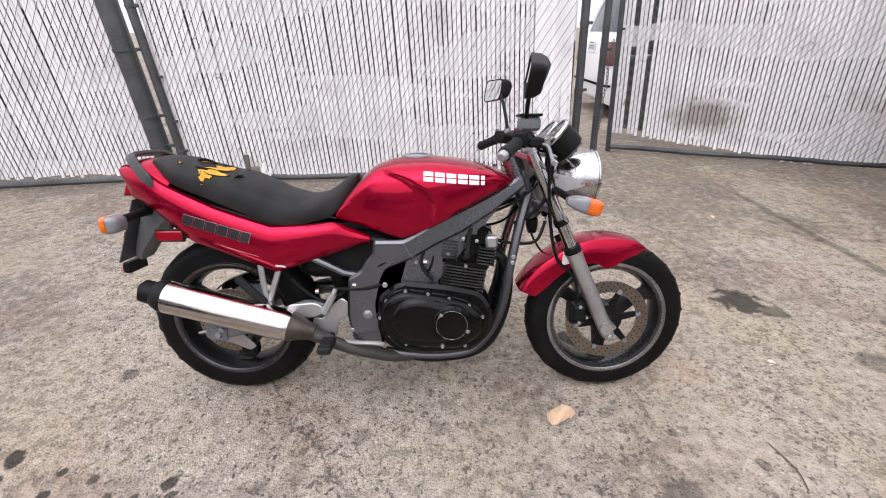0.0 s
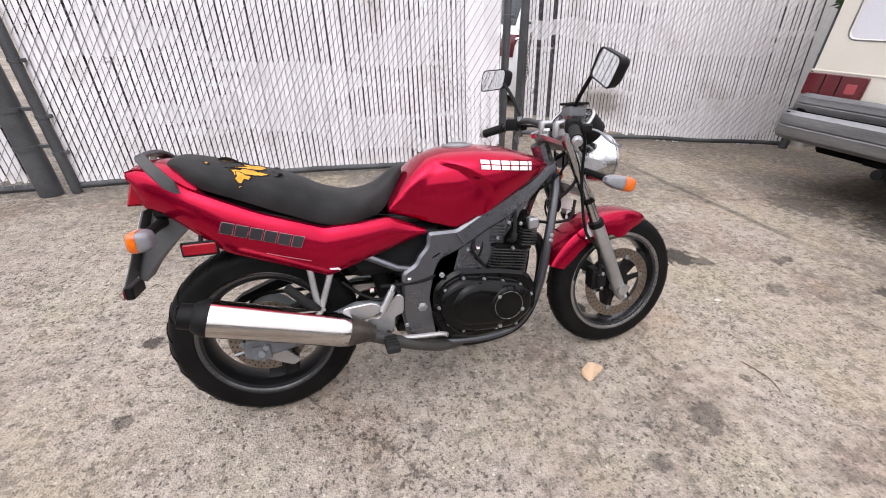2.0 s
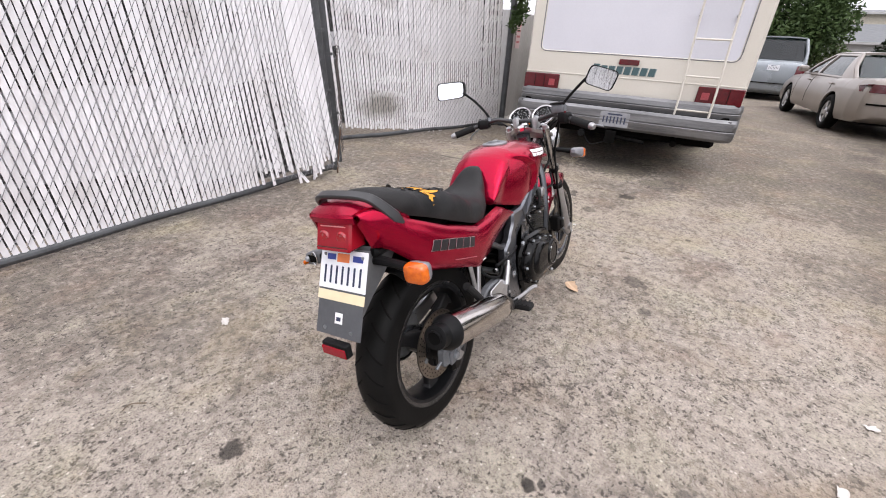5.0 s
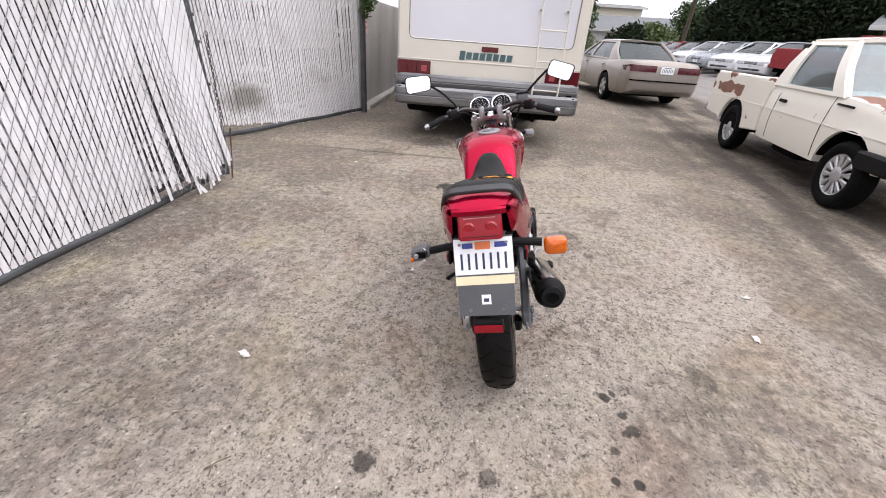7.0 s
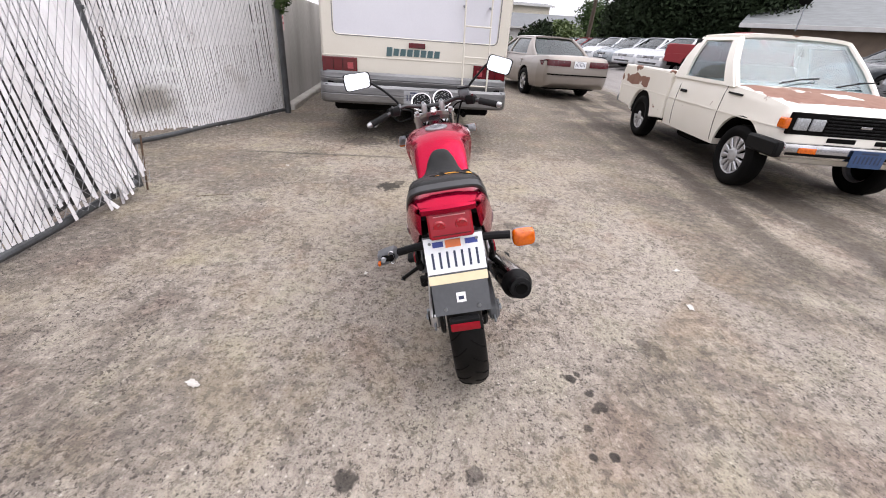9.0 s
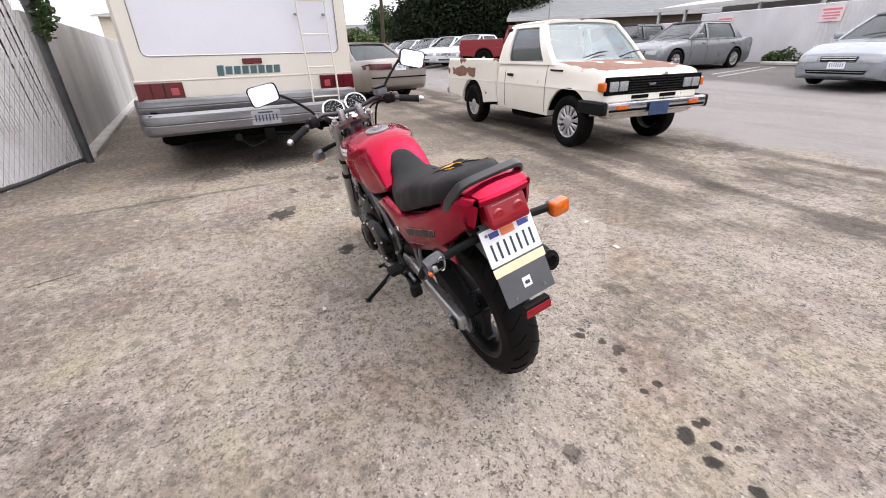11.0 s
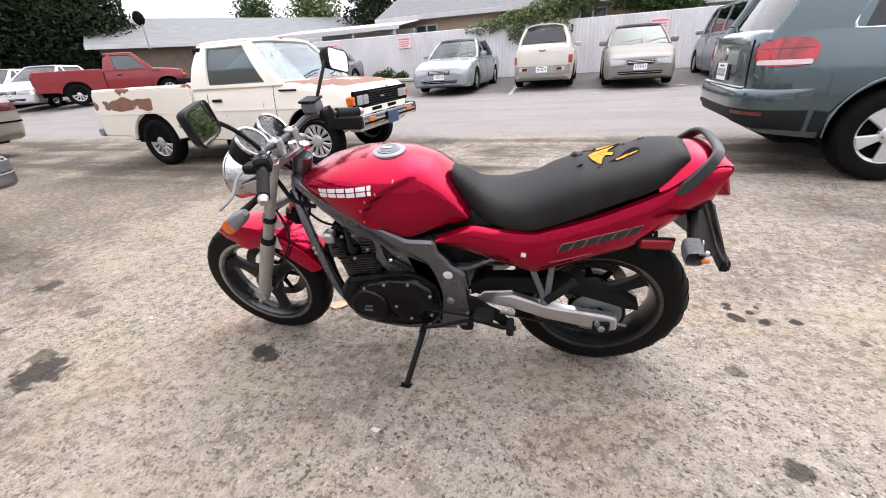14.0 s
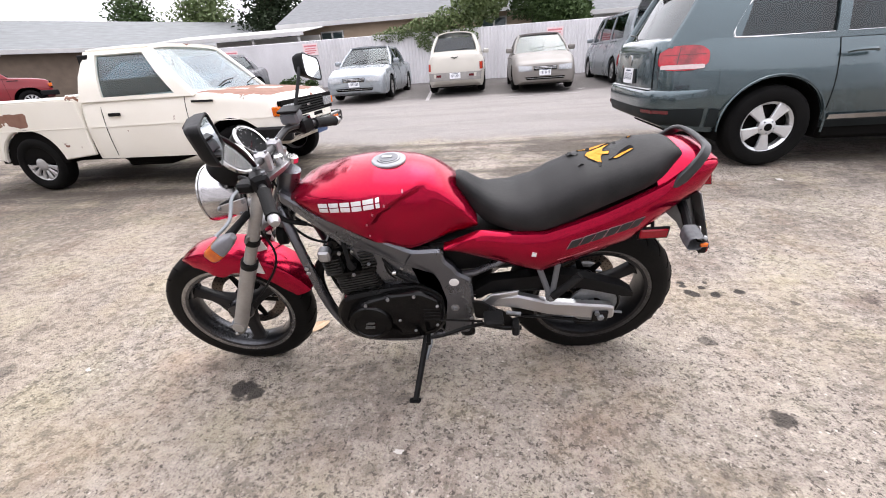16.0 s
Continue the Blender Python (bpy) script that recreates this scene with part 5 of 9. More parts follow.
# ---- cream pickup with worn paint ----
def worn_cream():
    """Cream paint gone to primer and rust in patches over the bonnet, the bed sides and the roof's front edge."""
    m = mat("worn_cream_paint", (0.76, 0.73, 0.665), 0.36, second=(0.70, 0.665, 0.59), scale=1.5, fine=120, coat=0.25)
    nt = m.node_tree
    N, L = nt.nodes, nt.links
    b = N["Principled BSDF"]
    old, oldr = b.inputs["Base Color"].links[0].from_socket, b.inputs["Roughness"].links[0].from_socket
    co, sp = N.new("ShaderNodeTexCoord"), N.new("ShaderNodeSeparateXYZ")
    L.new(co.outputs["Object"], sp.inputs[0])

    def ramp(axis, a, c):
        q = N.new("ShaderNodeMapRange")
        q.interpolation_type = "SMOOTHSTEP"
        q.inputs["From Min"].default_value, q.inputs["From Max"].default_value = a, c
        L.new(sp.outputs[axis], q.inputs["Value"])
        return q.outputs[0]

    def op(kind, x, y):
        q = N.new("ShaderNodeMath")
        q.operation = kind
        for k, v in enumerate((x, y)):
            if isinstance(v, (int, float)):
                q.inputs[k].default_value = v
            else:
                L.new(v, q.inputs[k])
        return q.outputs[0]

    def zone(x0, x1, z0, z1, e=0.08):
        return op("MULTIPLY", op("MULTIPLY", ramp(0, x0, x0 + e), ramp(0, x1, x1 - e)), op("MULTIPLY", ramp(2, z0, z0 + e), ramp(2, z1, z1 - e)))
    n = N.new("ShaderNodeTexNoise")
    n.inputs["Scale"].default_value, n.inputs["Detail"].default_value, n.inputs["Roughness"].default_value = 2.6, 9, 0.62
    L.new(co.outputs["Object"], n.inputs["Vector"])
    bonnet = op("MULTIPLY", op("MULTIPLY", zone(0.80, 1.76, 0.87, 1.2, 0.06), 0.26), op("MULTIPLY", ramp(1, -0.80, -0.64), ramp(1, 0.80, 0.64)))
    spared = op("MULTIPLY", op("MULTIPLY", ramp(0, 1.24, 1.27), ramp(0, 1.50, 1.46)), op("MULTIPLY", ramp(1, -0.15, -0.12), ramp(1, 0.15, 0.12)))
    z = op("MAXIMUM", op("MULTIPLY", bonnet, op("SUBTRACT", 1.0, spared)), op("MULTIPLY", zone(-2.3, -1.1, 0.70, 0.93), 0.23))
    z = op("MAXIMUM", z, op("MULTIPLY", zone(0.25, 0.6, 1.44, 1.7), 0.17))
    z = op("MAXIMUM", z, op("MULTIPLY", zone(-2.3, -0.4, 0.93, 1.1), 0.10))
    rust = N.new("ShaderNodeMapRange")
    rust.inputs["From Min"].default_value, rust.inputs["From Max"].default_value = 0.655, 0.668
    L.new(op("ADD", n.outputs[0], z), rust.inputs["Value"])
    n2 = N.new("ShaderNodeTexNoise")
    n2.inputs["Scale"].default_value, n2.inputs["Detail"].default_value = 12, 6
    L.new(co.outputs["Object"], n2.inputs["Vector"])
    brown = N.new("ShaderNodeMixRGB")
    brown.inputs["Color1"].default_value, brown.inputs["Color2"].default_value = (0.14, 0.058, 0.035, 1), (0.27, 0.15, 0.11, 1)
    L.new(n2.outputs[0], brown.inputs["Fac"])
    mx = N.new("ShaderNodeMixRGB")
    L.new(rust.outputs[0], mx.inputs["Fac"])
    L.new(old, mx.inputs["Color1"])
    L.new(brown.outputs[0], mx.inputs["Color2"])
    L.new(mx.outputs[0], b.inputs["Base Color"])
    L.new(op("MAXIMUM", oldr, op("MULTIPLY", rust.outputs[0], 0.85)), b.inputs["Roughness"])
    L.new(op("MULTIPLY", op("SUBTRACT", 1.0, rust.outputs[0]), 0.25), b.inputs["Coat Weight"])
    return m


WHEEL_SILVER = mat("silver_wheel_paint", (0.50, 0.50, 0.51), 0.3, 0.55, second=(0.40, 0.40, 0.41), scale=12)


def pickup(name, label, m, skin, style="old", wheel_style="slots"):
    root = thing(name, label, "pickup truck", m)
    r, xf, xr, hw = 0.315, 1.26, -1.26, 0.80
    top = [(-0.50, 0.99), (0.86, 1.0), (0.98, 1.0), (1.45, 0.965), (1.72, 0.92), (1.80, 0.88), (1.83, 0.84)]
    bot = [(-0.50, 0.35), (1.2, 0.34), (1.6, 0.42), (1.83, 0.44)]
    wid = [(-0.50, hw * 0.995), (0.3, hw), (1.3, hw), (1.7, hw * 0.985), (1.83, hw * 0.95)]
    flat = [(0.0, 0.965), (0.15, 0.985), (0.45, 1.0), (0.60, 1.0), (0.66, 0.99), (0.9, 0.975), (1.0, 0.95)]
    geo = body_shell(top, bot, wid, [(xf, r, 0.40)], crown=0.035, side=flat)
    part("cab_body", geo, skin, root)
    bvh = tree_of(geo)
    glasshouse(root, skin, 0.92, 0.46, -0.28, -0.42, hw * 0.95, 0.615, 0.955, 1.43, [(0.74, -0.14, 0.37, -0.16)], bow=0.05, crown=0.045, rear_inset=0.06, seats=False, glass=SMOKED)
    part("bench_seat", box(-0.32, -0.66, 0.97, -0.18, 0.66, 1.18, 0.05), INTERIOR, root)
    part("roof_gutter", join(*[tube([(0.46, s * 0.625, 1.43), (-0.28, s * 0.625, 1.43)], 0.012, 6) for s in (1, -1)]), skin, root)
    wipers(root, 0.92, 0.46, 0.985, 1.45)
    # load bed: sides with a wheel cut-out, floor, ends
    arch = [(xr + 0.395 * math.cos(radians(a)), r + 0.395 * math.sin(radians(a))) for a in range(0, 181, 15)]
    out = [(-0.47, 0.40), (-0.47, 0.985), (-0.60, 1.0), (-2.16, 1.0), (-2.23, 0.97), (-2.27, 0.75), (-2.22, 0.42), (-1.75, 0.40), (-1.66, 0.36)] + [(x, max(z, 0.36)) for x, z in reversed(arch)] + [(-0.85, 0.36)]
    for s in (1, -1):
        y0, y1 = (hw - 0.05, hw) if s > 0 else (-hw, -hw + 0.05)
        part("bed_side", plate(out, y0, y1, 0.012), skin, root)
        part("bed_rail", tube([(-0.48, s * (hw - 0.03), 1.0), (-1.3, s * (hw - 0.028), 1.0), (-2.2, s * (hw - 0.03), 0.995)], 0.028, 8), skin, root, "dented top rail with worn paint")
        part("wheel_box", plate([(p[0], p[1]) for p in arch], min(s * 0.5, s * 0.76), max(s * 0.5, s * 0.76), 0.01), M["dark"], root)
        part("body_crease", tube([(-0.44, s * (hw + 0.0), 0.70), (-2.2, s * (hw + 0.0), 0.70)], 0.006, 5), skin, root)
    part("bed_floor", box(-2.2, -hw + 0.06, 0.50, -0.48, hw - 0.06, 0.56), M["dark"], root)
    part("bed_front", box(-0.58, -hw + 0.05, 0.5, -0.54, hw - 0.05, 1.0, 0.01), skin, root)
    part("tailgate", box(-2.27, -hw + 0.06, 0.45, -2.22, hw - 0.06, 0.98, 0.012), skin, root)
    for s in (1, -1):
        part("tail_lamp", box(-2.29, s * 0.70 - 0.06, 0.62, -2.255, s * 0.70 + 0.06, 0.86, 0.01), M["red_lens"], root)
    part("rear_bumper", box(-2.42, -0.76, 0.40, -2.30, 0.76, 0.52, 0.02), M["steel"] if style == "old" else M["white"], root)
    number_plate(root, -2.43, 0, 0.46, -1)
    part("chassis", join(box(-2.2, -0.42, 0.28, 1.2, -0.34, 0.42), box(-2.2, 0.34, 0.28, 1.2, 0.42, 0.42), tube([(xr, -0.7, r), (xr, 0.7, r)], 0.05, 8), box(-0.3, -0.6, 0.22, 0.3, 0.6, 0.36, 0.03)), M["dark"], root)
    for x in (xf, xr):
        for s in (1, -1):
            add_wheel(root, x, s * (hw - 0.12), r, 0.19, 0.205, wheel_style, WHEEL_SILVER, 0.2)
    for s in (1, -1):
        span_up = [(xf + 0.394 * math.cos(radians(a)), r + 0.394 * math.sin(radians(a))) for a in range(14, 167, 8)]
        liner = sheet([[(x, s * y, z) for y in ((0.44, hw - 0.03) if s > 0 else (hw - 0.03, 0.44))] for x, z in span_up], 0.004)
        part("wheel_box", join(liner, plate(span_up, min(s * 0.44, s * 0.46), max(s * 0.44, s * 0.46), 0.004)), M["dark"], root)
    door_lines(root, bvh, (0.80, -0.20), 0.38, 0.96)
    for s, ax in ((1, "+y"), (-1, "-y")):
        part("door_handle", box(-0.12, s * hw - 0.012, 0.80, 0.02, s * hw + 0.012, 0.835, 0.006), TRIM, root, "black door handle")
        part("body_crease", decal(bvh, [(-0.40, 0.695), (1.78, 0.695), (1.78, 0.705), (-0.40, 0.705)], ax, 0.004, 30, 1, 0.006), skin, root)
        part("side_badge", decal(bvh, [(0.88, 0.89), (1.12, 0.885), (1.12, 0.905), (0.88, 0.91)], ax, 0.004, 3, 1), TRIM, root)
        part("cab_vent", box(-0.36, s * 0.655 - 0.02, 1.30, -0.24, s * 0.655 + 0.02, 1.42, 0.006), TRIM, root)
    # front: grille with bars, paired square lamps, bumper
    part("grille", box(1.79, -0.74, 0.655, 1.836, 0.74, 0.845, 0.008), M["dark"], root)
    for k in range(6):
        part("grille_bar", box(1.83, -0.42, 0.672 + 0.028 * k, 1.846, 0.42, 0.684 + 0.028 * k, 0.003), TRIM, root)
    part("grille_badge", box(1.845, -0.12, 0.745, 1.85, -0.02, 0.765, 0.001), M["chrome"], root)
    for s in (1, -1):
        for y in (0.50, 0.64):
            part("headlight", box(1.825, s * y - 0.062, 0.695, 1.85, s * y + 0.062, 0.80, 0.012), M["lamp_glass"], root, "square sealed headlight")
        part("front_signal", box(1.745, min(s * 0.735, s * (hw - 0.004)), 0.698, 1.838, max(s * 0.735, s * (hw - 0.004)), 0.795, 0.012), M["amber"], root, "amber corner lamp")
        part("bumper_signal", box(1.925, s * 0.56 - 0.085, 0.512, 1.94, s * 0.56 + 0.075, 0.562, 0.006), M["amber"], root)
        part("bumper_end", box(1.50, s * 0.80 - 0.05, 0.455, 1.93, s * 0.80 + 0.035, 0.60, 0.02), TRIM, root, "black rubber bumper end")
    part("front_bumper", box(1.85, -0.79, 0.46, 1.93, 0.79, 0.595, 0.02), M["chrome"], root, "chrome bumper")
    part("bumper_strip", box(1.925, -0.75, 0.49, 1.937, 0.75, 0.515, 0.004), M["dark"], root)
    part("valance", loft([[(x0, -y, z), (x1, -y, z), (x1, y, z), (x0, y, z)] for z, x0, x1, y in ((0.385, 1.66, 1.76, 0.58), (0.40, 1.66, 1.80, 0.63), (0.47, 1.66, 1.84, 0.74))]), skin, root)
    for y in (-0.22, 0.22):
        part("intake_slot", box(1.822, y - 0.13, 0.605, 1.838, y + 0.13, 0.645, 0.004), M["dark"], root)
    if style == "old":
        number_plate(root, 1.95, -0.02, 0.50, 1, tone=mat("blue_number_plate", (0.015, 0.04, 0.10), 0.4, second=(0.03, 0.065, 0.16), scale=20))
    return root


pickup("pickup_truck", "cream pickup truck with rusted bonnet and chrome wheels", gpose(3.48, -2.15, 180), worn_cream())
saloon("white_wagon", "white sport utility car parked behind the gate", "car", pose(4.05, 7.75, -0.05, rz=6), paint("white_truck_paint", (0.75, 0.75, 0.76), 0.3, 0.0), 4.6, 1.85, (0.98, 1.16, 1.18, 1.2), 2.7, 0.9,
       (1.2, 0.55, -2.0, -2.2, 0.64, 1.75, [(0.95, 0.1, 0.42, 0.1), (0.0, -0.95, 0.0, -0.95), (-1.05, -1.85, -1.05, -1.75)]), r=0.35, tail="tall", glass=M["dim_glass"])
pickup("pickup_truck", "dark red pickup truck in the far row", gpose(16.2, -9.6, -128) @ Matrix.Scale(1.12, 4), redcar, "new", "many")


# ---- slate-blue sport utility vehicle ----
def wrapped(bvh, centre, s, a0, a1, z0, z1, off, ease, nu=16, nv=6):
    """A lens that runs round a rear corner; angles count from straight back towards the side."""
    rows = []
    for j in range(nv + 1):
        row = []
        for i in range(nu + 1):
            u, v = i / nu, j / nv
            if ease:
                u, v = 0.5 + (u - 0.5) * math.sqrt(1 - ease * (2 * v - 1) ** 4), 0.5 + (v - 0.5) * math.sqrt(1 - ease * (2 * u - 1) ** 4)
            a = radians(a0 + (a1 - a0) * u)
            way = Vector((-math.cos(a), s * math.sin(a), 0))
            org = Vector((centre[0], centre[1], z0 + (z1 - z0) * v))
            hit = bvh.ray_cast(org + way * 3, -way)[0]
            row.append((hit or org + way * 0.45) + way * off)
        rows.append(row if s > 0 else list(reversed(row)))
    return sheet(rows, 0.014)


def skirt(bvh, levels, out=12, turn=84):
    """A shell round the tail: levels of (height, how far it stands off the body), from one rear wheel arch to the other."""
    rows = []
    for z, off in levels:
        row = []
        for s in (1, -1):
            arc = []
            for k in range(out + 1):
                a = radians(turn * k / out)
                way = Vector((-math.cos(a), s * math.sin(a), 0))
                org = Vector((-1.95, s * 0.50, z))
                arc.append((bvh.ray_cast(org + way * 3, -way)[0] or org + way * 0.42) + way * (0.004 + (off - 0.004) * min(1.0, 2.2 * (1 - k / out) if turn > 40 else 1.0)))
            row += list(reversed(arc)) if s > 0 else arc
            if s > 0:
                for y in (0.25, 0.0, -0.25):
                    row.append((bvh.ray_cast(Vector((-9, y, z)), Vector((1, 0, 0)))[0] or Vector((-2.4, y, z))) - Vector((off, 0, 0)))
        rows.append(list(reversed(row)))
    return sheet(rows, 0.012)


def sport_utility(m):
    skin = mat("slate_blue_paint", (0.056, 0.086, 0.096), 0.22, 0.6, second=(0.048, 0.074, 0.083), scale=1.6, fine=220, coat=0.9, spread=0.07)
    PALELENS = mat("pale_lens_band", (0.62, 0.50, 0.50), 0.2, second=(0.5, 0.4, 0.4), scale=40)
    LENS = mat("bright_red_lens", (0.46, 0.007, 0.02), 0.12, second=(0.15, 0.003, 0.007), scale=9, coat=0.4, spec=0.5)
    root = thing("sport_utility_car", "slate-blue sport utility car with silver five-spoke wheels", "car", m)
    r, xf, xr, hw = 0.365, 1.428, -1.428, 0.965
    top = [(-2.42, 1.12), (-2.38, 1.175), (-2.2, 1.19), (-1.0, 1.145), (1.0, 1.10), (1.2, 1.10), (2.0, 0.98), (2.25, 0.85), (2.32, 0.7)]
    bot = [(-2.42, 0.46), (-2.25, 0.36), (-1.9, 0.33), (xf, 0.33), (2.0, 0.33), (2.32, 0.42)]
    wid = [(-2.42, 0.50), (-2.40, 0.62), (-2.35, 0.74), (-2.26, 0.825), (-2.12, 0.885), (-1.9, 0.94), (xr, hw), (0, hw * 0.985), (xf, hw), (2.0, 0.90), (2.32, 0.68)]
    side = [(0.0, 0.91), (0.12, 0.965), (0.3, 0.992), (0.42, 1.0), (0.54, 0.996), (0.66, 0.982), (0.8, 0.955), (0.9, 0.93), (1.0, 0.895)]
    geo = body_shell(top, bot, wid, [(xf, r, 0.435), (xr, r, 0.435)], crown=0.04, side=side)
    part("body", geo, skin, root)
    bvh = tree_of(geo)
    glasshouse(root, skin, 1.15, 0.35, -1.98, -2.30, 0.846, 0.66, 1.075, 1.66, [(0.85, 0.05, 0.28, 0.05), (-0.06, -0.93, -0.06, -0.93), (-1.02, -1.78, -1.02, -1.62)], bow=0.07, crown=0.06, glass=M["dim_glass"], taper=((-2.4, 0.83), (-2.2, 0.905), (-1.9, 0.965), (-1.4, 1.0), (0.8, 1.0), (1.2, 0.96)))
    part("spoiler", box(-2.16, -0.60, 1.655, -1.9, 0.60, 1.70, 0.02), skin, root)
    # the second, wider box is added to keep the ground beneath dark
    part("underbody", join(box(-2.1, -0.7, 0.26, 2.0, 0.7, 0.5, 0.03), box(-0.95, -0.88, 0.22, 0.95, 0.88, 0.40, 0.03)), M["dark"], root)
    # dark trim; the lower bumper's shade towards the ground is put into this colour
    DARKER = mat("dark_shaded_trim", (0.010, 0.013, 0.014), 0.5, second=(0.016, 0.02, 0.021), spec=0.12)
    part("lower_bumper", join(skirt(bvh, ((0.385, -0.02), (0.40, 0.012), (0.44, 0.03), (0.50, 0.040), (0.555, 0.042))), *[decal(bvh, [(-1.955, 0.39), (-1.872, 0.39), (-1.872, 0.545), (-1.955, 0.555)], ax, 0.006, 3, 3) for ax in ("+y", "-y")]), DARKER, root, "dark lower bumper", smooth=50)
    part("rear_bumper", skirt(bvh, ((0.558, 0.046), (0.60, 0.050), (0.65, 0.048), (0.69, 0.042), (0.715, 0.030), (0.722, 0.006))), skin, root, "slate-blue bumper", smooth=50)
    part("load_sill", skirt(bvh, ((0.7225, 0.006), (0.726, 0.030), (0.730, 0.006)), 5, 16), M["alu"], root, "bright sill edge", smooth=50)
    part("tailgate_seam", join(*[decal(bvh, [(s * 0.63, 0.74), (s * 0.637, 0.74), (s * 0.60, 1.10), (s * 0.593, 1.10)], "-x", 0.002, 1, 8, 0.004) for s in (1, -1)]), M["dark"], root)
    # plate recess drawn flat as a dark panel
    part("plate_recess", decal(bvh, [(-0.24, 0.765), (0.24, 0.765), (0.22, 0.905), (-0.22, 0.905)], "-x", 0.003, 6, 3, 0.006), DARKER, root)
    for s, ax in ((1, "+y"), (-1, "-y")):
        lamp = part("tail_lamp", wrapped(bvh, (-1.95, s * 0.50), s, 24, 80, 0.89, 1.098, 0.026, 0.42), LENS, root, "large red tail lamp")
        part("clear_band", wrapped(bvh, (-1.95, s * 0.50), s, 29, 76, 0.903, 0.94, 0.0295, 0.1), PALELENS, lamp, "clear lower band")
        part("lens_seam", wrapped(bvh, (-1.95, s * 0.50), s, 46, 47, 0.945, 1.085, 0.0305, 0.0), M["red_lens"], lamp)
        part("lens_seam", wrapped(bvh, (-1.95, s * 0.50), s, 29, 76, 1.02, 1.025, 0.0295, 0.0), M["red_lens"], lamp)
        wheel_well(root, xr, r, 0.435, s * 0.62, s * 0.93)
        wheel_well(root, xf, r, 0.435, s * 0.62, s * 0.93)
        part("bumper_reflector", wrapped(bvh, (-1.95, s * 0.50), s, 8, 46, 0.51, 0.54, 0.050, 0.0), M["red_lens"], root)
        part("sill_strip", decal(bvh, [(-0.95, 0.415), (0.95, 0.415), (0.95, 0.455), (-0.95, 0.455)], ax, 0.016, 16, 1), M["chrome"], root, "bright sill strip")
        part("sill", decal(bvh, [(-0.98, 0.34), (0.98, 0.34), (0.98, 0.405), (-0.98, 0.405)], ax, 0.01, 16, 1), bpy.data.materials["dark_shaded_trim"], root)
        part("belt_strip", tube(curve([(1.0, s * 0.856, 1.118), (-1.0, s * 0.856, 1.122), (-1.72, s * 0.847, 1.13), (-1.82, s * 0.835, 1.15), (-1.80, s * 0.815, 1.24), (-1.70, s * 0.775, 1.42)]), 0.009, 6), M["chrome"], root, "chrome window strip")
        for x in (-0.83, 0.2):
            part("door_handle", tube(curve([(x - 0.12, s * 0.955, 0.965), (x - 0.06, s * 0.985, 0.975), (x + 0.06, s * 0.985, 0.975), (x + 0.11, s * 0.955, 0.965)]), 0.016, 6), skin, root)
        flare = [(xr + 0.45 * math.cos(radians(a)), s * 0.958, r + 0.45 * math.sin(radians(a))) for a in range(-8, 189, 10)]
        part("arch_lip", tube(flare, 0.009, 6), skin, root)
    part("fuel_flap", decal(bvh, [(-1.615, 0.965), (-1.405, 0.965), (-1.405, 1.055), (-1.615, 1.055)], "+y", 0.004, 4, 4, 0.004), skin, root)
    part("fuel_flap_seam", tube([(x, bvh.ray_cast(Vector((x, 9, z)), Vector((0, -1, 0)))[0].y + 0.002, z) for x, z in rect(-1.625, 0.955, -1.395, 1.065, 0.03)], 0.0035, 4, closed=True), M["dark"], root)
    door_lines(root, bvh, (-0.98, 0.02, 0.95), 0.46, 1.09)
    part("badge", lathe([(0.055, -0.004), (0.055, 0.008), (0.045, 0.012), (0.003, 0.013)], 20, "x", (-2.425, 0, 0.985)), M["chrome"], root, "round chrome badge")
    number_plate(root, -2.43, 0.0, 0.835, -1)
    part("rear_wiper", tube([(-2.36, 0.0, 1.16), (-2.33, 0.2, 1.22), (-2.32, 0.42, 1.235)], 0.009, 5), TRIM, root)
    for x in (xf, xr):
        for s in (1, -1):
            add_wheel(root, x, s * (hw - 0.13), r, 0.25, 0.235, "twin", mat("silver_alloy", (0.62, 0.63, 0.64), 0.3, 0.6, second=(0.52, 0.53, 0.54), scale=10) if "silver_alloy" not in bpy.data.materials else bpy.data.materials["silver_alloy"], 0.35)
    mirrors(root, 0.85, 1.02, 1.16, skin)
    return root


sport_utility(gpose(-4.49, -2.2, 180))

# ---- street wall, houses, trees ----
LEAF = [mat("leaf_mid", (0.06, 0.098, 0.03), 0.6, second=(0.03, 0.052, 0.017), scale=1.2, spec=0.25), mat("leaf_dark", (0.020, 0.032, 0.013), 0.7, second=(0.009, 0.015, 0.007), scale=0.6, spec=0.15), mat("leaf_light", (0.12, 0.16, 0.05), 0.6, second=(0.06, 0.09, 0.03), scale=2)]
BARK = mat("tree_bark", (0.09, 0.065, 0.045), 0.9, second=(0.05, 0.038, 0.03), scale=8, bump=0.5)


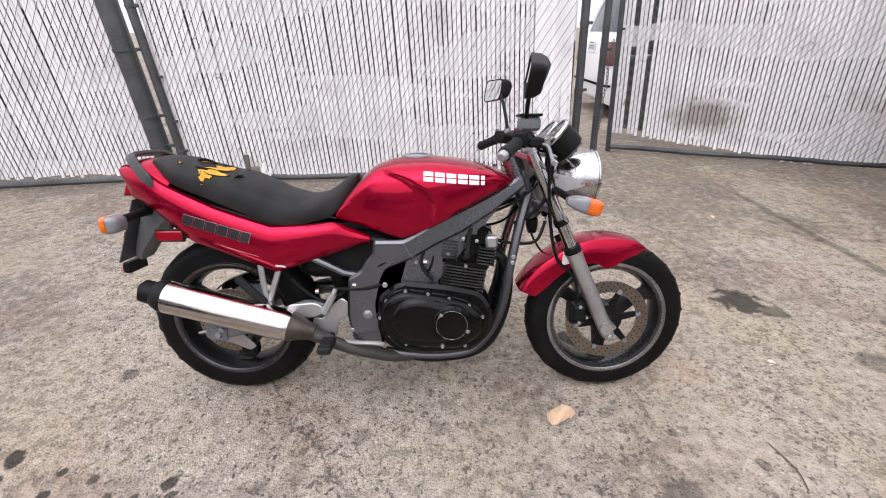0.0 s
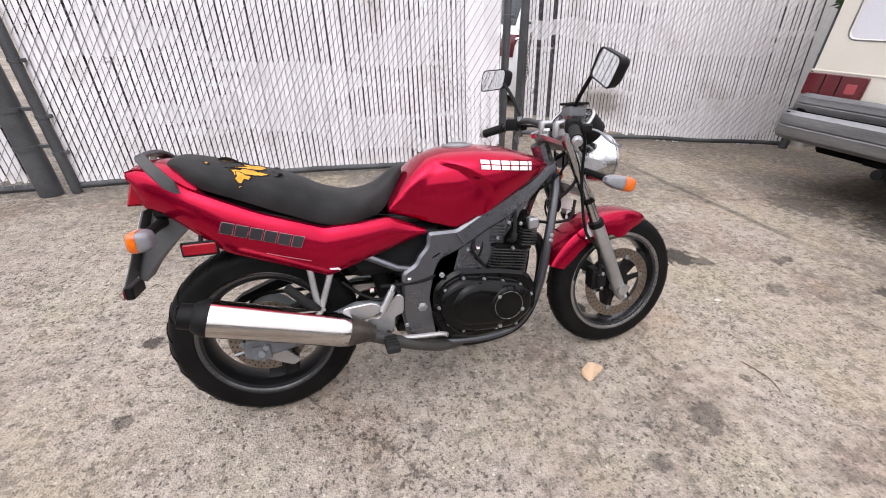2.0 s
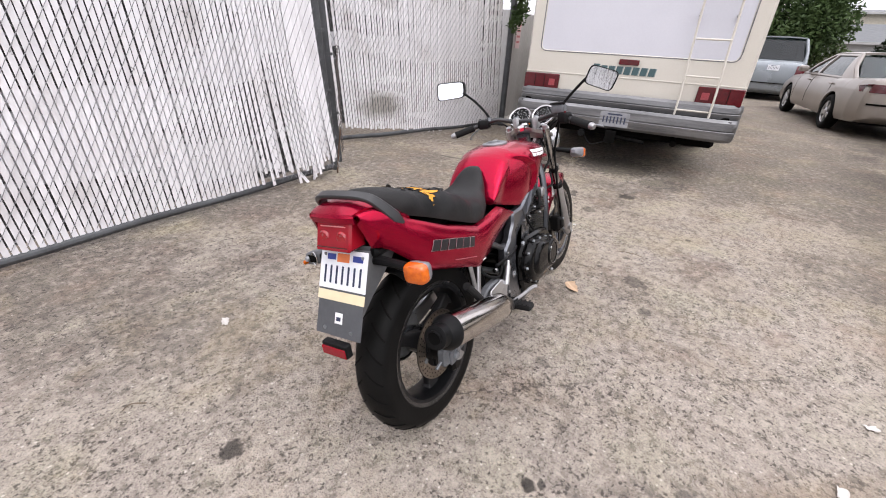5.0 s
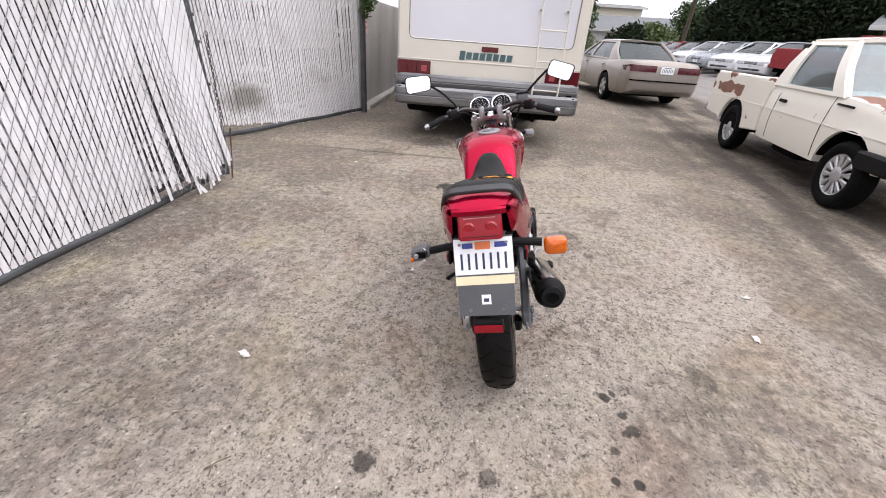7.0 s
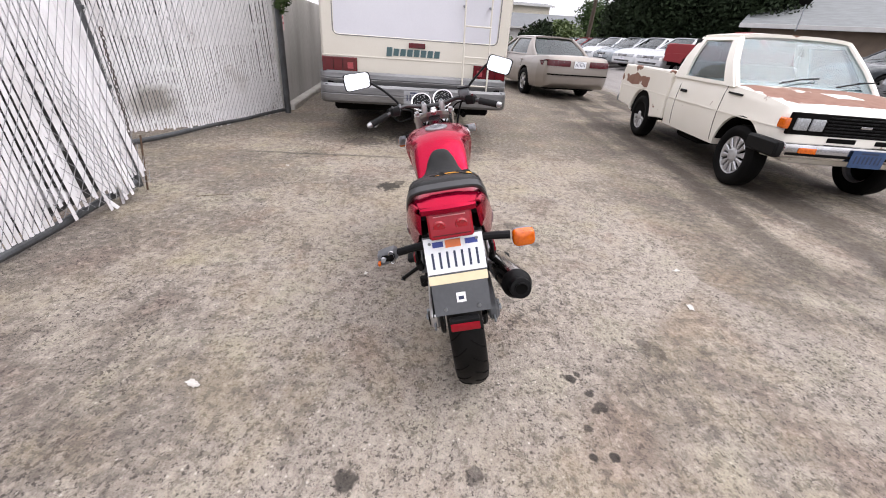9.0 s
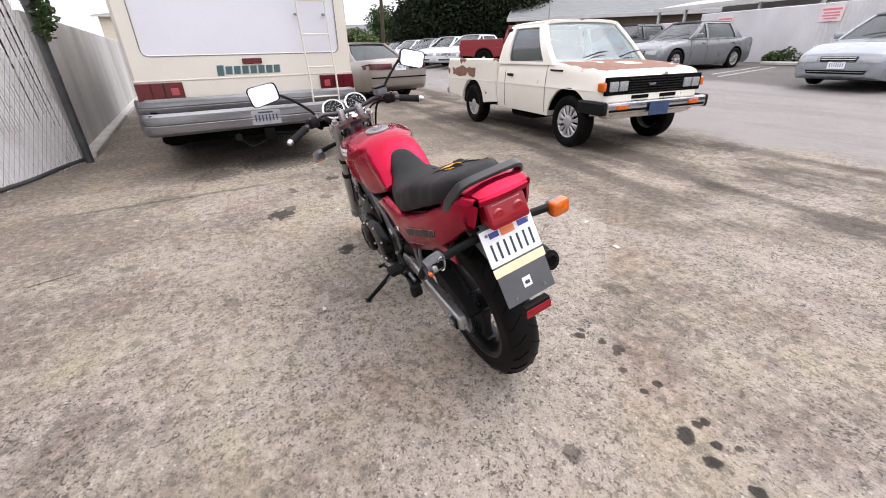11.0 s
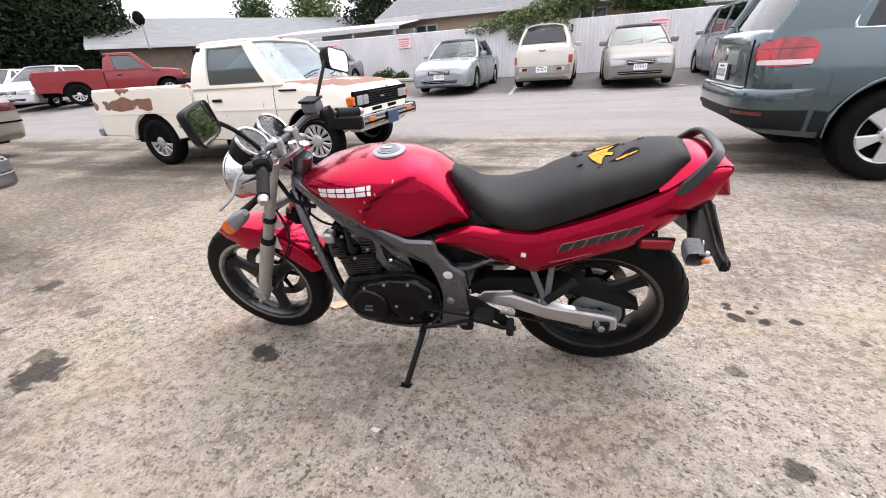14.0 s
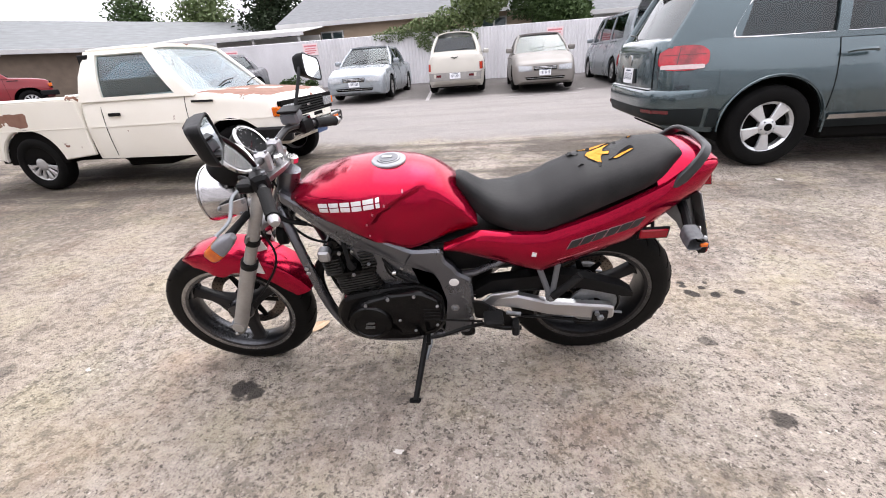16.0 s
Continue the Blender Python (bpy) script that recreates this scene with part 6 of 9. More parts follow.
def leaves(blobs, count, size, seed):
    """Leaf tufts spread through overlapping uneven volumes: (x, y, z, rx, ry, rz)."""
    r = random.Random(seed)
    vs, fs = [], []
    tot = sum(b[3] * b[4] * b[5] for b in blobs) ** (1 / 1)
    for x, y, z, a, b, c in blobs:
        n = int(count * (a * b * c) / tot)
        for _ in range(n):
            while True:
                p = Vector((r.uniform(-1, 1), r.uniform(-1, 1), r.uniform(-1, 1)))
                if 0.25 < p.length < 1:
                    break
            p *= (1.0 + 0.18 * math.sin(5 * p.x + seed) * math.cos(4 * p.z)) * (0.7 + 0.3 * p.length) / 1.0
            q = Vector((x + p.x * a, y + p.y * b, z + p.z * c))
            d = Vector((r.gauss(0, 1), r.gauss(0, 1), r.gauss(0, 0.7))).normalized()
            e = d.cross(Vector((r.gauss(0, 1), r.gauss(0, 1), r.gauss(0, 1)))).normalized()
            s = size * r.uniform(0.6, 1.4)
            o = len(vs)
            vs += [tuple(q - d * s), tuple(q + e * s * 0.45), tuple(q + d * s), tuple(q - e * s * 0.45)]
            fs.append((o, o + 1, o + 2, o + 3))
    return vs, fs


def tree(x, y, h, blobs, count, size, seed, label, leafmat, trunk=0.18):
    root = thing("tree", label, "tree", pose(x, y, rise(x, y)))
    r = random.Random(seed)
    limbs = [tube(curve([(0, 0, -0.1), (0.1 * r.uniform(-1, 1), 0.1 * r.uniform(-1, 1), h * 0.35), (0.25 * r.uniform(-1, 1), 0.25 * r.uniform(-1, 1), h * 0.8)], 4), [trunk * (1 - 0.085 * k) for k in range(9)], 8)]
    part("trunk", limbs[0], BARK, root)
    for k, b in enumerate(blobs):
        part("limb", tube(curve([(0, 0, h * 0.3), (b[0] * 0.4, b[1] * 0.4, h * 0.3 + (b[2] - h * 0.3) * 0.5), (b[0], b[1], b[2])], 3), [trunk * 0.5, trunk * 0.44, trunk * 0.38, trunk * 0.32, trunk * 0.26, trunk * 0.2, trunk * 0.14], 6), BARK, root)
    tagged(part("crown", leaves(blobs, count, size, seed), leafmat, root, smooth=0), kind="stuff")
    return root


def blob_set(h, w, n, seed, low=0.25):
    r = random.Random(seed)
    out = []
    for k in range(n):
        f = low + (1 - low) * (k + 0.5) / n
        a = r.uniform(0, 6.28)
        d = w * 0.5 * r.uniform(0.1, 0.75) * (1.15 - 0.7 * f)
        s = w * 0.36 * r.uniform(0.75, 1.2) * (1.2 - 0.6 * f)
        out.append((d * math.cos(a), d * math.sin(a), h * f, s, s, s * r.uniform(0.8, 1.3)))
    return out


for k, (x, y, h, w) in enumerate([(31.5, -10.6, 10.0, 4.6), (29.5, -12.2, 11.5, 6.0), (28.0, -14.4, 11.0, 6.0), (25.6, -15.0, 9.5, 4.6)]):
    tree(x, y, h, blob_set(h, w, 13, 30 + k, 0.05), 26000, 0.125, 30 + k, "tall dense dark evergreen tree behind the parked cars", LEAF[1], 0.3)
for k, (x, y, h, w, lm) in enumerate([(36, -0.6, 7.0, 4.4, 0), (38, 2.5, 6.5, 6, 0), (40, -6.0, 2.4, 3.6, 1), (42, 4.5, 7.5, 7, 1), (41, -8.3, 2.2, 4.2, 2), (46, -12.2, 4.3, 4.6, 0), (14.5, -29, 5.9, 6, 1), (19, -28, 5.4, 6, 2), (24, -27, 5.2, 5, 0), (9.5, -35, 7.2, 7, 1), (3.5, -33, 6.6, 6, 0), (-3.6, -18.6, 4.0, 3.0, 0)]):
    tree(x, y, h, blob_set(h, w, 9, 60 + k, 0.3), 9000, 0.14, 60 + k, "leafy green tree behind the houses" if y < -15 else "leafy green tree in the distance", LEAF[lm], 0.2)


def bush(x, y, z, blobs, count, size, seed, label, leafmat):
    ob = part("bush", leaves(blobs, count, size, seed), leafmat, smooth=0, at=pose(x, y, z))
    return tagged(ob, label, "bush")


bush(1.6, -15.6, 0.4, [(1.7, 0.05, 1.82, 0.9, 0.35, 0.28), (0.6, 0.05, 1.98, 0.9, 0.45, 0.38), (-0.4, 0, 2.15, 0.8, 0.5, 0.52), (-1.5, -0.2, 2.7, 0.9, 0.65, 0.9), (-2.2, -0.4, 3.0, 0.8, 0.7, 0.9), (-1.2, 0.25, 1.55, 0.55, 0.22, 0.45), (0.3, 0.25, 1.5, 0.5, 0.2, 0.35)], 15000, 0.058, 5, "green ivy bush spilling over the street wall", LEAF[2])
bush(-2.6, -17.2, 0.4, [(0, 0, 2.9, 1.4, 0.8, 1.0), (-1.0, 0, 2.4, 0.9, 0.6, 0.6)], 6000, 0.075, 6, "dark green bush behind the street wall", LEAF[0])
for k, (x, y, s) in enumerate([(8.1, -15.1, 0.3), (7.65, -15.15, 0.42), (7.0, -15.2, 0.3), (-3.3, -14.9, 0.3)]):
    bush(x, y, rise(x, y), [(0, 0, s * 0.6, s, s * 0.6, s * 0.7)], 420, 0.055, 80 + k, "small weedy bush at the wall's foot", LEAF[0])
bush(36.5, 0.6, 0, [(0, 0, 1.3, 1.6, 1.6, 1.3), (0, -2.2, 1.1, 1.6, 1.4, 1.1), (0, 2.4, 1.6, 1.3, 1.3, 1.5)], 6000, 0.10, 90, "trimmed round bushes in the distance", LEAF[2])
bush(4.43, 4.16, 0, [(0.05, -0.05, 1.62, 0.22, 0.12, 0.16), (-0.08, -0.04, 1.45, 0.14, 0.08, 0.12), (0.12, 0.0, 1.78, 0.2, 0.12, 0.12)], 330, 0.045, 91, "green vine clinging to the corner post", LEAF[0])

whitewall = mat("street_wall_white", (0.66, 0.65, 0.665), 0.85, second=(0.50, 0.49, 0.50), scale=1.1, fine=30, bump=0.2, mix=0.7, stretch=(1, 1, 0.45))
tagged(part("wall_street", box(-22, -15.72, -0.3, 11.5, -15.5, 2.28, 0.02), whitewall), "off-white street wall with faded patches", "wall", kind="structure")
tagged(part("wall_street_end", box(11.5, -15.72, -0.3, 15.3, -15.5, 2.05, 0.02), whitewall), "off-white street wall", "wall", kind="structure")
clad = [[(x, -15.492 + (0.022 if k % 3 == 0 else 0.0), z) for k, x in enumerate([-14 + 0.045 * j for j in range(470)])] for z in (0.02, 1.1, 2.26)]
part("slat_cladding", sheet(clad, 0.004), whitewall, bpy.data.objects["wall_street"], "upright white slats on the street wall", smooth=0)
pink, ink = mat("faded_sign", (0.72, 0.58, 0.58), 0.6, second=(0.68, 0.5, 0.51), scale=9), mat("faded_red_print", (0.62, 0.20, 0.22), 0.6)
for x, y, z, rz in ((6.85, -15.48, 1.95, 0), (-3.1, -15.48, 1.85, 0), (10.4, -15.48, 1.9, 0)):
    s = thing("warning_sign", "faded white sign with red bars of writing", "sign", pose(x, y + 0.03, z, rz=rz + 180), "signs on the wall")
    part("board", plate(rect(-0.32, -0.22, 0.32, 0.22, 0.01), -0.008, 0.004, 0.002), pink, s)
    for k, (w, zz, hh) in enumerate(((0.27, 0.13, 0.03), (0.22, 0.03, 0.022), (0.25, -0.05, 0.022), (0.18, -0.13, 0.022))):
        part("bar", plate(rect(-w, zz - hh, w, zz + hh), -0.0105, -0.0085, 0.0005), ink, s)
s = thing("warning_sign", "narrow white sign with red bars on the block wall", "sign", wall_m @ pose(0.42, -0.004, 1.35), "")
part("board", plate(rect(-0.1, -0.2, 0.1, 0.2, 0.01), -0.012, 0.0, 0.002), pink, s)
for k in range(4):
    part("bar", plate(rect(-0.07, 0.12 - 0.08 * k, 0.07, 0.15 - 0.08 * k), -0.0145, -0.0125, 0.0004), ink, s)
part_stop = thing("wheel_stop", "pale concrete wheel stop at the wall", "wheel stop", gpose(7.15, -14.55, 0))
part("block", box(-0.9, -0.09, 0, 0.9, 0.09, 0.13, 0.03), bpy.data.materials["pale_concrete_kerb"], part_stop)
# worn parking lines on the tarmac
LINE = mat("worn_line_paint", (0.55, 0.54, 0.53), 0.8, second=(0.27, 0.25, 0.24), scale=7, fine=60, mix=0.8)
for ax, ay, bx, by in ((6.58, -10.35, 7.13, -13.8), (7.11, -10.8, 7.56, -13.8), (1.18, -8.9, 1.38, -11.6), (-0.9, -8.6, -2.9, -8.75)):
    side = Vector((by - ay, ax - bx, 0)).normalized() * (0.05 if ax > 0 else 0.035)
    rows = []
    for k in range(13):
        c = Vector((ax + (bx - ax) * k / 12, ay + (by - ay) * k / 12, 0))
        rows.append([(p.x, p.y, rise(p.x, p.y) + 0.006) for p in (c - side, c, c + side)])
    tagged(part("parking_line", sheet(rows, 0.003), LINE), "worn white parking line painted on the tarmac", "road marking", "parking lines", "structure")

SHINGLE = mat("grey_shingle_roof", (0.165, 0.17, 0.178), 0.9, second=(0.115, 0.12, 0.123), scale=3, fine=50, stretch=(1, 4, 4), bump=0.4)
TAN, FASCIA = mat("tan_stucco", (0.36, 0.28, 0.205), 0.9, second=(0.31, 0.24, 0.175), scale=2, bump=0.3), mat("white_fascia", (0.48, 0.475, 0.47), 0.6, second=(0.40, 0.395, 0.385), scale=2)


def house(m, w, d, hw, ridge, wall_mat, label, windows=(), roof_mat=None, over=0.5):
    root = thing("house", label, "house", m)
    part("wall", box(-w / 2, -d, -0.5, w / 2, 0, hw, 0.01), wall_mat, root)
    a, b = -w / 2 - over, w / 2 + over
    part("roof", loft([[(x, over, hw - 0.12), (x, -d / 2, ridge), (x, -d - over, hw - 0.12), (x, -d - over, hw - 0.02), (x, -d / 2, ridge + 0.12), (x, over, hw - 0.02)] for x in (a, b)]), roof_mat or SHINGLE, root)
    part("fascia", box(a, over, hw - 0.2, b, over + 0.03, hw - 0.0, 0.005), FASCIA, root)
    for x, z, ww, hh in windows:
        win = part("window", plate(rect(x - ww / 2, z, x + ww / 2, z + hh), 0.0, 0.05, 0.01), FASCIA, root, "white-framed sliding window")
        for s in (-1, 1):
            part("pane", plate(rect(x + s * ww * 0.24 - ww * 0.2, z + 0.07, x + s * ww * 0.24 + ww * 0.2, z + hh - 0.07), 0.045, 0.056, 0.002), M["dim_glass"], win)
    return root


house(pose(3.2, -19.2, 0.3, rz=0), 12.0, 9, 2.95, 4.7, TAN, "tan stucco bungalow with a grey shingle roof", ((3.9, 1.75, 1.15, 0.8), (0.4, 1.7, 1.1, 0.6), (-4.0, 1.8, 1.2, 0.8)))
house(pose(18.2, -19.6, 0.4, rz=50), 15, 8, 2.5, 4.0, mat("brown_siding", (0.16, 0.12, 0.09), 0.9, second=(0.11, 0.085, 0.065), scale=2), "low brown house with a pale grey roof", (), mat("pale_grey_roof", (0.19, 0.20, 0.203), 0.8, second=(0.145, 0.152, 0.154), scale=2, stretch=(1, 3, 3)))
house(pose(-9.0, -20.5, 0.3), 8, 8, 2.6, 4.3, FASCIA, "pale house with a grey shingle roof", ((1.0, 1.6, 1.2, 0.8),))
house(pose(52, -8, 0.2, rz=80), 16, 9, 2.6, 4.1, FASCIA, "pale house with a dark grey roof in the distance", ((-3, 1.2, 1.4, 0.9), (2, 1.2, 1.4, 0.9)), SHINGLE)
house(pose(60, 3, 0.2, rz=90), 26, 12, 5.4, 5.9, mat("cream_hall_wall", (0.6, 0.55, 0.45), 0.9), "long cream hall in the distance", ())
shed = thing("carport", "white corrugated carport roof on a pale wall", "carport", pose(10.9, -17.0, 0.35))
part("roof", sheet([[(x, 0.9 - 2.6 * v, 2.35 + 0.35 * v + 0.012 * (i % 2)) for i, x in enumerate([-3.6 + 0.15 * k for k in range(49)])] for v in (0, 0.25, 0.5, 0.75, 1.0)], 0.03), FASCIA, shed, "white corrugated sheet roof", smooth=20)
part("fascia", box(-3.6, 0.9, 2.2, 3.6, 0.94, 2.36), FASCIA, shed)
part("wall", box(-3.4, -1.6, -0.4, 1.9, -1.45, 2.35), mat("pale_shed_wall", (0.55, 0.54, 0.52), 0.85, second=(0.45, 0.44, 0.42), scale=1.5), shed)
for x in (-3.3, -1.2, 2.0, 3.4):
    part("post", box(x - 0.05, 0.7, -0.4, x + 0.05, 0.8, 2.28), FASCIA, shed)
pole = thing("utility_pole", "dark wooden utility pole with a cross arm", "pole", pose(38, -9.5, 0.2, 0, -4, 0))
part("shaft", tube([(0, 0, 0), (0, 0, 10)], [0.17, 0.12], 10), BARK, pole)
part("cross_arm", box(-0.06, -1.1, 9.0, 0.06, 1.1, 9.14, 0.01), BARK, pole)
dish = thing("satellite_dish", "dark round dish on a roof mast", "dish", pose(18.5, -13.0, 2.95))
part("mast", tube([(0, 0, -0.5), (0, 0, 0.5)], 0.03, 8), M["steel"], dish)
part("reflector", lathe([(0.03, 0.0), (0.17, 0.035), (0.29, 0.10), (0.30, 0.10), (0.17, 0.02), (0.03, -0.02)], 20, "x", (0, 0, 0.75)), M["dark"], dish)
wire_mat = mat("black_cable", (0.02, 0.02, 0.02), 0.6)
for k, (a, b, sag) in enumerate((((38, -9.5, 9.0), (-30, -27, 6.8), 1.2), ((38, -8.6, 9.0), (-30, -25.5, 6.2), 1.5), ((38, -9.5, 8.4), (60, 30, 8.0), 0.9))):
    pts = [tuple(a[i] + (b[i] - a[i]) * t - (sag * 4 * t * (1 - t) if i == 2 else 0) for i in range(3)) for t in [j / 24 for j in range(25)]]
    tagged(part("overhead_cable", tube(pts, 0.018, 5), wire_mat), "thin black overhead cable on the utility pole", "cable", "overhead cables")
# ---- the motorcycle ----
RED = mat("candy_red_paint", (0.36, 0.0023, 0.030), 0.175, 0.76, second=(0.32, 0.002, 0.025), scale=3.0, fine=400, coat=0.12, spread=0.05, spec=0.3)
TAIL_LENS = mat("bright_tail_lens", (0.25, 0.004, 0.013), 0.16, second=(0.22, 0.003, 0.010), scale=55, fine=160, coat=0.2, spec=0.3)
GUN = mat("gunmetal_frame_paint", (0.175, 0.18, 0.195), 0.25, 0.9, second=(0.125, 0.128, 0.142), scale=6, fine=200, spread=0.1)
CRADLE = mat("cradle_gunmetal_paint", (0.105, 0.108, 0.117), 0.28, 0.85, second=(0.06, 0.061, 0.066), scale=6, fine=200)
ENGINE = mat("black_engine_paint", (0.0025, 0.0025, 0.0027), 0.09, 0.0, second=(0.005, 0.0048, 0.0046), scale=14, fine=120, spread=0.04, spec=0.17)
FIN = mat("dusty_black_fins", (0.016, 0.016, 0.0162), 0.26, 0.3, second=(0.05, 0.049, 0.047), scale=24, fine=120, spec=0.4)
SEATMAT = mat("black_seat_vinyl", (0.010, 0.010, 0.0103), 0.46, second=(0.028, 0.0272, 0.0272), scale=7, mix=0.55, fine=260, bump=0.25, spread=0.18, spec=0.13)
FOAM = mat("yellow_seat_foam", (0.66, 0.32, 0.03), 0.9, second=(0.45, 0.19, 0.02), scale=40, bump=0.4)
ALLOY = mat("dull_cast_alloy", (0.50, 0.50, 0.51), 0.36, 0.85, second=(0.30, 0.29, 0.29), scale=9, fine=150)
FORKGREY = mat("dusty_fork_paint", (0.43, 0.42, 0.405), 0.42, 0.55, second=(0.33, 0.315, 0.295), scale=7)
STEELY = mat("polished_silencer", (0.62, 0.60, 0.585), 0.13, 1.0, second=(0.44, 0.40, 0.365), scale=3, fine=30, stretch=(1, 1, 1), spread=0.08)
RIMMAT = mat("dark_cast_rim", (0.10, 0.102, 0.108), 0.24, 0.9, second=(0.045, 0.046, 0.05), scale=8)
SPOKE = mat("black_cast_spoke", (0.012, 0.012, 0.013), 0.35, second=(0.018, 0.017, 0.017), scale=12, spec=0.14)
LIPMAT, DIMLIP = mat("polished_rim_lip", (0.42, 0.43, 0.44), 0.2, 0.95, second=(0.18, 0.18, 0.185), scale=6), mat("dim_rim_lip", (0.15, 0.152, 0.158), 0.22, 0.95, second=(0.05, 0.05, 0.052), scale=6)
DISC = mat("bronzed_brake_disc", (0.27, 0.235, 0.20), 0.28, 0.95, second=(0.18, 0.152, 0.125), scale=18)
GREYLAMP = mat("grey_lamp_body", (0.13, 0.135, 0.148), 0.45, second=(0.09, 0.095, 0.10), scale=14)
SILVERLAMP = mat("silver_grey_lamp_body", (0.20, 0.20, 0.215), 0.32, 0.2, second=(0.13, 0.13, 0.14), scale=14)
GRIP = mat("black_rubber_grip", (0.007, 0.007, 0.007), 0.7, second=(0.018, 0.018, 0.018), fine=300, bump=0.3, spec=0.15)
SCUFFED = mat("scuffed_grey_lamp_body", (0.045, 0.047, 0.052), 0.5, second=(0.13, 0.13, 0.137), scale=40)
STRIPE = mat("faded_pink_stripe", (0.42, 0.16, 0.19), 0.4)
LETTER = mat("white_letter_block", (0.80, 0.79, 0.80), 0.35)

BIKE = pose(-0.209, 1.501, 0.001, rz=4.43) @ pose(0, 0, 0, rx=-12.3)
bike = thing("motorcycle", "red motorcycle with torn black seat, leaning on its side stand", "motorcycle", BIKE)
FA, RA = (0.683, 0.286), (-0.668, 0.300)


def table(tab, x):
    """Smooth look-up of a row of values over x."""
    if x <= tab[0][0]:
        return tab[0][1:]
    for a, b in zip(tab, tab[1:]):
        if x <= b[0]:
            t = (x - a[0]) / (b[0] - a[0])
            return tuple(u + (v - u) * t for u, v in zip(a[1:], b[1:]))
    return tab[-1][1:]


def soft(tab, x, w=0.02):
    a, b, c = table(tab, x - w), table(tab, x), table(tab, x + w)
    return tuple((p + 2 * q + r) / 4 for p, q, r in zip(a, b, c))


def bolt(parent, x, y, z, r=0.006, h=0.006, material=None, name="bolt", axis="y"):
    s = 1 if (y if axis == "y" else 1) > 0 else -1
    g = lathe([(r, 0.0), (r, s * h * 0.7), (r * 0.75, s * h), (r * 0.3, s * h * 0.95)], 6, axis, (x, y, z))
    return part(name, g if s > 0 else (g[0], [tuple(reversed(f)) for f in g[1]]), material or M["alu"], parent)


# wheels
TYRE = mat("worn_motorcycle_tyre", (0.0038, 0.0037, 0.0036), 0.40, second=(0.0085, 0.0082, 0.008), scale=9, fine=160, bump=0.12, spec=0.07)


def moto_wheel(name, centre, r, half, rim, disc_r, label, rimmat):
    x, z = centre
    hub = new(name)
    hub.empty_display_size = 0.05
    hub.parent = bike
    hub["label"] = label
    hub.matrix_basis = pose(x, 0, z)
    prof = []
    for k in range(15):
        a = math.pi * (k / 14) - math.pi / 2
        prof.append((rim + 0.004 + (r - rim - 0.004) * max(0.0, math.cos(a)) ** 0.62, half * math.sin(a) * (1.0 if abs(math.sin(a)) < 0.97 else 0.93)))
    prof = [(rim - 0.008, -half * 0.78)] + prof + [(rim - 0.008, half * 0.78)]
    tyre = part("tyre", lathe(prof, 72, closed=True), TYRE, hub, "worn black road tyre")
    # slanting tread cuts
    g, n = [], 26
    for k in range(n):
        a0 = 2 * math.pi * k / n
        for s in (1, -1):
            pts = []
            for j in range(5):
                f = j / 4
                yy = s * half * (0.12 + 0.70 * f)
                a = a0 + (0.10 if s > 0 else 0.0) + 0.16 * f
                c = math.sqrt(max(0, 1 - (yy / half) ** 2))
                rr = rim + 0.004 + (r - rim - 0.004) * c ** 0.62 - 0.0006
                pts.append((rr * math.cos(a), yy, rr * math.sin(a)))
            g.append(tube(pts, 0.0038, 4, flat=0.45))
    tagged(part("tread", join(*g), M["dark"], tyre, smooth=0), kind="stuff")
    part("rim", lathe([(rim - 0.030, -half * 0.55), (rim - 0.022, -half * 0.80), (rim - 0.002, -half * 0.86), (rim - 0.006, -half * 0.72), (rim - 0.018, -half * 0.5), (rim - 0.018, half * 0.5), (rim - 0.006, half * 0.72), (rim - 0.002, half * 0.86), (rim - 0.022, half * 0.80), (rim - 0.030, half * 0.55), (rim - 0.034, 0)], 60, closed=True), rimmat, hub)
    for s in (1, -1):
        part("rim_lip", lathe([(rim - 0.016, s * half * 0.80), (rim - 0.006, s * half * 0.872), (rim + 0.0, s * half * 0.888), (rim + 0.003, s * half * 0.885), (rim + 0.003, s * half * 0.83), (rim - 0.012, s * half * 0.76)], 60, closed=True), LIPMAT if rimmat is RIMMAT else DIMLIP, hub, "polished rim edge")
    part("hub", lathe([(0.020, -half * 0.95), (0.042, -half * 0.9), (0.050, -half * 0.5), (0.046, 0), (0.050, half * 0.5), (0.042, half * 0.9), (0.020, half * 0.95)], 24), RIMMAT, hub)
    for k in range(3):
        a = 2 * math.pi * k / 3 + 0.5
        rings = []
        for f, w, t in ((0.035, 0.034, 0.024), (0.08, 0.026, 0.020), (rim * 0.55, 0.021, 0.016), (rim * 0.8, 0.024, 0.016), (rim - 0.028, 0.042, 0.022)):
            sec = round_poly([(-w, -t), (w, -t), (w, t), (-w, t)], 0.01, 3)
            rings.append([(f, q[1], q[0]) for q in sec])
        part("spoke", moved(loft(rings), Matrix.Rotation(-a, 4, "Y")), SPOKE, hub, "dark cast spoke")
    y = -half * 0.92
    disc = part("brake_disc", lathe([(disc_r - 0.042, y), (disc_r, y), (disc_r, y - 0.005), (disc_r - 0.042, y - 0.005)], 60, closed=True), DISC, hub, "bronzed perforated brake disc")
    holes = []
    for k in range(36):
        for q in range(3):
            a = 2 * math.pi * (k + q * 0.33) / 36
            rr = disc_r - 0.008 - 0.012 * q
            holes.append(lathe([(0.0026, y - 0.0056), (0.0026, y + 0.0006)], 6, "y", (rr * math.cos(a), 0, rr * math.sin(a))))
    tagged(part("perforation", join(*holes), M["dark"], disc, smooth=0), kind="stuff")
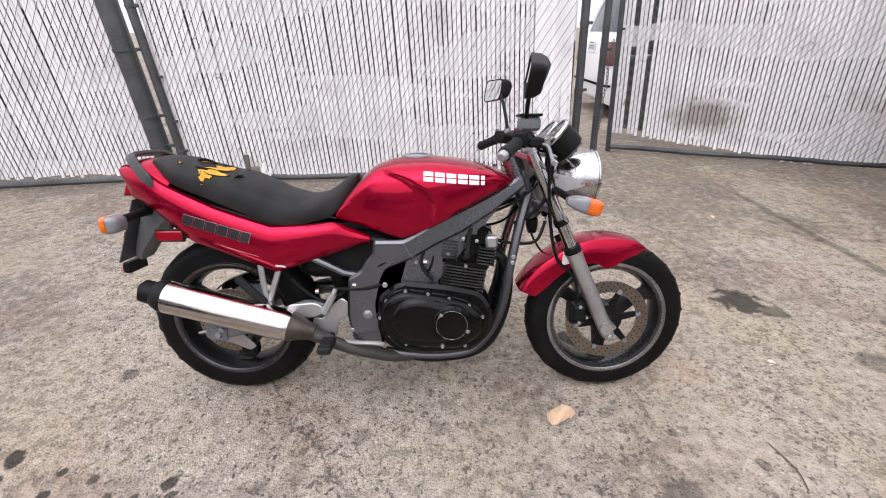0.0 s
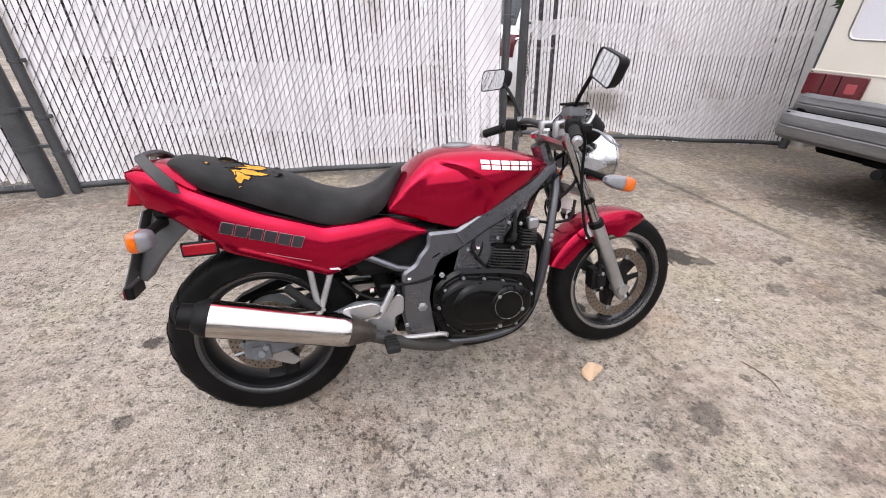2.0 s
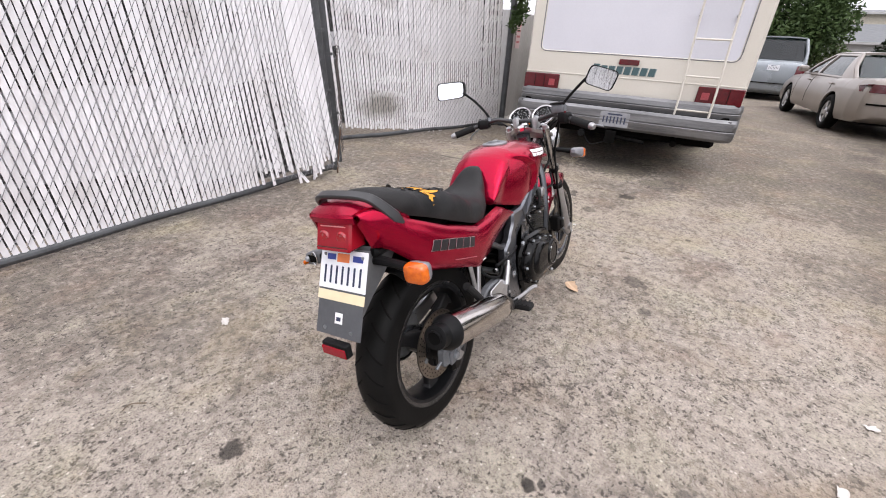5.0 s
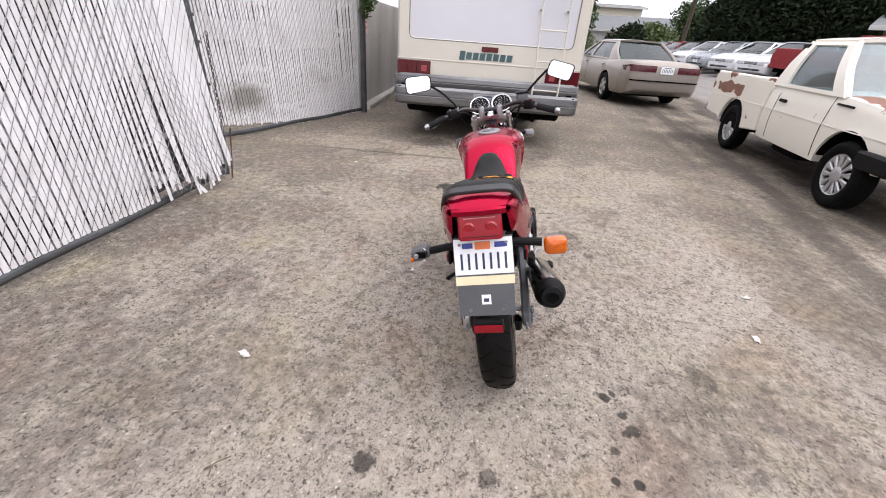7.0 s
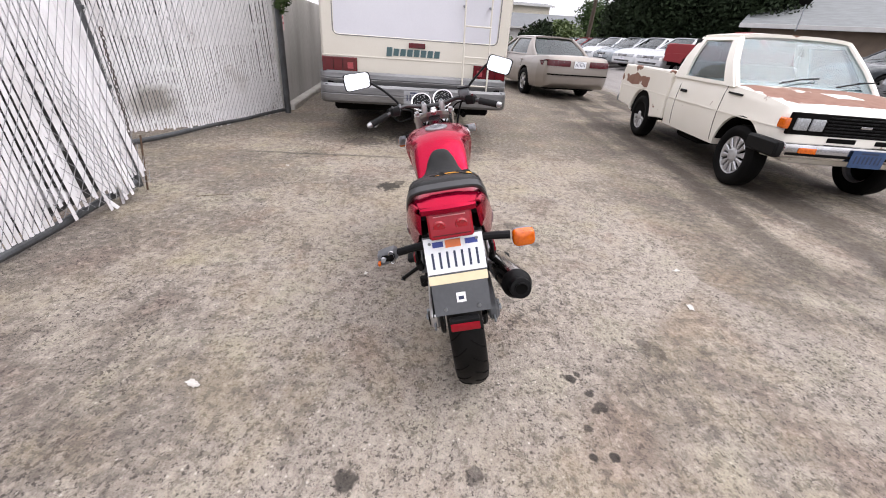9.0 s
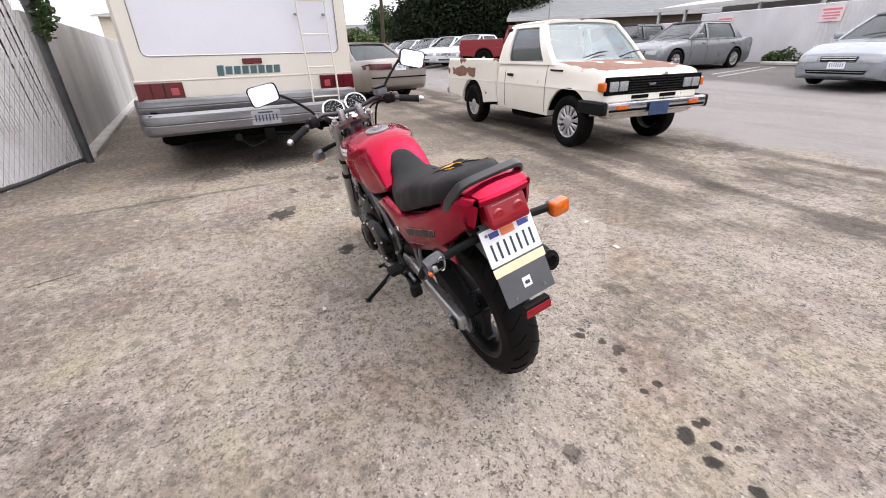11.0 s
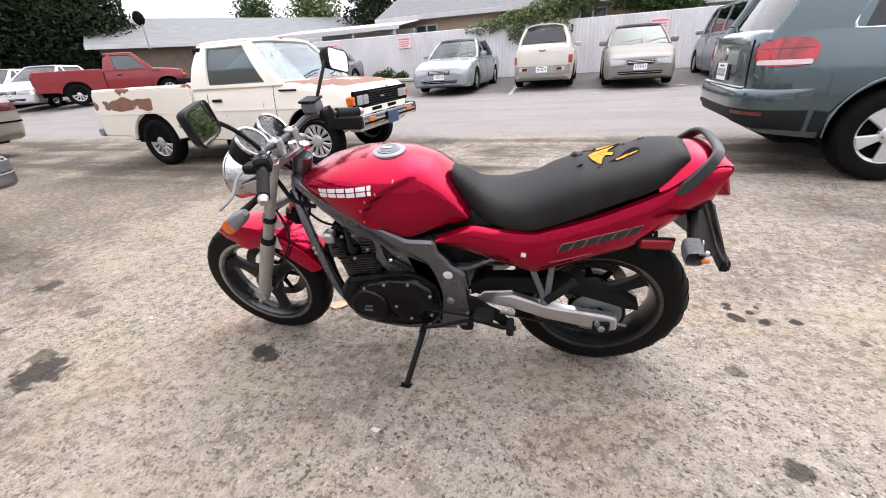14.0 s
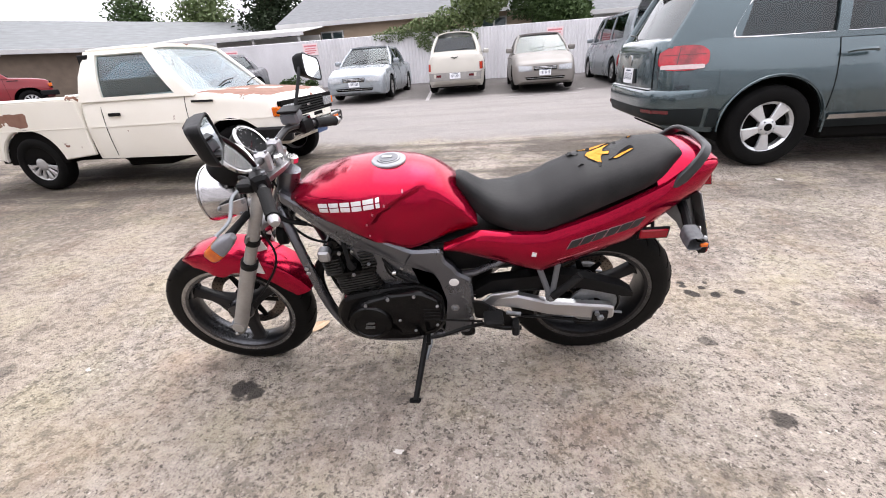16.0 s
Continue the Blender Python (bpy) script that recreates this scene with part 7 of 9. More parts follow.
    part("disc_carrier", lathe([(0.02, y - 0.004), (0.055, y - 0.004), (0.055, y + 0.004), (0.02, y + 0.004)], 24, closed=True), M["satin"], hub)
    for k in range(6):
        a = 2 * math.pi * k / 6 + 0.2
        part("carrier_arm", moved(plate([(0.05, -0.014), (disc_r - 0.03, -0.009), (disc_r - 0.03, 0.009), (0.05, 0.014)], y - 0.004, y + 0.004, 0.0015), Matrix.Rotation(-a, 4, "Y")), M["satin"], hub)
    for k in range(6):
        a = 2 * math.pi * k / 6 + 0.2
        part("disc_button", lathe([(0.009, y - 0.008), (0.009, y + 0.002)], 12, "y", ((disc_r - 0.036) * math.cos(a), 0, (disc_r - 0.036) * math.sin(a))), M["steel"], hub)
    part("axle", lathe([(0.009, -half * 2.2), (0.009, half * 2.2)], 10), M["steel"], hub)
    return hub


moto_wheel("front_wheel", FA, 0.286, 0.054, 0.214, 0.148, "front wheel with three dark spokes", RIMMAT)
moto_wheel("rear_wheel", RA, 0.300, 0.066, 0.216, 0.120, "rear wheel with three dark spokes", mat("black_cast_rim", (0.030, 0.031, 0.034), 0.32, 0.8, second=(0.018, 0.018, 0.02), scale=8))
part("sprocket", lathe([(0.03, 0.085), (0.088, 0.085), (0.088, 0.091), (0.03, 0.091)], 42, closed=True, centre=(RA[0], 0, RA[1])), M["steel"], bike)
chain_pts = [(RA[0] + 0.09 * math.cos(a), 0.088, RA[1] + 0.09 * math.sin(a)) for a in [math.pi / 2 + math.pi * k / 10 for k in range(11)]] + [(-0.13, 0.088, 0.30), (-0.09, 0.088, 0.33), (-0.12, 0.088, 0.375)]
part("drive_chain", tube(chain_pts, 0.008, 6, closed=True, flat=0.8), M["satin"], bike)

# fork, yokes, fender
UP = (Vector((0.392, 0, 0.872)) - Vector((FA[0], 0, FA[1] - 0.03))).normalized()


def fork_at(f, y):
    p = Vector((FA[0] - 0.012, y, FA[1] - 0.03)) + UP * f
    return (p.x, p.y, p.z)


for s in (1, -1):
    y = 0.094 * s
    leg = part("fork_slider", join(tube([fork_at(f, y) for f in (-0.022, 0.0, 0.03, 0.3, 0.335)], [0.017, 0.024, 0.0255, 0.0265, 0.028], 18), lathe([(0.022, -0.03), (0.022, 0.03)], 16, "y", fork_at(0.03, y))), ALLOY if s < 0 else FORKGREY, bike, "silver fork leg" if s < 0 else "dusty grey fork leg")
    part("fork_tube", tube([fork_at(f, y) for f in (0.32, 0.69)], 0.0195, 18), M["chrome"] if s < 0 else FORKGREY, bike, "fork tube")
    part("dust_seal", tube([fork_at(f, y) for f in (0.33, 0.352)], 0.0285, 18), M["black"], leg)
    part("fork_cap", tube([fork_at(f, y) for f in (0.685, 0.705)], [0.016, 0.012], 10), M["alu"], bike)
    part("fork_ring", tube([fork_at(f, y) for f in (0.435, 0.455)], 0.0245, 18), M["satin"], bike)
    bolt(leg, *[fork_at(-0.005, y)[i] + (0, 0.024 * s, 0)[i] for i in range(3)], r=0.008, h=0.008)
for f0, f1, m2 in ((0.455, 0.485, M["alu"]), (0.645, 0.672, M["alu"])):
    a, b = Vector(fork_at(f0, 0)), Vector(fork_at(f1, 0))
    rings = []
    for t in (a, a + (b - a) * 0.15, b - (b - a) * 0.15, b):
        k = 0.9 if t in (a, b) else 1.0
        rings.append([(t.x + q[0] * k, q[1] * k, t.z - q[0] * 0.45 * k) for q in round_poly([(-0.075, -0.04), (-0.05, -0.06), (0.02, -0.125), (0.03, -0.1), (0.02, 0.0), (0.03, 0.1), (0.02, 0.125), (-0.05, 0.06), (-0.075, 0.04)], 0.015, 3)])
    part("yoke", loft(rings), m2, bike, "cast alloy fork yoke")
part("steering_head", tube([(0.405, 0, 0.66), (0.325, 0, 0.86)], 0.033, 16), GUN, bike)
part("steering_nut", tube([(0.312, 0, 0.885), (0.306, 0, 0.90)], 0.018, 6), M["chrome"], bike)

fend, skirt = [], []
for k in range(25):
    a = radians(160 - (160 - 64) * k / 24)
    rr = table([(64, 0.288), (75, 0.302), (100, 0.312), (130, 0.322), (160, 0.342)], 64 + (160 - 64) * (24 - k) / 24)[0]
    deep = table([(64, 0.016), (72, 0.045), (88, 0.10), (98, 0.112), (106, 0.085), (125, 0.07), (150, 0.075), (160, 0.06)], 160 - 96 * k / 24)[0]
    w = table([(64, 0.030), (72, 0.052), (90, 0.066), (120, 0.070), (160, 0.064)], 160 - 96 * k / 24)[0]
    row = []
    for u, d in ((-1.0, 1.0), (-1.03, 0.55), (-1.0, 0.18), (-0.9, 0.05), (-0.65, 0.0), (-0.3, -0.01), (0, -0.02), (0.3, -0.01), (0.65, 0.0), (0.9, 0.05), (1.0, 0.18), (1.03, 0.55), (1.0, 1.0)):
        q = rr - deep * d if d > 0.02 else rr - 0.15 * d
        row.append((FA[0] + q * math.cos(a), u * w, FA[1] + q * math.sin(a)))
    fend.append(row)
fender = part("front_fender", sheet(fend, 0.004), RED, bike, "glossy red front fender")
for s in (1, -1):
    part("fender_brace", plate([(0.50, 0.50), (0.57, 0.52), (0.56, 0.56), (0.505, 0.585)], s * 0.074 - 0.003, s * 0.074 + 0.003, 0.001), M["white"], fender, "pale bracket plate")

# headlight, gauges
head = part("headlight", lathe([(0.006, 0.475), (0.045, 0.482), (0.072, 0.51), (0.085, 0.55), (0.089, 0.585), (0.091, 0.592), (0.086, 0.60)], 36, "x", (0.0, 0, 0.792)), mat("polished_headlight_shell", (0.66, 0.66, 0.67), 0.2, 1.0, second=(0.3, 0.3, 0.3), scale=8), bike, "round headlight with a polished shell")
part("lens", lathe([(0.086, 0.598), (0.07, 0.612), (0.04, 0.622), (0.004, 0.626)], 30, "x", (0, 0, 0.792)), M["lamp_glass"], head, "clear headlight lens")
part("lens_ring", tube([(0.598, 0.088 * math.cos(t), 0.792 + 0.088 * math.sin(t)) for t in [2 * math.pi * k / 36 for k in range(36)]], 0.005, 6, closed=True), M["chrome"], head)
for s in (1, -1):
    br = part("headlight_bracket", plate(round_poly([(0.446, 0.818), (0.546, 0.790), (0.553, 0.774), (0.469, 0.752), (0.458, 0.768)], 0.010), s * 0.092 - 0.003, s * 0.092 + 0.003, 0.001), M["alu"], bike, "silver headlight bracket")
    for px, pz in ((0.459, 0.804), (0.540, 0.784), (0.477, 0.764)):
        bolt(br, px, s * 0.095, pz, 0.006, 0.006, M["steel"])
gn = Vector((-0.76, 0, 0.65)).normalized()
face = mat("gauge_face", (0.012, 0.012, 0.013), 0.5, second=(0.018, 0.018, 0.02), scale=30, spec=0.1)
for y in (-0.062, 0.062):
    c = Vector((0.452, y, 0.930))
    side = Vector((0, 1, 0))
    fw = gn.cross(side)

    def ring(r, h):
        return [c + gn * h + side * (1.15 * r * math.cos(t)) + fw * (1.15 * r * math.sin(t)) for t in [2 * math.pi * k / 30 for k in range(30)]]
    pod = part("gauge", loft([ring(0.030, -0.075), ring(0.044, -0.065), ring(0.048, -0.01), ring(0.049, 0.004), ring(0.0455, 0.006), ring(0.0425, 0.0)]), M["black"], bike, "round black gauge with chrome ring")
    part("bezel", loft([ring(0.048, -0.004), ring(0.0515, 0.003), ring(0.0495, 0.011), ring(0.0440, 0.009), ring(0.0440, 0.002)], closed=True, caps=False), M["chrome"], pod, "chrome ring")
    part("dial", loft([ring(0.0425, 0.001), ring(0.0425, 0.003)]), face, pod)
    ticks = []
    for k in range(9):
        t = radians(225 - 270 * k / 8)
        p, q = 0.032, 0.038
        a, b = c + gn * 0.0038 + side * (-p * math.cos(t)) - fw * (p * math.sin(t)), c + gn * 0.0038 + side * (-q * math.cos(t)) - fw * (q * math.sin(t))
        ticks.append(tube([a, b], 0.0008, 4))
    tagged(part("dial_print", join(*ticks), LETTER, pod), kind="stuff")
    part("needle", tube([c + gn * 0.005, c + gn * 0.005 + side * 0.026 + fw * 0.012], 0.0014, 4), M["red_lens"], pod)
    part("gauge_glass", loft([ring(0.0425, 0.007), ring(0.0425, 0.0075)]), glass_mat("gauge_glass", (0.95, 0.95, 0.95), clear=0.95, ior=1.25) if "gauge_glass" not in bpy.data.materials else bpy.data.materials["gauge_glass"], pod)
part("gauge_bracket", box(0.42, -0.09, 0.862, 0.50, 0.09, 0.880, 0.006), M["chrome"], bike)
for k in range(3):
    part("warning_lamp", lathe([(0.006, 0.898), (0.006, 0.906), (0.003, 0.909)], 10, "z", (0.405, -0.025 + 0.025 * k, 0)), (M["red_lens"], M["amber"], M["black"])[k], bike)
part("ignition_lock", lathe([(0.02, 0.88), (0.02, 0.905), (0.014, 0.912)], 14, "z", (0.355, 0.0, 0)), M["chrome"], bike)

# handlebar and controls
BAR = mat("black_handlebar", (0.035, 0.035, 0.037), 0.3, 0.7, second=(0.06, 0.06, 0.06), scale=20)
bar_half = [(0.375, 0.0, 0.918), (0.375, 0.045, 0.918), (0.372, 0.09, 0.925), (0.355, 0.145, 0.938), (0.325, 0.20, 0.928), (0.30, 0.25, 0.913), (0.25, 0.345, 0.886)]
part("handlebar", tube(curve([(x, -y, z) for x, y, z in reversed(bar_half)] + bar_half[1:], 5), 0.011, 12), BAR, bike, "black tubular handlebar")
for s in (1, -1):
    part("bar_clamp", box(0.352, s * 0.05 - 0.016, 0.878, 0.398, s * 0.05 + 0.016, 0.938, 0.008), M["alu"], bike, "cast alloy bar clamp")
    for dx in (-0.014, 0.014):
        part("clamp_bolt", lathe([(0.005, 0.936), (0.005, 0.943)], 6, "z", (0.375 + dx, s * 0.05, 0)), M["steel"], bike)
    a, b = Vector((0.299, s * 0.252, 0.9125)), Vector((0.2535, s * 0.338, 0.888))
    pts = [a + (b - a) * (k / 12) for k in range(13)]
    part("grip", tube(pts, [0.0185 if k in (0, 12) else 0.0165 + 0.0008 * (k % 2) for k in range(13)], 14), GRIP, bike, "ribbed black rubber grip")
    part("bar_end", tube([b, b + (b - a).normalized() * 0.012, b + (b - a).normalized() * 0.024], [0.0145, 0.0155, 0.010], 14), M["alu"], bike, "silver bar end weight")
    sw = Vector((0.322, s * 0.208, 0.926))
    part("switch_box", moved(box(-0.024, -0.03, -0.026, 0.024, 0.03, 0.022, 0.01), Matrix.Translation(sw) @ Euler((0, 0, s * 0.48)).to_matrix().to_4x4()), M["black"], bike, "black switch housing")
    part("switch_button", lathe([(0.006, 0), (0.006, 0.008)], 10, "z", (sw.x - 0.02, sw.y + s * 0.008, sw.z + 0.02)), M["red_lens"] if s < 0 else GREYLAMP, bike)
    piv = Vector((0.365, s * 0.215, 0.915))
    part("lever_mount", box(piv.x - 0.03, piv.y - 0.022, piv.z - 0.014, piv.x + 0.015, piv.y + 0.022, piv.z + 0.014, 0.006), M["black"], bike)
    tip = (0.375, s * 0.365, 0.868) if s < 0 else (0.412, 0.342, 0.845)
    part("lever", tube(curve([tuple(piv), (0.385, s * 0.255, 0.905), (0.382, s * 0.31, (0.905 + tip[2]) / 2 - 0.005), tip]), [0.0052] * 18 + [0.0075], 8, flat=0.7), M["steel"], bike, "bare alloy hand lever")
part("brake_reservoir", box(0.315, -0.205, 0.945, 0.375, -0.145, 0.985, 0.008), GREYLAMP, bike, "dark grey brake fluid box")
part("reservoir_lid", box(0.312, -0.208, 0.985, 0.378, -0.142, 0.993, 0.004), M["black"], bike)
for s, cs in ((-1, [(-0.33, 1.132), (-0.447, 1.085), (-0.412, 1.013), (-0.298, 1.062)]), (1, [(0.303, 1.142), (0.435, 1.148), (0.433, 1.062), (0.303, 1.066)])):
    cy, cz = sum(p[0] for p in cs) / 4, sum(p[1] for p in cs) / 4
    outline = round_poly(cs, 0.022, 5)

    def lay(k, x, tilt=0.16):
        return [(x + (p[1] - cz) * tilt - s * (p[0] - cy) * (0.10 if s < 0 else 0.38), cy + (p[0] - cy) * k, cz + (p[1] - cz) * k) for p in outline]
    mir = part("mirror", loft([lay(0.45, 0.345), lay(0.8, 0.338), lay(0.97, 0.322), lay(1.02, 0.300), lay(0.94, 0.298), lay(0.92, 0.303)]), M["black"], bike, "black rectangular rear-view mirror")
    part("mirror_glass", loft([lay(0.93, 0.3005), lay(0.93, 0.304)]), M["mirror"], mir, "mirror glass")
    base = Vector((0.335, s * 0.18, 0.94))
    foot = (0.325, cs[3][0] if s < 0 else cs[3][0] - 0.005, cs[3][1] + 0.012)
    mid = ((base.x + foot[0]) / 2, base.y + (foot[1] - base.y) * (0.35 if s < 0 else 0.55), (base.z + foot[2]) / 2 + (0.0 if s < 0 else 0.025))
    part("mirror_stem", tube(curve([tuple(base), (base.x, base.y + s * 0.01, base.z + 0.03), mid, foot, (0.33, foot[1] + s * 0.03, foot[2] + 0.015)]), 0.0062, 8), M["black"], bike)
    part("stem_nut", lathe([(0.011, 0.938), (0.011, 0.955)], 6, "z", (base.x, base.y, 0)), M["steel"], bike)

# tank
TOP = [(-0.252, 0.690), (-0.235, 0.735), (-0.18, 0.800), (-0.13, 0.843), (-0.06, 0.866), (0.05, 0.872), (0.157, 0.860), (0.26, 0.832), (0.31, 0.808), (0.335, 0.785)]
LOW = [(-0.252, 0.676), (-0.15, 0.645), (-0.04, 0.612), (0.02, 0.635), (0.09, 0.672), (0.23, 0.745), (0.31, 0.782), (0.335, 0.775)]
WID = [(-0.252, 0.108), (-0.20, 0.124), (-0.1, 0.148), (0.0, 0.165), (0.1, 0.164), (0.2, 0.142), (0.27, 0.115), (0.32, 0.078), (0.335, 0.04)]


KNEE = [(0.60, 0.045), (0.674, 0.074), (0.711, 0.079), (0.738, 0.074), (0.775, 0.047), (0.811, -0.006), (0.835, -0.07), (0.845, -0.125), (0.86, -0.20)]
BACK = [(0.60, -0.252), (0.69, -0.250), (0.735, -0.235), (0.80, -0.18), (0.843, -0.13), (0.866, -0.06)]


FULL = [(0.08, 0.925, 0.5), (0.2, 0.955, 0.95), (0.28, 0.975, 1.0), (0.36, 0.988, 1.0), (0.44, 0.997, 1.0), (0.52, 1.0, 1.0), (0.60, 0.997, 1.0), (0.66, 0.985, 1.0), (0.71, 0.968, 0.95), (0.74, 0.955, 0.8), (0.765, 0.938, 0.35), (0.785, 0.92, 0.0), (0.84, 0.86, 0.0), (0.90, 0.74, 0.0), (0.96, 0.50, 0.0), (0.99, 0.25, 0.0), (1.0, 0.0, 0.0)]
TANK_ROWS = [(f, *table(FULL, f)) for f in [0.08 + 0.016 * k for k in range(48)] + [0.86, 0.88, 0.90, 0.93, 0.96, 0.98, 0.99, 1.0]]


def ease(u):
    u = min(1.0, max(0.0, u))
    return u * u * (3 - 2 * u)


def tank_ring(x):
    zt, zl, w = soft(TOP, x)[0], soft(LOW, x, 0.012)[0], soft(WID, x)[0]
    h = max(0.004, zt - zl)
    deep = 0.018 * ease((table(KNEE, zl)[0] - x) / 0.03) * ease((x + 0.24) / 0.08)
    half = [(0.0, zl + 0.004), (w * 0.55, zl + 0.002), (w * 0.86 - deep, zl)]
    for f, q, _ in TANK_ROWS:
        z = zl + h * f
        run = abs(table(KNEE, z + 0.006)[0] - table(KNEE, z - 0.006)[0]) / 0.012
        k = ease((table(KNEE, z)[0] + 0.004 - x) / (0.028 * math.hypot(1, min(run, 2.3)))) * ease((x - table(BACK, z)[0] - 0.004) / 0.08)
        half.append((max(0.0, w * q - 0.018 * k), z))
    return [(x, y, z) for y, z in half] + [(x, -y, z) for y, z in reversed(half[1:-1])]


tank_geo = loft([list(reversed(tank_ring(-0.252 + 0.587 * k / 180))) for k in range(181)])
tank = part("fuel_tank", tank_geo, RED, bike, "glossy red fuel tank with scuffed edges", smooth=50)
tank_bvh = tree_of(tank_geo)
capz = 0.873
CAPMAT = mat("brushed_cap", (0.30, 0.30, 0.31), 0.4, 0.8, second=(0.22, 0.22, 0.23), scale=20)
part("filler_cap", lathe([(0.054, capz - 0.016), (0.054, capz - 0.003), (0.051, capz), (0.037, capz + 0.001), (0.036, capz - 0.001), (0.035, capz + 0.003), (0.030, capz + 0.004), (0.004, capz + 0.0045)], 32, "z", (0.012, 0, 0)), CAPMAT, tank, "brushed round filler cap")
part("cap_centre", lathe([(0.030, capz + 0.0035), (0.030, capz + 0.0055), (0.004, capz + 0.0058)], 28, "z", (0.012, 0, 0)), GREYLAMP, tank)
part("cap_lock", box(0.002, -0.007, capz + 0.0055, 0.032, 0.007, capz + 0.009, 0.002), ALLOY, tank)


def word(parent, bvh, x0, x1, z0, z1, h, widths, axis, slant, colour, edge=None, off=0.0022):
    """A brand mark as a row of plain blocks."""
    way, at, total = 1 if x1 > x0 else -1, 0.0, sum(widths)
    for k, w in enumerate(widths):
        u0, u1 = (at + 0.06) / total, (at + w - 0.10) / total
        at += w
        xa, xb = x0 + (x1 - x0) * u0, x0 + (x1 - x0) * u1
        za, zb = z0 + (z1 - z0) * u0, z0 + (z1 - z0) * u1
        q = slant * h
        if edge:
            e = 0.0009
            part("logo_edge", decal(bvh, [(xa - e * way, za - e), (xb + e * way, zb - e), (xb + q + e * way, zb + h + e), (xa + q - e * way, za + h + e)], axis, off - 0.0009, 4, 2, 0.0015), edge, parent)
        for v0, v1 in ((0.0, 1.0),) if edge else ((0.0, 0.46), (0.57, 1.0)):
            part("logo_block", decal(bvh, [(xa + q * v0, za + h * v0), (xb + q * v0, zb + h * v0), (xb + q * v1, zb + h * v1), (xa + q * v1, za + h * v1)], axis, off, 4, 2, 0.0015), colour, parent)


word(tank, tank_bvh, 0.035, 0.228, 0.803, 0.785, 0.028, (1, 1, 1, 1, 1.05, 0.5), "-y", 0.0, LETTER)
word(tank, tank_bvh, 0.218, 0.026, 0.777, 0.797, 0.028, (0.5, 1.05, 1, 1, 1, 1)[::-1], "+y", 0.0, LETTER)

for z, d in ((0.825, 0.012), (0.795, -0.004), (0.77, 0.006), (0.735, 0.004), (0.69, 0.0)):
    x = table(KNEE, z)[0] + d * 0.4
    part("paint_chip", decal(tank_bvh, [(x, z), (x + 0.005, z + 0.001), (x + 0.004, z + 0.009), (x - 0.001, z + 0.007)], "+y", 0.0008, 2, 2, 0.0008), STRIPE, tank)
# seat
STOP = [(-0.844, 0.868), (-0.835, 0.884), (-0.80, 0.881), (-0.76, 0.870), (-0.70, 0.853), (-0.625, 0.834), (-0.572, 0.822), (-0.519, 0.800), (-0.444, 0.764), (-0.385, 0.744), (-0.32, 0.745), (-0.27, 0.770), (-0.229, 0.800), (-0.205, 0.820), (-0.192, 0.815)]
SLOW = [(-0.844, 0.858), (-0.826, 0.832), (-0.80, 0.806), (-0.66, 0.752), (-0.53, 0.698), (-0.44, 0.664), (-0.36, 0.662), (-0.27, 0.678), (-0.23, 0.732), (-0.192, 0.795)]
SWID = [(-0.844, 0.062), (-0.80, 0.097), (-0.74, 0.118), (-0.6, 0.132), (-0.48, 0.140), (-0.38, 0.130), (-0.31, 0.104), (-0.27, 0.082), (-0.23, 0.062), (-0.205, 0.046), (-0.192, 0.026)]


def seat_ring(x):
    zt, zl, w = soft(STOP, x)[0], soft(SLOW, x)[0], soft(SWID, x)[0]
    h = max(0.006, zt - zl)
    half = [(0.0, zl + 0.01), (w * 0.85, zl + 0.006), (w * 0.97, zl)]
    wob = 0.003 * math.sin(31 * x) + 0.002 * math.sin(73 * x)
    for f, q in ((0.15, 1.0), (0.35, 1.0), (0.55, 0.975), (0.72, 0.92), (0.86, 0.80), (0.95, 0.58), (0.99, 0.3), (1.0, 0.0)):
        half.append((w * q + wob * (0.3 < f < 0.9), zl + h * f + wob * 0.4 * (f > 0.8)))
    return [(x, y, z) for y, z in half] + [(x, -y, z) for y, z in reversed(half[1:-1])]


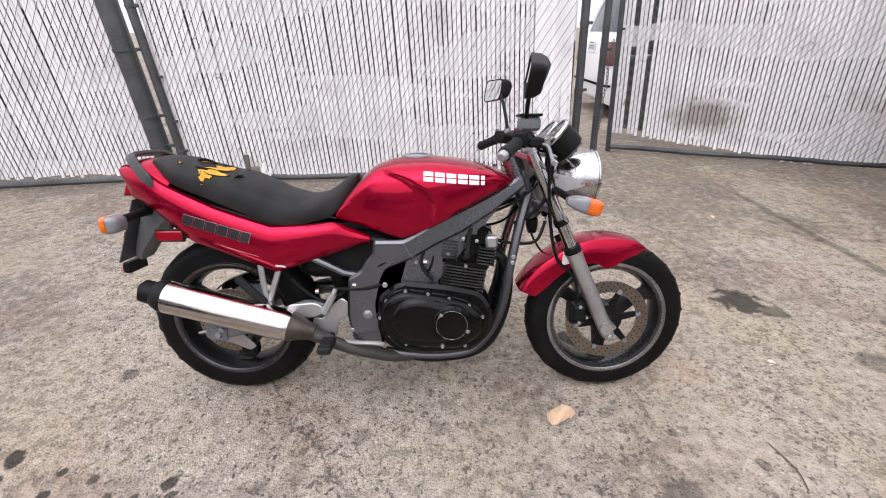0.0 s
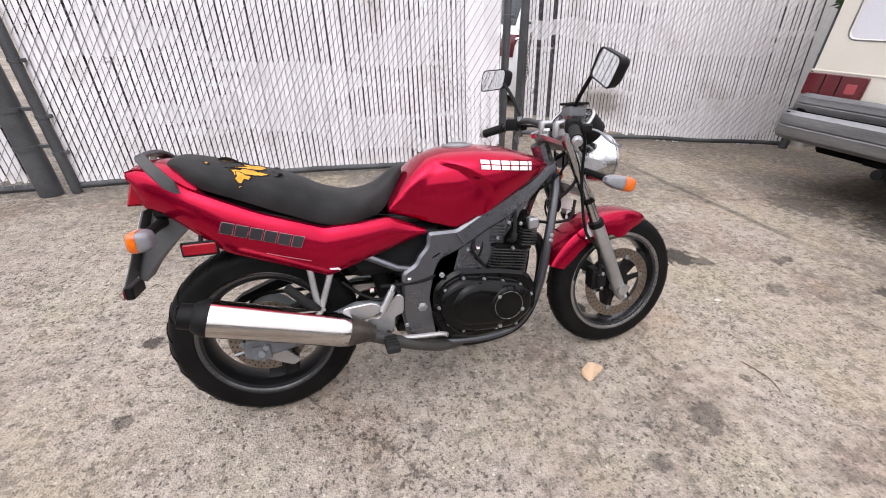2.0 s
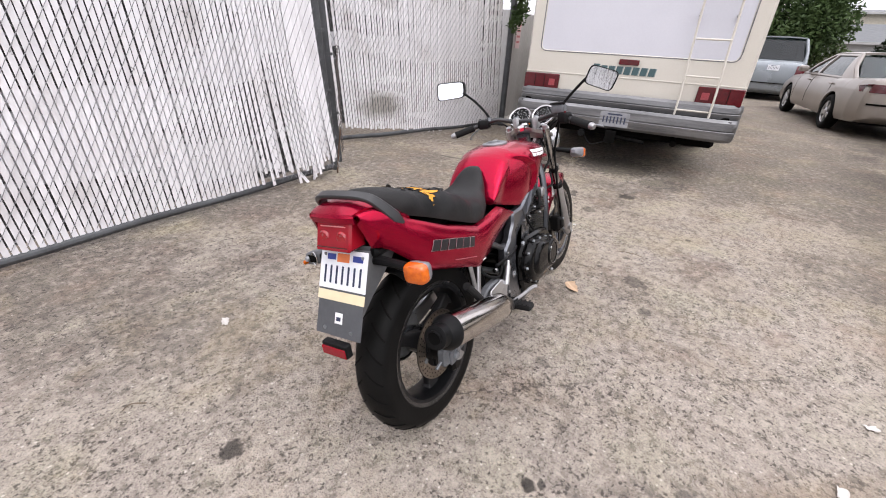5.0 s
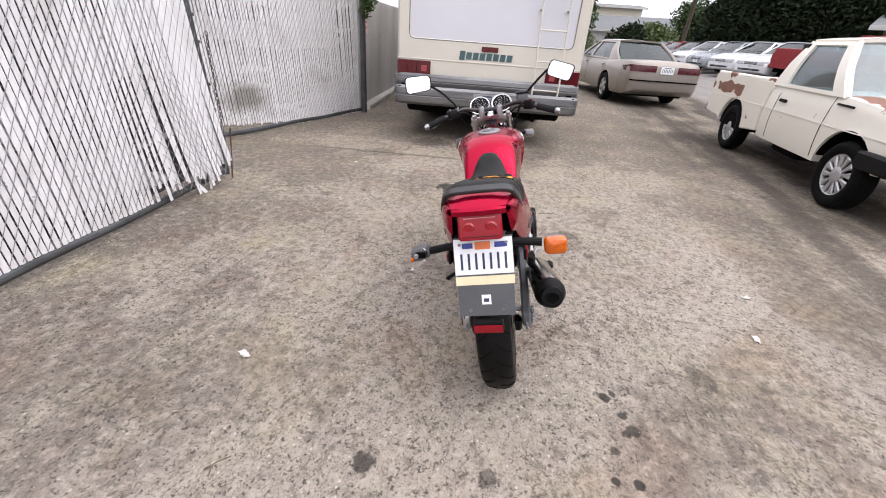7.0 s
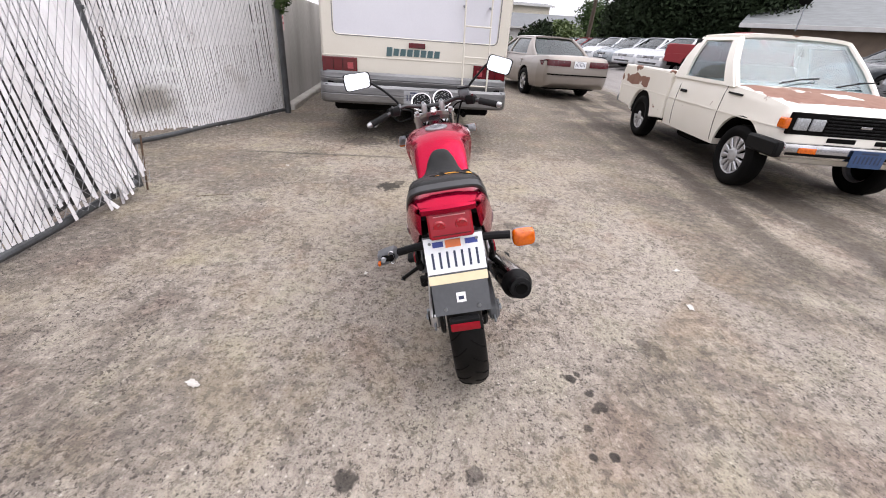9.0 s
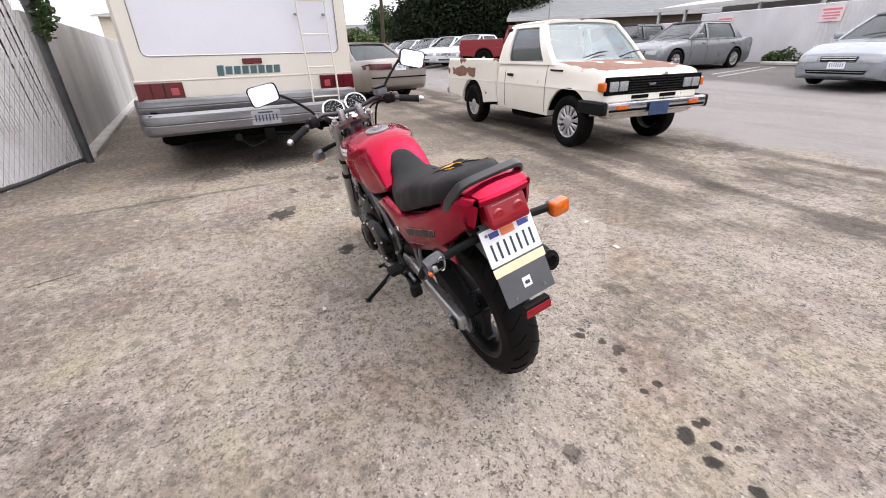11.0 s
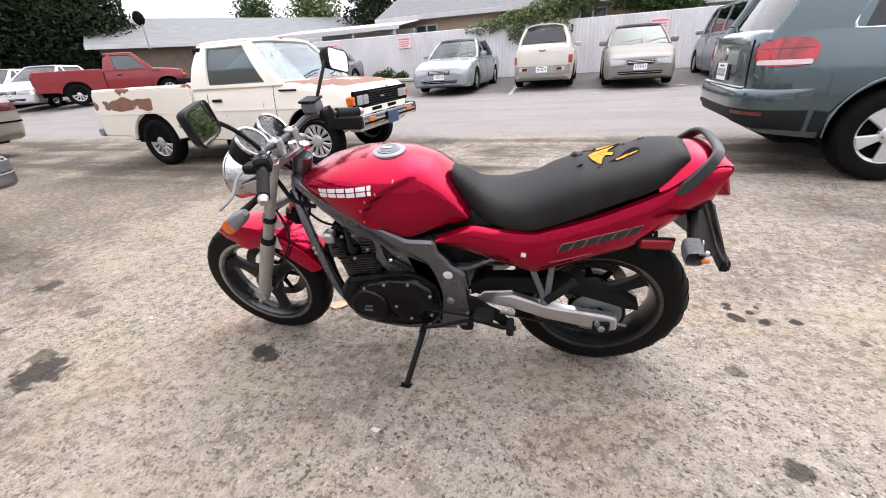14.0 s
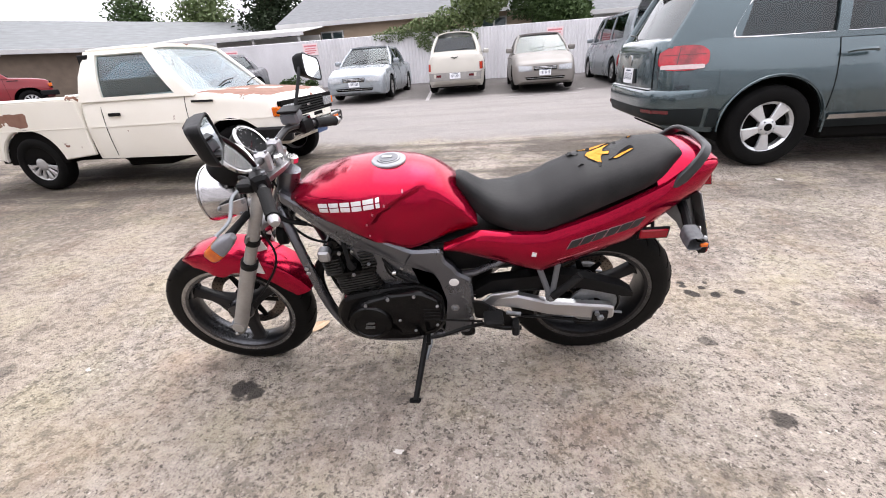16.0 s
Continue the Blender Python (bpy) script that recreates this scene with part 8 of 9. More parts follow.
seat_geo = loft([list(reversed(seat_ring(-0.844 + 0.652 * k / 48))) for k in range(49)])
seat = part("seat", seat_geo, SEATMAT, bike, "torn black vinyl seat", smooth=60)
seat_bvh = tree_of(seat_geo)
def torn_patch(cx, cy, rx, ry, seed, turn=0.0, outline=None):
    """An irregular hole in the vinyl: ragged foam with a dark curled rim; its outline may be given point by point."""
    r = random.Random(seed)
    n = 2 * len(outline) if outline else 22
    rim, ph = [], r.uniform(0, 6)
    for k in range(n):
        a = 2 * math.pi * k / n
        q = 0.72 + 0.2 * math.sin(3 * a + ph) + r.uniform(-0.16, 0.16)
        x, y = rx * q * math.cos(a), ry * q * math.sin(a)
        if outline:
            (xa, ya), (xb, yb) = outline[k // 2], outline[(k // 2 + 1) % len(outline)]
            rim.append(((xa + (xb - xa) * 0.5 * (k % 2)) + r.uniform(-0.002, 0.002), (ya + (yb - ya) * 0.5 * (k % 2)) + r.uniform(-0.002, 0.002)))
        else:
            rim.append((cx + x * math.cos(turn) - y * math.sin(turn), cy + x * math.sin(turn) + y * math.cos(turn)))

    def on_seat(x, y, h):
        hit = seat_bvh.ray_cast(Vector((x, y, 2)), Vector((0, 0, -1)))[0]
        return (x, y, (hit.z if hit else 0.8) + h)
    rings = [[on_seat(cx + (x - cx) * k, cy + (y - cy) * k, 0.0012 + 0.0035 * (1 - k) * r.uniform(0.3, 1.2)) for x, y in rim] for k in (1.0, 0.72, 0.42, 0.1)]
    vs = [p for g in rings for p in g]
    fs = [(g * n + k, g * n + (k + 1) % n, (g + 1) * n + (k + 1) % n, (g + 1) * n + k) for g in range(3) for k in range(n)] + [tuple(3 * n + k for k in range(n))]
    part("foam_patch", (vs, fs), FOAM, seat, "bare yellow foam")
    part("torn_edge", tube([on_seat(x, y, 0.001 + 0.002 * r.random()) for x, y in rim], [r.uniform(0.0005, 0.0016) for _ in range(n)], 5, closed=True), SEATMAT, seat)


for k, (cx, cy, rx, ry, turn) in enumerate([(-0.640, -0.088, 0.056, 0.024, 0.1), (-0.655, -0.110, 0.026, 0.014, 0.0), (-0.744, -0.084, 0.010, 0.007, 0.0)]):
    torn_patch(cx, cy, rx, ry, 50 + k, turn)
torn_patch(-0.625, -0.028, 0, 0, 58, 0, [(-0.598, -0.036), (-0.604, -0.010), (-0.612, 0.012), (-0.628, 0.036), (-0.636, 0.006), (-0.644, -0.012), (-0.660, -0.004), (-0.668, -0.022), (-0.652, -0.034), (-0.656, -0.050), (-0.690, -0.078), (-0.645, -0.070), (-0.612, -0.056)])
torn_patch(-0.692, 0.014, 0, 0, 59, 0, [(-0.664, 0.030), (-0.674, 0.036), (-0.692, 0.024), (-0.728, 0.008), (-0.712, -0.008), (-0.690, 0.006)])
# the vinyl lifted along the second tear
lifted = []
for k in range(7):
    u = k / 6
    x, y = -0.672 - 0.058 * u, 0.024 - 0.026 * u
    z = seat_bvh.ray_cast(Vector((x, y, 2)), Vector((0, 0, -1)))[0].z
    lifted.append([(x, y - 0.006 * v, z + 0.001 + 0.016 * v * math.sin(math.pi * u) ** 0.7 * (0.6 + 0.4 * u)) for v in (0, 0.5, 1)])
part("torn_flap", sheet(lifted, 0.002), SEATMAT, seat, "lifted flap of vinyl")
for k in range(9):
    a = RNG.uniform(0, 6.28)
    cx, cy = RNG.choice([(-0.59, 0.02), (-0.66, 0.03), (-0.64, -0.08), (-0.58, -0.07), (-0.70, -0.07)])
    cx, cy, l = cx + RNG.uniform(-0.03, 0.03), cy + RNG.uniform(-0.018, 0.018), RNG.uniform(0.015, 0.035)
    z = seat_bvh.ray_cast(Vector((cx, cy, 2)), Vector((0, 0, -1)))[0].z
    rows = [[(cx + l * (u - 0.5) * math.cos(a) - 0.008 * v * math.sin(a), cy + l * (u - 0.5) * math.sin(a) + 0.008 * v * math.cos(a), z + 0.001 + 0.005 * v * (1 - (2 * u - 1) ** 2)) for v in (0, 0.5, 1)] for u in (0, 0.25, 0.5, 0.75, 1)]
    part("torn_flap", sheet(rows, 0.0015), SEATMAT, seat)

# tail: side panels, hump, lamp
PTOP = [(-0.936, 0.846), (-0.915, 0.852), (-0.86, 0.846), (-0.80, 0.800), (-0.63, 0.722), (-0.455, 0.662), (-0.35, 0.664), (-0.256, 0.672), (-0.142, 0.620)]
PLOW = [(-0.936, 0.822), (-0.918, 0.752), (-0.87, 0.735), (-0.73, 0.612), (-0.55, 0.545), (-0.455, 0.506), (-0.32, 0.550), (-0.142, 0.602)]
PWID = [(-0.936, 0.094), (-0.915, 0.105), (-0.86, 0.122), (-0.73, 0.145), (-0.55, 0.160), (-0.40, 0.160), (-0.25, 0.146), (-0.142, 0.136)]
panels = {}
for s in (1, -1):
    rows = []
    for k in range(34):
        x = -0.936 + 0.794 * k / 33
        zt, zl, w = table(PTOP, x)[0], table(PLOW, x)[0], table(PWID, x)[0]
        row = []
        for f, q in ((0.0, 0.80), (0.02, 0.90), (0.10, 0.965), (0.3, 1.0), (0.5, 1.0), (0.75, 0.955), (0.95, 0.88), (1.0, 0.84)):
            row.append((x, s * w * q, zt + (zl - zt) * f))
        rows.append(row)
    if s < 0:
        rows = list(reversed(rows))
    g = sheet(rows, 0.005)
    panels[s] = (part("side_panel", g, RED, bike, "red tail side panel with scratches"), tree_of(g))
DARKLOGO, LOGOEDGE = mat("dark_logo_block", (0.015, 0.013, 0.016), 0.35), mat("grey_logo_edge", (0.34, 0.25, 0.26), 0.4)
word(panels[-1][0], panels[-1][1], -0.735, -0.520, 0.676, 0.612, 0.030, (1, 1, 1, 1, 1, 0.9), "-y", 0.42, DARKLOGO, LOGOEDGE)
word(panels[1][0], panels[1][1], -0.520, -0.735, 0.612, 0.676, 0.030, (0.9, 1, 1, 1, 1, 1)[::-1], "+y", -0.42, DARKLOGO, LOGOEDGE)
for s in (1, -1):
    ax = "+y" if s > 0 else "-y"
    part("pinstripe", decal(panels[s][1], [(-0.62, 0.602), (-0.50, 0.566), (-0.50, 0.5675), (-0.62, 0.6035)], ax, 0.001, 6, 1, 0.001), STRIPE, panels[s][0])
    part("paint_chip", decal(panels[s][1], [(-0.43, 0.588), (-0.415, 0.590), (-0.418, 0.606), (-0.432, 0.602)] if s > 0 else [(-0.45, 0.53), (-0.42, 0.525), (-0.425, 0.532), (-0.452, 0.536)], ax, 0.0012, 2, 2, 0.002), LETTER, panels[s][0])
hump = []
for k in range(9):
    x = -0.942 + 0.167 * k / 8
    zt = table([(-0.942, 0.842), (-0.925, 0.858), (-0.90, 0.866), (-0.86, 0.868), (-0.80, 0.845), (-0.775, 0.82)], x)[0]
    w = table(PWID, x)[0] * 0.825
    ze = min(table(PTOP, x)[0] - 0.001, zt)
    hump.append([(x, u * w, zt - (zt - ze) * abs(u) ** 3) for u in (-1, -0.9, -0.7, -0.4, 0, 0.4, 0.7, 0.9, 1)])
part("tail_hump", sheet(list(reversed(hump)), 0.005), RED, bike, "red tail hump")
part("tail_back", sheet([[(x - 0.001 + 0.008 * (y / 0.08) ** 2, y, z) for x, y, z in hump[0]], [(-0.947 + 0.008 * (y / 0.08) ** 2, y, 0.838) for x, y, z in hump[0]], [(-0.944 + 0.008 * (y / 0.08) ** 2, y, 0.824) for x, y, z in hump[0]]], 0.006), RED, bike)
lamp = part("tail_lamp", plate(round_poly([(-0.900, 0.752), (-0.966, 0.752), (-0.941, 0.828), (-0.900, 0.828)], 0.006, 3), -0.064, 0.064, 0.006), TAIL_LENS, bike, "wide red tail lamp", smooth=40)


def lamp_face(z):
    return -0.966 + 0.025 * (z - 0.752) / 0.076


part("lamp_mark", box(lamp_face(0.8145) - 0.0012, -0.046, 0.813, lamp_face(0.8145) + 0.0012, 0.046, 0.816, 0.0005), mat("pale_lens_mark", (0.6, 0.2, 0.22), 0.3), lamp)
BRIGHTLENS = mat("bright_lens_centre", (0.36, 0.008, 0.018), 0.2, second=(0.20, 0.004, 0.010), scale=90, coat=0.3)
for y in (-0.032, 0.032):
    x = lamp_face(0.785)
    part("lamp_cup", lathe([(0.020, x + 0.004), (0.016, x - 0.0018), (0.009, x - 0.0015), (0.003, x - 0.0022)], 20, "x", (0, y, 0.785)), BRIGHTLENS, lamp)
part("lamp_rib", box(lamp_face(0.763) - 0.0012, -0.055, 0.7615, lamp_face(0.763) + 0.0012, 0.055, 0.7645, 0.0005), bpy.data.materials["red_lens"], lamp)
part("tail_underside", box(-0.90, -0.09, 0.715, -0.62, 0.09, 0.745, 0.01), M["black"], bike)
RAILMAT = mat("grab_rail_plastic", (0.016, 0.016, 0.017), 0.30, second=(0.03, 0.03, 0.031), scale=9, spec=0.5)
rail = [(-0.812, 0.121, 0.787), (-0.826, 0.120, 0.802), (-0.842, 0.117, 0.820), (-0.866, 0.109, 0.848), (-0.887, 0.096, 0.872), (-0.900, 0.074, 0.883), (-0.904, 0.045, 0.886), (-0.905, 0.0, 0.887)]
rail_line = [Vector(q) for q in curve(rail + [(x, -y, z) for x, y, z in reversed(rail[:-1])], 5)]
blade = []
for k, c in enumerate(rail_line):
    ahead = (rail_line[min(k + 1, len(rail_line) - 1)] - rail_line[max(k - 1, 0)]).normalized()
    wide = Vector((0.92, 0, 0.38))
    thin = ahead.cross(wide).normalized()
    wide = thin.cross(ahead).normalized()
    out = abs(2 * k / (len(rail_line) - 1) - 1)
    hw = 0.0135 + 0.008 * max(0.0, out - 0.35) - 0.014 * max(0.0, out - 0.78) / 0.22
    blade.append([c + wide * (hw * u) + thin * (0.0065 * v) for u, v in ((-1, -0.5), (-0.8, -1), (0.8, -1), (1, -0.5), (1, 0.5), (0.8, 1), (-0.8, 1), (-1, 0.5))])
part("grab_rail", loft(blade), RAILMAT, bike, "black plastic grab rail", smooth=40)
part("seat_gap_trim", box(-0.80, -0.10, 0.70, -0.45, 0.10, 0.76, 0.02), M["dark"], bike)

# rear fender, plate, flap, signals
inner = []
for k in range(13):
    a = radians(62 + 50 * k / 12)
    inner.append([(RA[0] + 0.345 * math.cos(a), u * 0.078, RA[1] + 0.345 * math.sin(a) - 0.02 * abs(u) ** 3) for u in (-1, -0.6, 0, 0.6, 1)])
part("inner_fender", sheet(inner, 0.004), M["black"], bike)
hold = lambda f, y, d=0.0: (-0.908 - 0.112 * f - d, y, 0.742 - 0.262 * f - 0.4 * d)
RINGS = [(-0.800, 0.705, -0.903, 0.745, 0.070), (-0.850, 0.662, -0.918, 0.705, 0.066), (-0.893, 0.622, -0.944, 0.650, 0.058), (-0.950, 0.560, -0.982, 0.568, 0.045), (-0.974, 0.522, -0.996, 0.530, 0.034)]
FENDER = mat("dark_grey_fender_plastic", (0.075, 0.077, 0.082), 0.45, second=(0.11, 0.111, 0.114), scale=9, spec=0.3)
part("plate_holder", loft([[(xf, -w, zf), (xf - 0.006, -w * 0.6, zf - 0.004), (xf - 0.006, w * 0.6, zf - 0.004), (xf, w, zf), (xb + 0.01, w * 1.03, zb), (xb, w * 0.8, zb + 0.004), (xb, -w * 0.8, zb + 0.004), (xb + 0.01, -w * 1.03, zb)] for xf, zf, xb, zb, w in RINGS]), FENDER, bike, "dark grey rear fender and plate carrier", smooth=50)


def on_plate(name, y0, y1, f0, f1, d, th, material, parent, label=""):
    outline = [(y0, f0), (y1, f0), (y1, f1), (y0, f1)]
    return part(name, loft([[hold(f, y, dd) for y, f in outline] for dd in (d, d + th)]), material, parent, label)


flap = on_plate("mud_flap", -0.084, 0.084, 0.36, 0.80, 0.014, 0.004, mat("dark_grey_flap", (0.075, 0.078, 0.085), 0.6, second=(0.055, 0.057, 0.062), scale=9), bike, "dark grey flap under the plate")
on_plate("tape_strip", -0.088, 0.088, 0.375, 0.465, 0.0185, 0.001, mat("cream_tape", (0.72, 0.62, 0.42), 0.6, second=(0.66, 0.55, 0.36), scale=20), flap, "cream tape")
on_plate("sticker", -0.014, 0.014, 0.575, 0.675, 0.0185, 0.0012, LETTER, flap, "small white sticker")
on_plate("bar", -0.008, 0.008, 0.61, 0.645, 0.0200, 0.0008, M["ink"], flap)
for y in (-0.05, 0.05):
    p = Vector(hold(0.735, y, 0.019))
    part("rivet", lathe([(0.006, -0.002), (0.005, 0.002), (0.002, 0.003)], 10, "x", p), M["steel"], flap)
pl = on_plate("number_plate", -0.088, 0.088, -0.02, 0.355, 0.0178, 0.0012, M["plate"], bike, "white number plate with dark bars")
on_plate("plate_backing", -0.0888, 0.0888, -0.022, 0.358, 0.012, 0.0055, FENDER, pl, "grey plate backing")
for k in range(7):
    y = 0.066 - 0.022 * k
    on_plate("bar", y - 0.0034, y + 0.0034, 0.13, 0.30, 0.0195, 0.0008, M["ink"], pl)
on_plate("bar", 0.03, 0.062, 0.02, 0.075, 0.0195, 0.0008, mat("blue_plate_bar", (0.03, 0.05, 0.25), 0.5), pl)
on_plate("bar", -0.072, -0.035, 0.02, 0.075, 0.0195, 0.0008, bpy.data.materials["blue_plate_bar"], pl)
on_plate("tag_sticker", -0.022, 0.024, 0.01, 0.09, 0.0195, 0.0008, mat("orange_tag", (0.75, 0.20, 0.06), 0.5), pl, "orange tag sticker")
for y in (-0.07, 0.07):
    p = Vector(hold(0.03, y, 0.019))
    part("plate_screw", lathe([(0.005, -0.003), (0.004, 0.001)], 8, "x", p), M["steel"], pl)
part("rear_reflector", box(-1.0395, -0.044, 0.478, -1.0365, 0.044, 0.505, 0.001), TAIL_LENS, bike, "red rear reflector")
part("reflector_mount", box(-1.0368, -0.046, 0.474, -1.012, 0.046, 0.515, 0.004), M["black"], bike)
for s in (1, -1):
    part("signal_stem", tube([(-0.885, s * 0.05, 0.705), (-0.886 if s < 0 else -0.873, s * 0.12, 0.702 if s < 0 else 0.694), (-0.89 if s < 0 else -0.862, s * 0.175, 0.698 if s < 0 else 0.680)], [0.016, 0.0125, 0.013], 10), M["black"], bike, "black rubber signal stem")
    if s < 0:
        oval = round_poly([(-0.033, -0.026), (0.033, -0.026), (0.033, 0.026), (-0.033, 0.026)], 0.017, 5)
        sb = part("turn_signal", loft([[(x, -0.214 + p[0] * k, 0.690 + p[1] * k) for p in oval] for x, k in ((-0.893, 1.0), (-0.884, 0.97), (-0.872, 0.82), (-0.866, 0.55))]), SILVERLAMP, bike, "rear turn signal with amber lens", smooth=60)
        part("amber_lens", loft([[(x, -0.214 + p[0] * k, 0.690 + p[1] * k) for p in oval] for x, k in ((-0.917, 0.80), (-0.913, 0.95), (-0.904, 1.02), (-0.8935, 1.02))]), M["amber"], sb, "amber lens", smooth=50)
    else:
        shell = [[(-0.856 + x * k, 0.178 + 0.062 * u, 0.679 - 0.012 * u + z * k) for x, z in round_poly([(-0.024, -0.022), (0.022, -0.022), (0.022, 0.022), (-0.024, 0.022)], 0.012, 3)] for u, k in ((0, 0.6), (0.15, 0.95), (0.6, 1.0), (1, 0.9))]
        sb = part("turn_signal", loft(shell, caps=False), SCUFFED, bike, "broken rear turn signal without its lens")
        part("bare_reflector", box(-0.884, 0.190, 0.662, -0.868, 0.228, 0.686, 0.006), M["dark"], sb)
        part("bulb", lathe([(0.007, -0.892), (0.009, -0.885), (0.007, -0.875), (0.005, -0.868)], 12, "x", (0, 0.222, 0.674)), M["lamp_glass"], sb)
        part("lens_shard", box(-0.893, 0.232, 0.655, -0.872, 0.242, 0.668, 0.003), M["amber"], sb, "broken amber lens piece")
        part("seal_ring", tube([(-0.880, 0.196 + 0.010 * math.cos(t), 0.675 + 0.022 * math.sin(t)) for t in [2 * math.pi * k / 16 for k in range(16)]], 0.0022, 5, closed=True), M["chrome"], sb)
    ref = part("side_reflector", box(-0.835, s * 0.128 - 0.006, 0.615, -0.750, s * 0.128 + 0.006, 0.647, 0.004), TAIL_LENS, bike, "red side reflector")
    part("reflector_frame", box(-0.840, s * 0.124 - 0.005, 0.610, -0.745, s * 0.124 + 0.005, 0.652, 0.003), M["black"], ref)
    part("reflector_bracket", tube([(-0.79, s * 0.118, 0.645), (-0.785, s * 0.10, 0.70)], 0.006, 6), M["black"], ref)
    droop = radians(34 if s > 0 else 14)
    ahead, lift = Vector((math.cos(droop), s * 0.10, -math.sin(droop))).normalized(), Vector((math.sin(droop), 0, math.cos(droop)))
    lobe = round_poly([(-0.030, -0.024), (0.030, -0.024), (0.030, 0.024), (-0.030, 0.024)], 0.014, 4)

    def lobes(steps):
        return loft([[Vector((0.474, s * 0.203, 0.744)) + ahead * d + Vector((0, p[0] * k, 0)) + lift * (p[1] * k) for p in lobe] for d, k in steps])
    fx = part("turn_signal", lobes(((-0.012, 0.35), (0.0, 0.62), (0.018, 0.86), (0.040, 1.0), (0.046, 1.0))), SILVERLAMP, bike, "grey front turn signal with amber lens", smooth=50)
    part("amber_lens", lobes(((0.0465, 1.03), (0.062, 1.03), (0.078, 0.98), (0.088, 0.80))), M["amber"], fx, "amber lens", smooth=50)
    part("signal_stem", tube([(0.455, s * 0.10, 0.765), (0.47, s * 0.15, 0.755), (0.485, s * 0.19, 0.745)], [0.011, 0.0115, 0.013], 10), M["black"], bike)

# frame
FR = [(0.362, 0.812), (0.248, 0.750), (0.07, 0.667), (-0.036, 0.606), (-0.135, 0.606), (-0.140, 0.560), (-0.170, 0.528), (-0.180, 0.505), (-0.226, 0.478), (-0.230, 0.430), (-0.236, 0.34), (-0.214, 0.21), (-0.110, 0.215), (-0.116, 0.26), (-0.131, 0.38), (-0.110, 0.473), (-0.092, 0.506), (0.002, 0.549), (0.07, 0.590), (0.146, 0.627), (0.26, 0.692), (0.372, 0.772)]
for s in (1, -1):
    g = plate(round_poly(FR, 0.012, 3), -0.020, 0.020, 0.009)
    vs = [(x, s * (0.109 - max(0.0, x - 0.17) * 0.36 + y), z) for x, y, z in g[0]]
    side = part("main_frame", (vs, g[1] if s > 0 else [tuple(reversed(f)) for f in g[1]]), GUN, bike, "gunmetal box-section frame", smooth=30)
    part("weld_seam", tube([(-0.038, s * 0.128, 0.597), (-0.024, s * 0.1285, 0.575), (-0.008, s * 0.128, 0.549)], 0.0025, 5), GUN, side)
    bolt(side, -0.165, s * 0.126, 0.348, 0.017, 0.006, M["alu"], "pivot_cap")
    bolt(side, -0.165, s * 0.130, 0.348, 0.010, 0.006, M["steel"], "pivot_bolt")
    if s > 0:
        part("plug", lathe([(0.017, 0.125), (0.017, 0.129), (0.012, 0.131)], 20, "y", (-0.167, 0, 0.468)), M["white"], side, "white plastic plug")
    bolt(side, -0.222, s * 0.126, 0.29, 0.008)
    bolt(side, -0.20, s * 0.126, 0.235, 0.008)
    down = curve([(0.382, s * 0.035, 0.745), (0.352, s * 0.075, 0.66), (0.322, s * 0.098, 0.526), (0.297, s * 0.10, 0.375), (0.262, s * 0.10, 0.280), (0.20, s * 0.10, 0.205), (0.12, s * 0.10, 0.180), (0.0, s * 0.105, 0.182), (-0.17, s * 0.107, 0.205)], 5)
    # the right-hand tube takes a darker gunmetal than the left
    dt = part("cradle_tube", tube(down, 0.0165, 10, flat=0.85), GUN if s > 0 else CRADLE, bike, "gunmetal cradle tube" if s > 0 else "gunmetal cradle tube in a darker tone")
    for z in (0.545, 0.525):
        bolt(dt, 0.327 - 0.1 * (0.545 - z), s * 0.112, z, 0.008)
    part("subframe_rail", tube([(-0.165, s * 0.105, 0.478), (-0.24, s * 0.112, 0.495), (-0.33, s * 0.118, 0.545), (-0.48, s * 0.112, 0.615)], 0.0125, 8), GUN, bike)
    part("rail_upper", tube([(-0.10, s * 0.10, 0.60), (-0.4, s * 0.105, 0.64), (-0.8, s * 0.085, 0.76)], 0.0125, 8), M["satin"], bike)
part("cross_member", tube([(-0.165, -0.12, 0.348), (-0.165, 0.12, 0.348)], 0.014, 10), M["steel"], bike)
# dark filler added to close the view through to the far frame side
part("carburettor_bank", join(box(-0.065, -0.085, 0.465, 0.075, 0.085, 0.555, 0.02), box(-0.055, -0.070, 0.55, 0.06, 0.070, 0.615, 0.015)), M["dark"], bike, "black block filling in round the carburettors")
part("air_box", box(-0.40, -0.085, 0.46, -0.06, 0.085, 0.63, 0.03), M["black"], bike, "black air box")
part("battery_tray", box(-0.52, -0.07, 0.52, -0.40, 0.07, 0.66, 0.02), M["dark"], bike)
part("shock_absorber", tube([(-0.25, 0.0, 0.30), (-0.31, 0.0, 0.56)], 0.034, 14), M["satin"], bike)

# engine
part("crankcase", loft([[(p[0], y, p[1]) for p in inset(round_poly([(-0.135, 0.30), (-0.10, 0.23), (0.02, 0.20), (0.19, 0.21), (0.255, 0.28), (0.262, 0.36), (0.22, 0.43), (0.10, 0.455), (-0.05, 0.47), (-0.125, 0.42)], 0.03, 4), d)] for y, d in ((-0.145, 0.012), (-0.135, 0.0), (-0.02, 0.0), (0.02, 0.0), (0.135, 0.0), (0.145, 0.012))]), ENGINE, bike, "black engine crankcase")
COVER = round_poly([(-0.126, 0.370), (-0.100, 0.428), (-0.04, 0.456), (0.10, 0.432), (0.185, 0.406), (0.232, 0.360), (0.225, 0.290), (0.15, 0.236), (0.0, 0.242), (-0.08, 0.266), (-0.112, 0.305)], 0.03, 4)
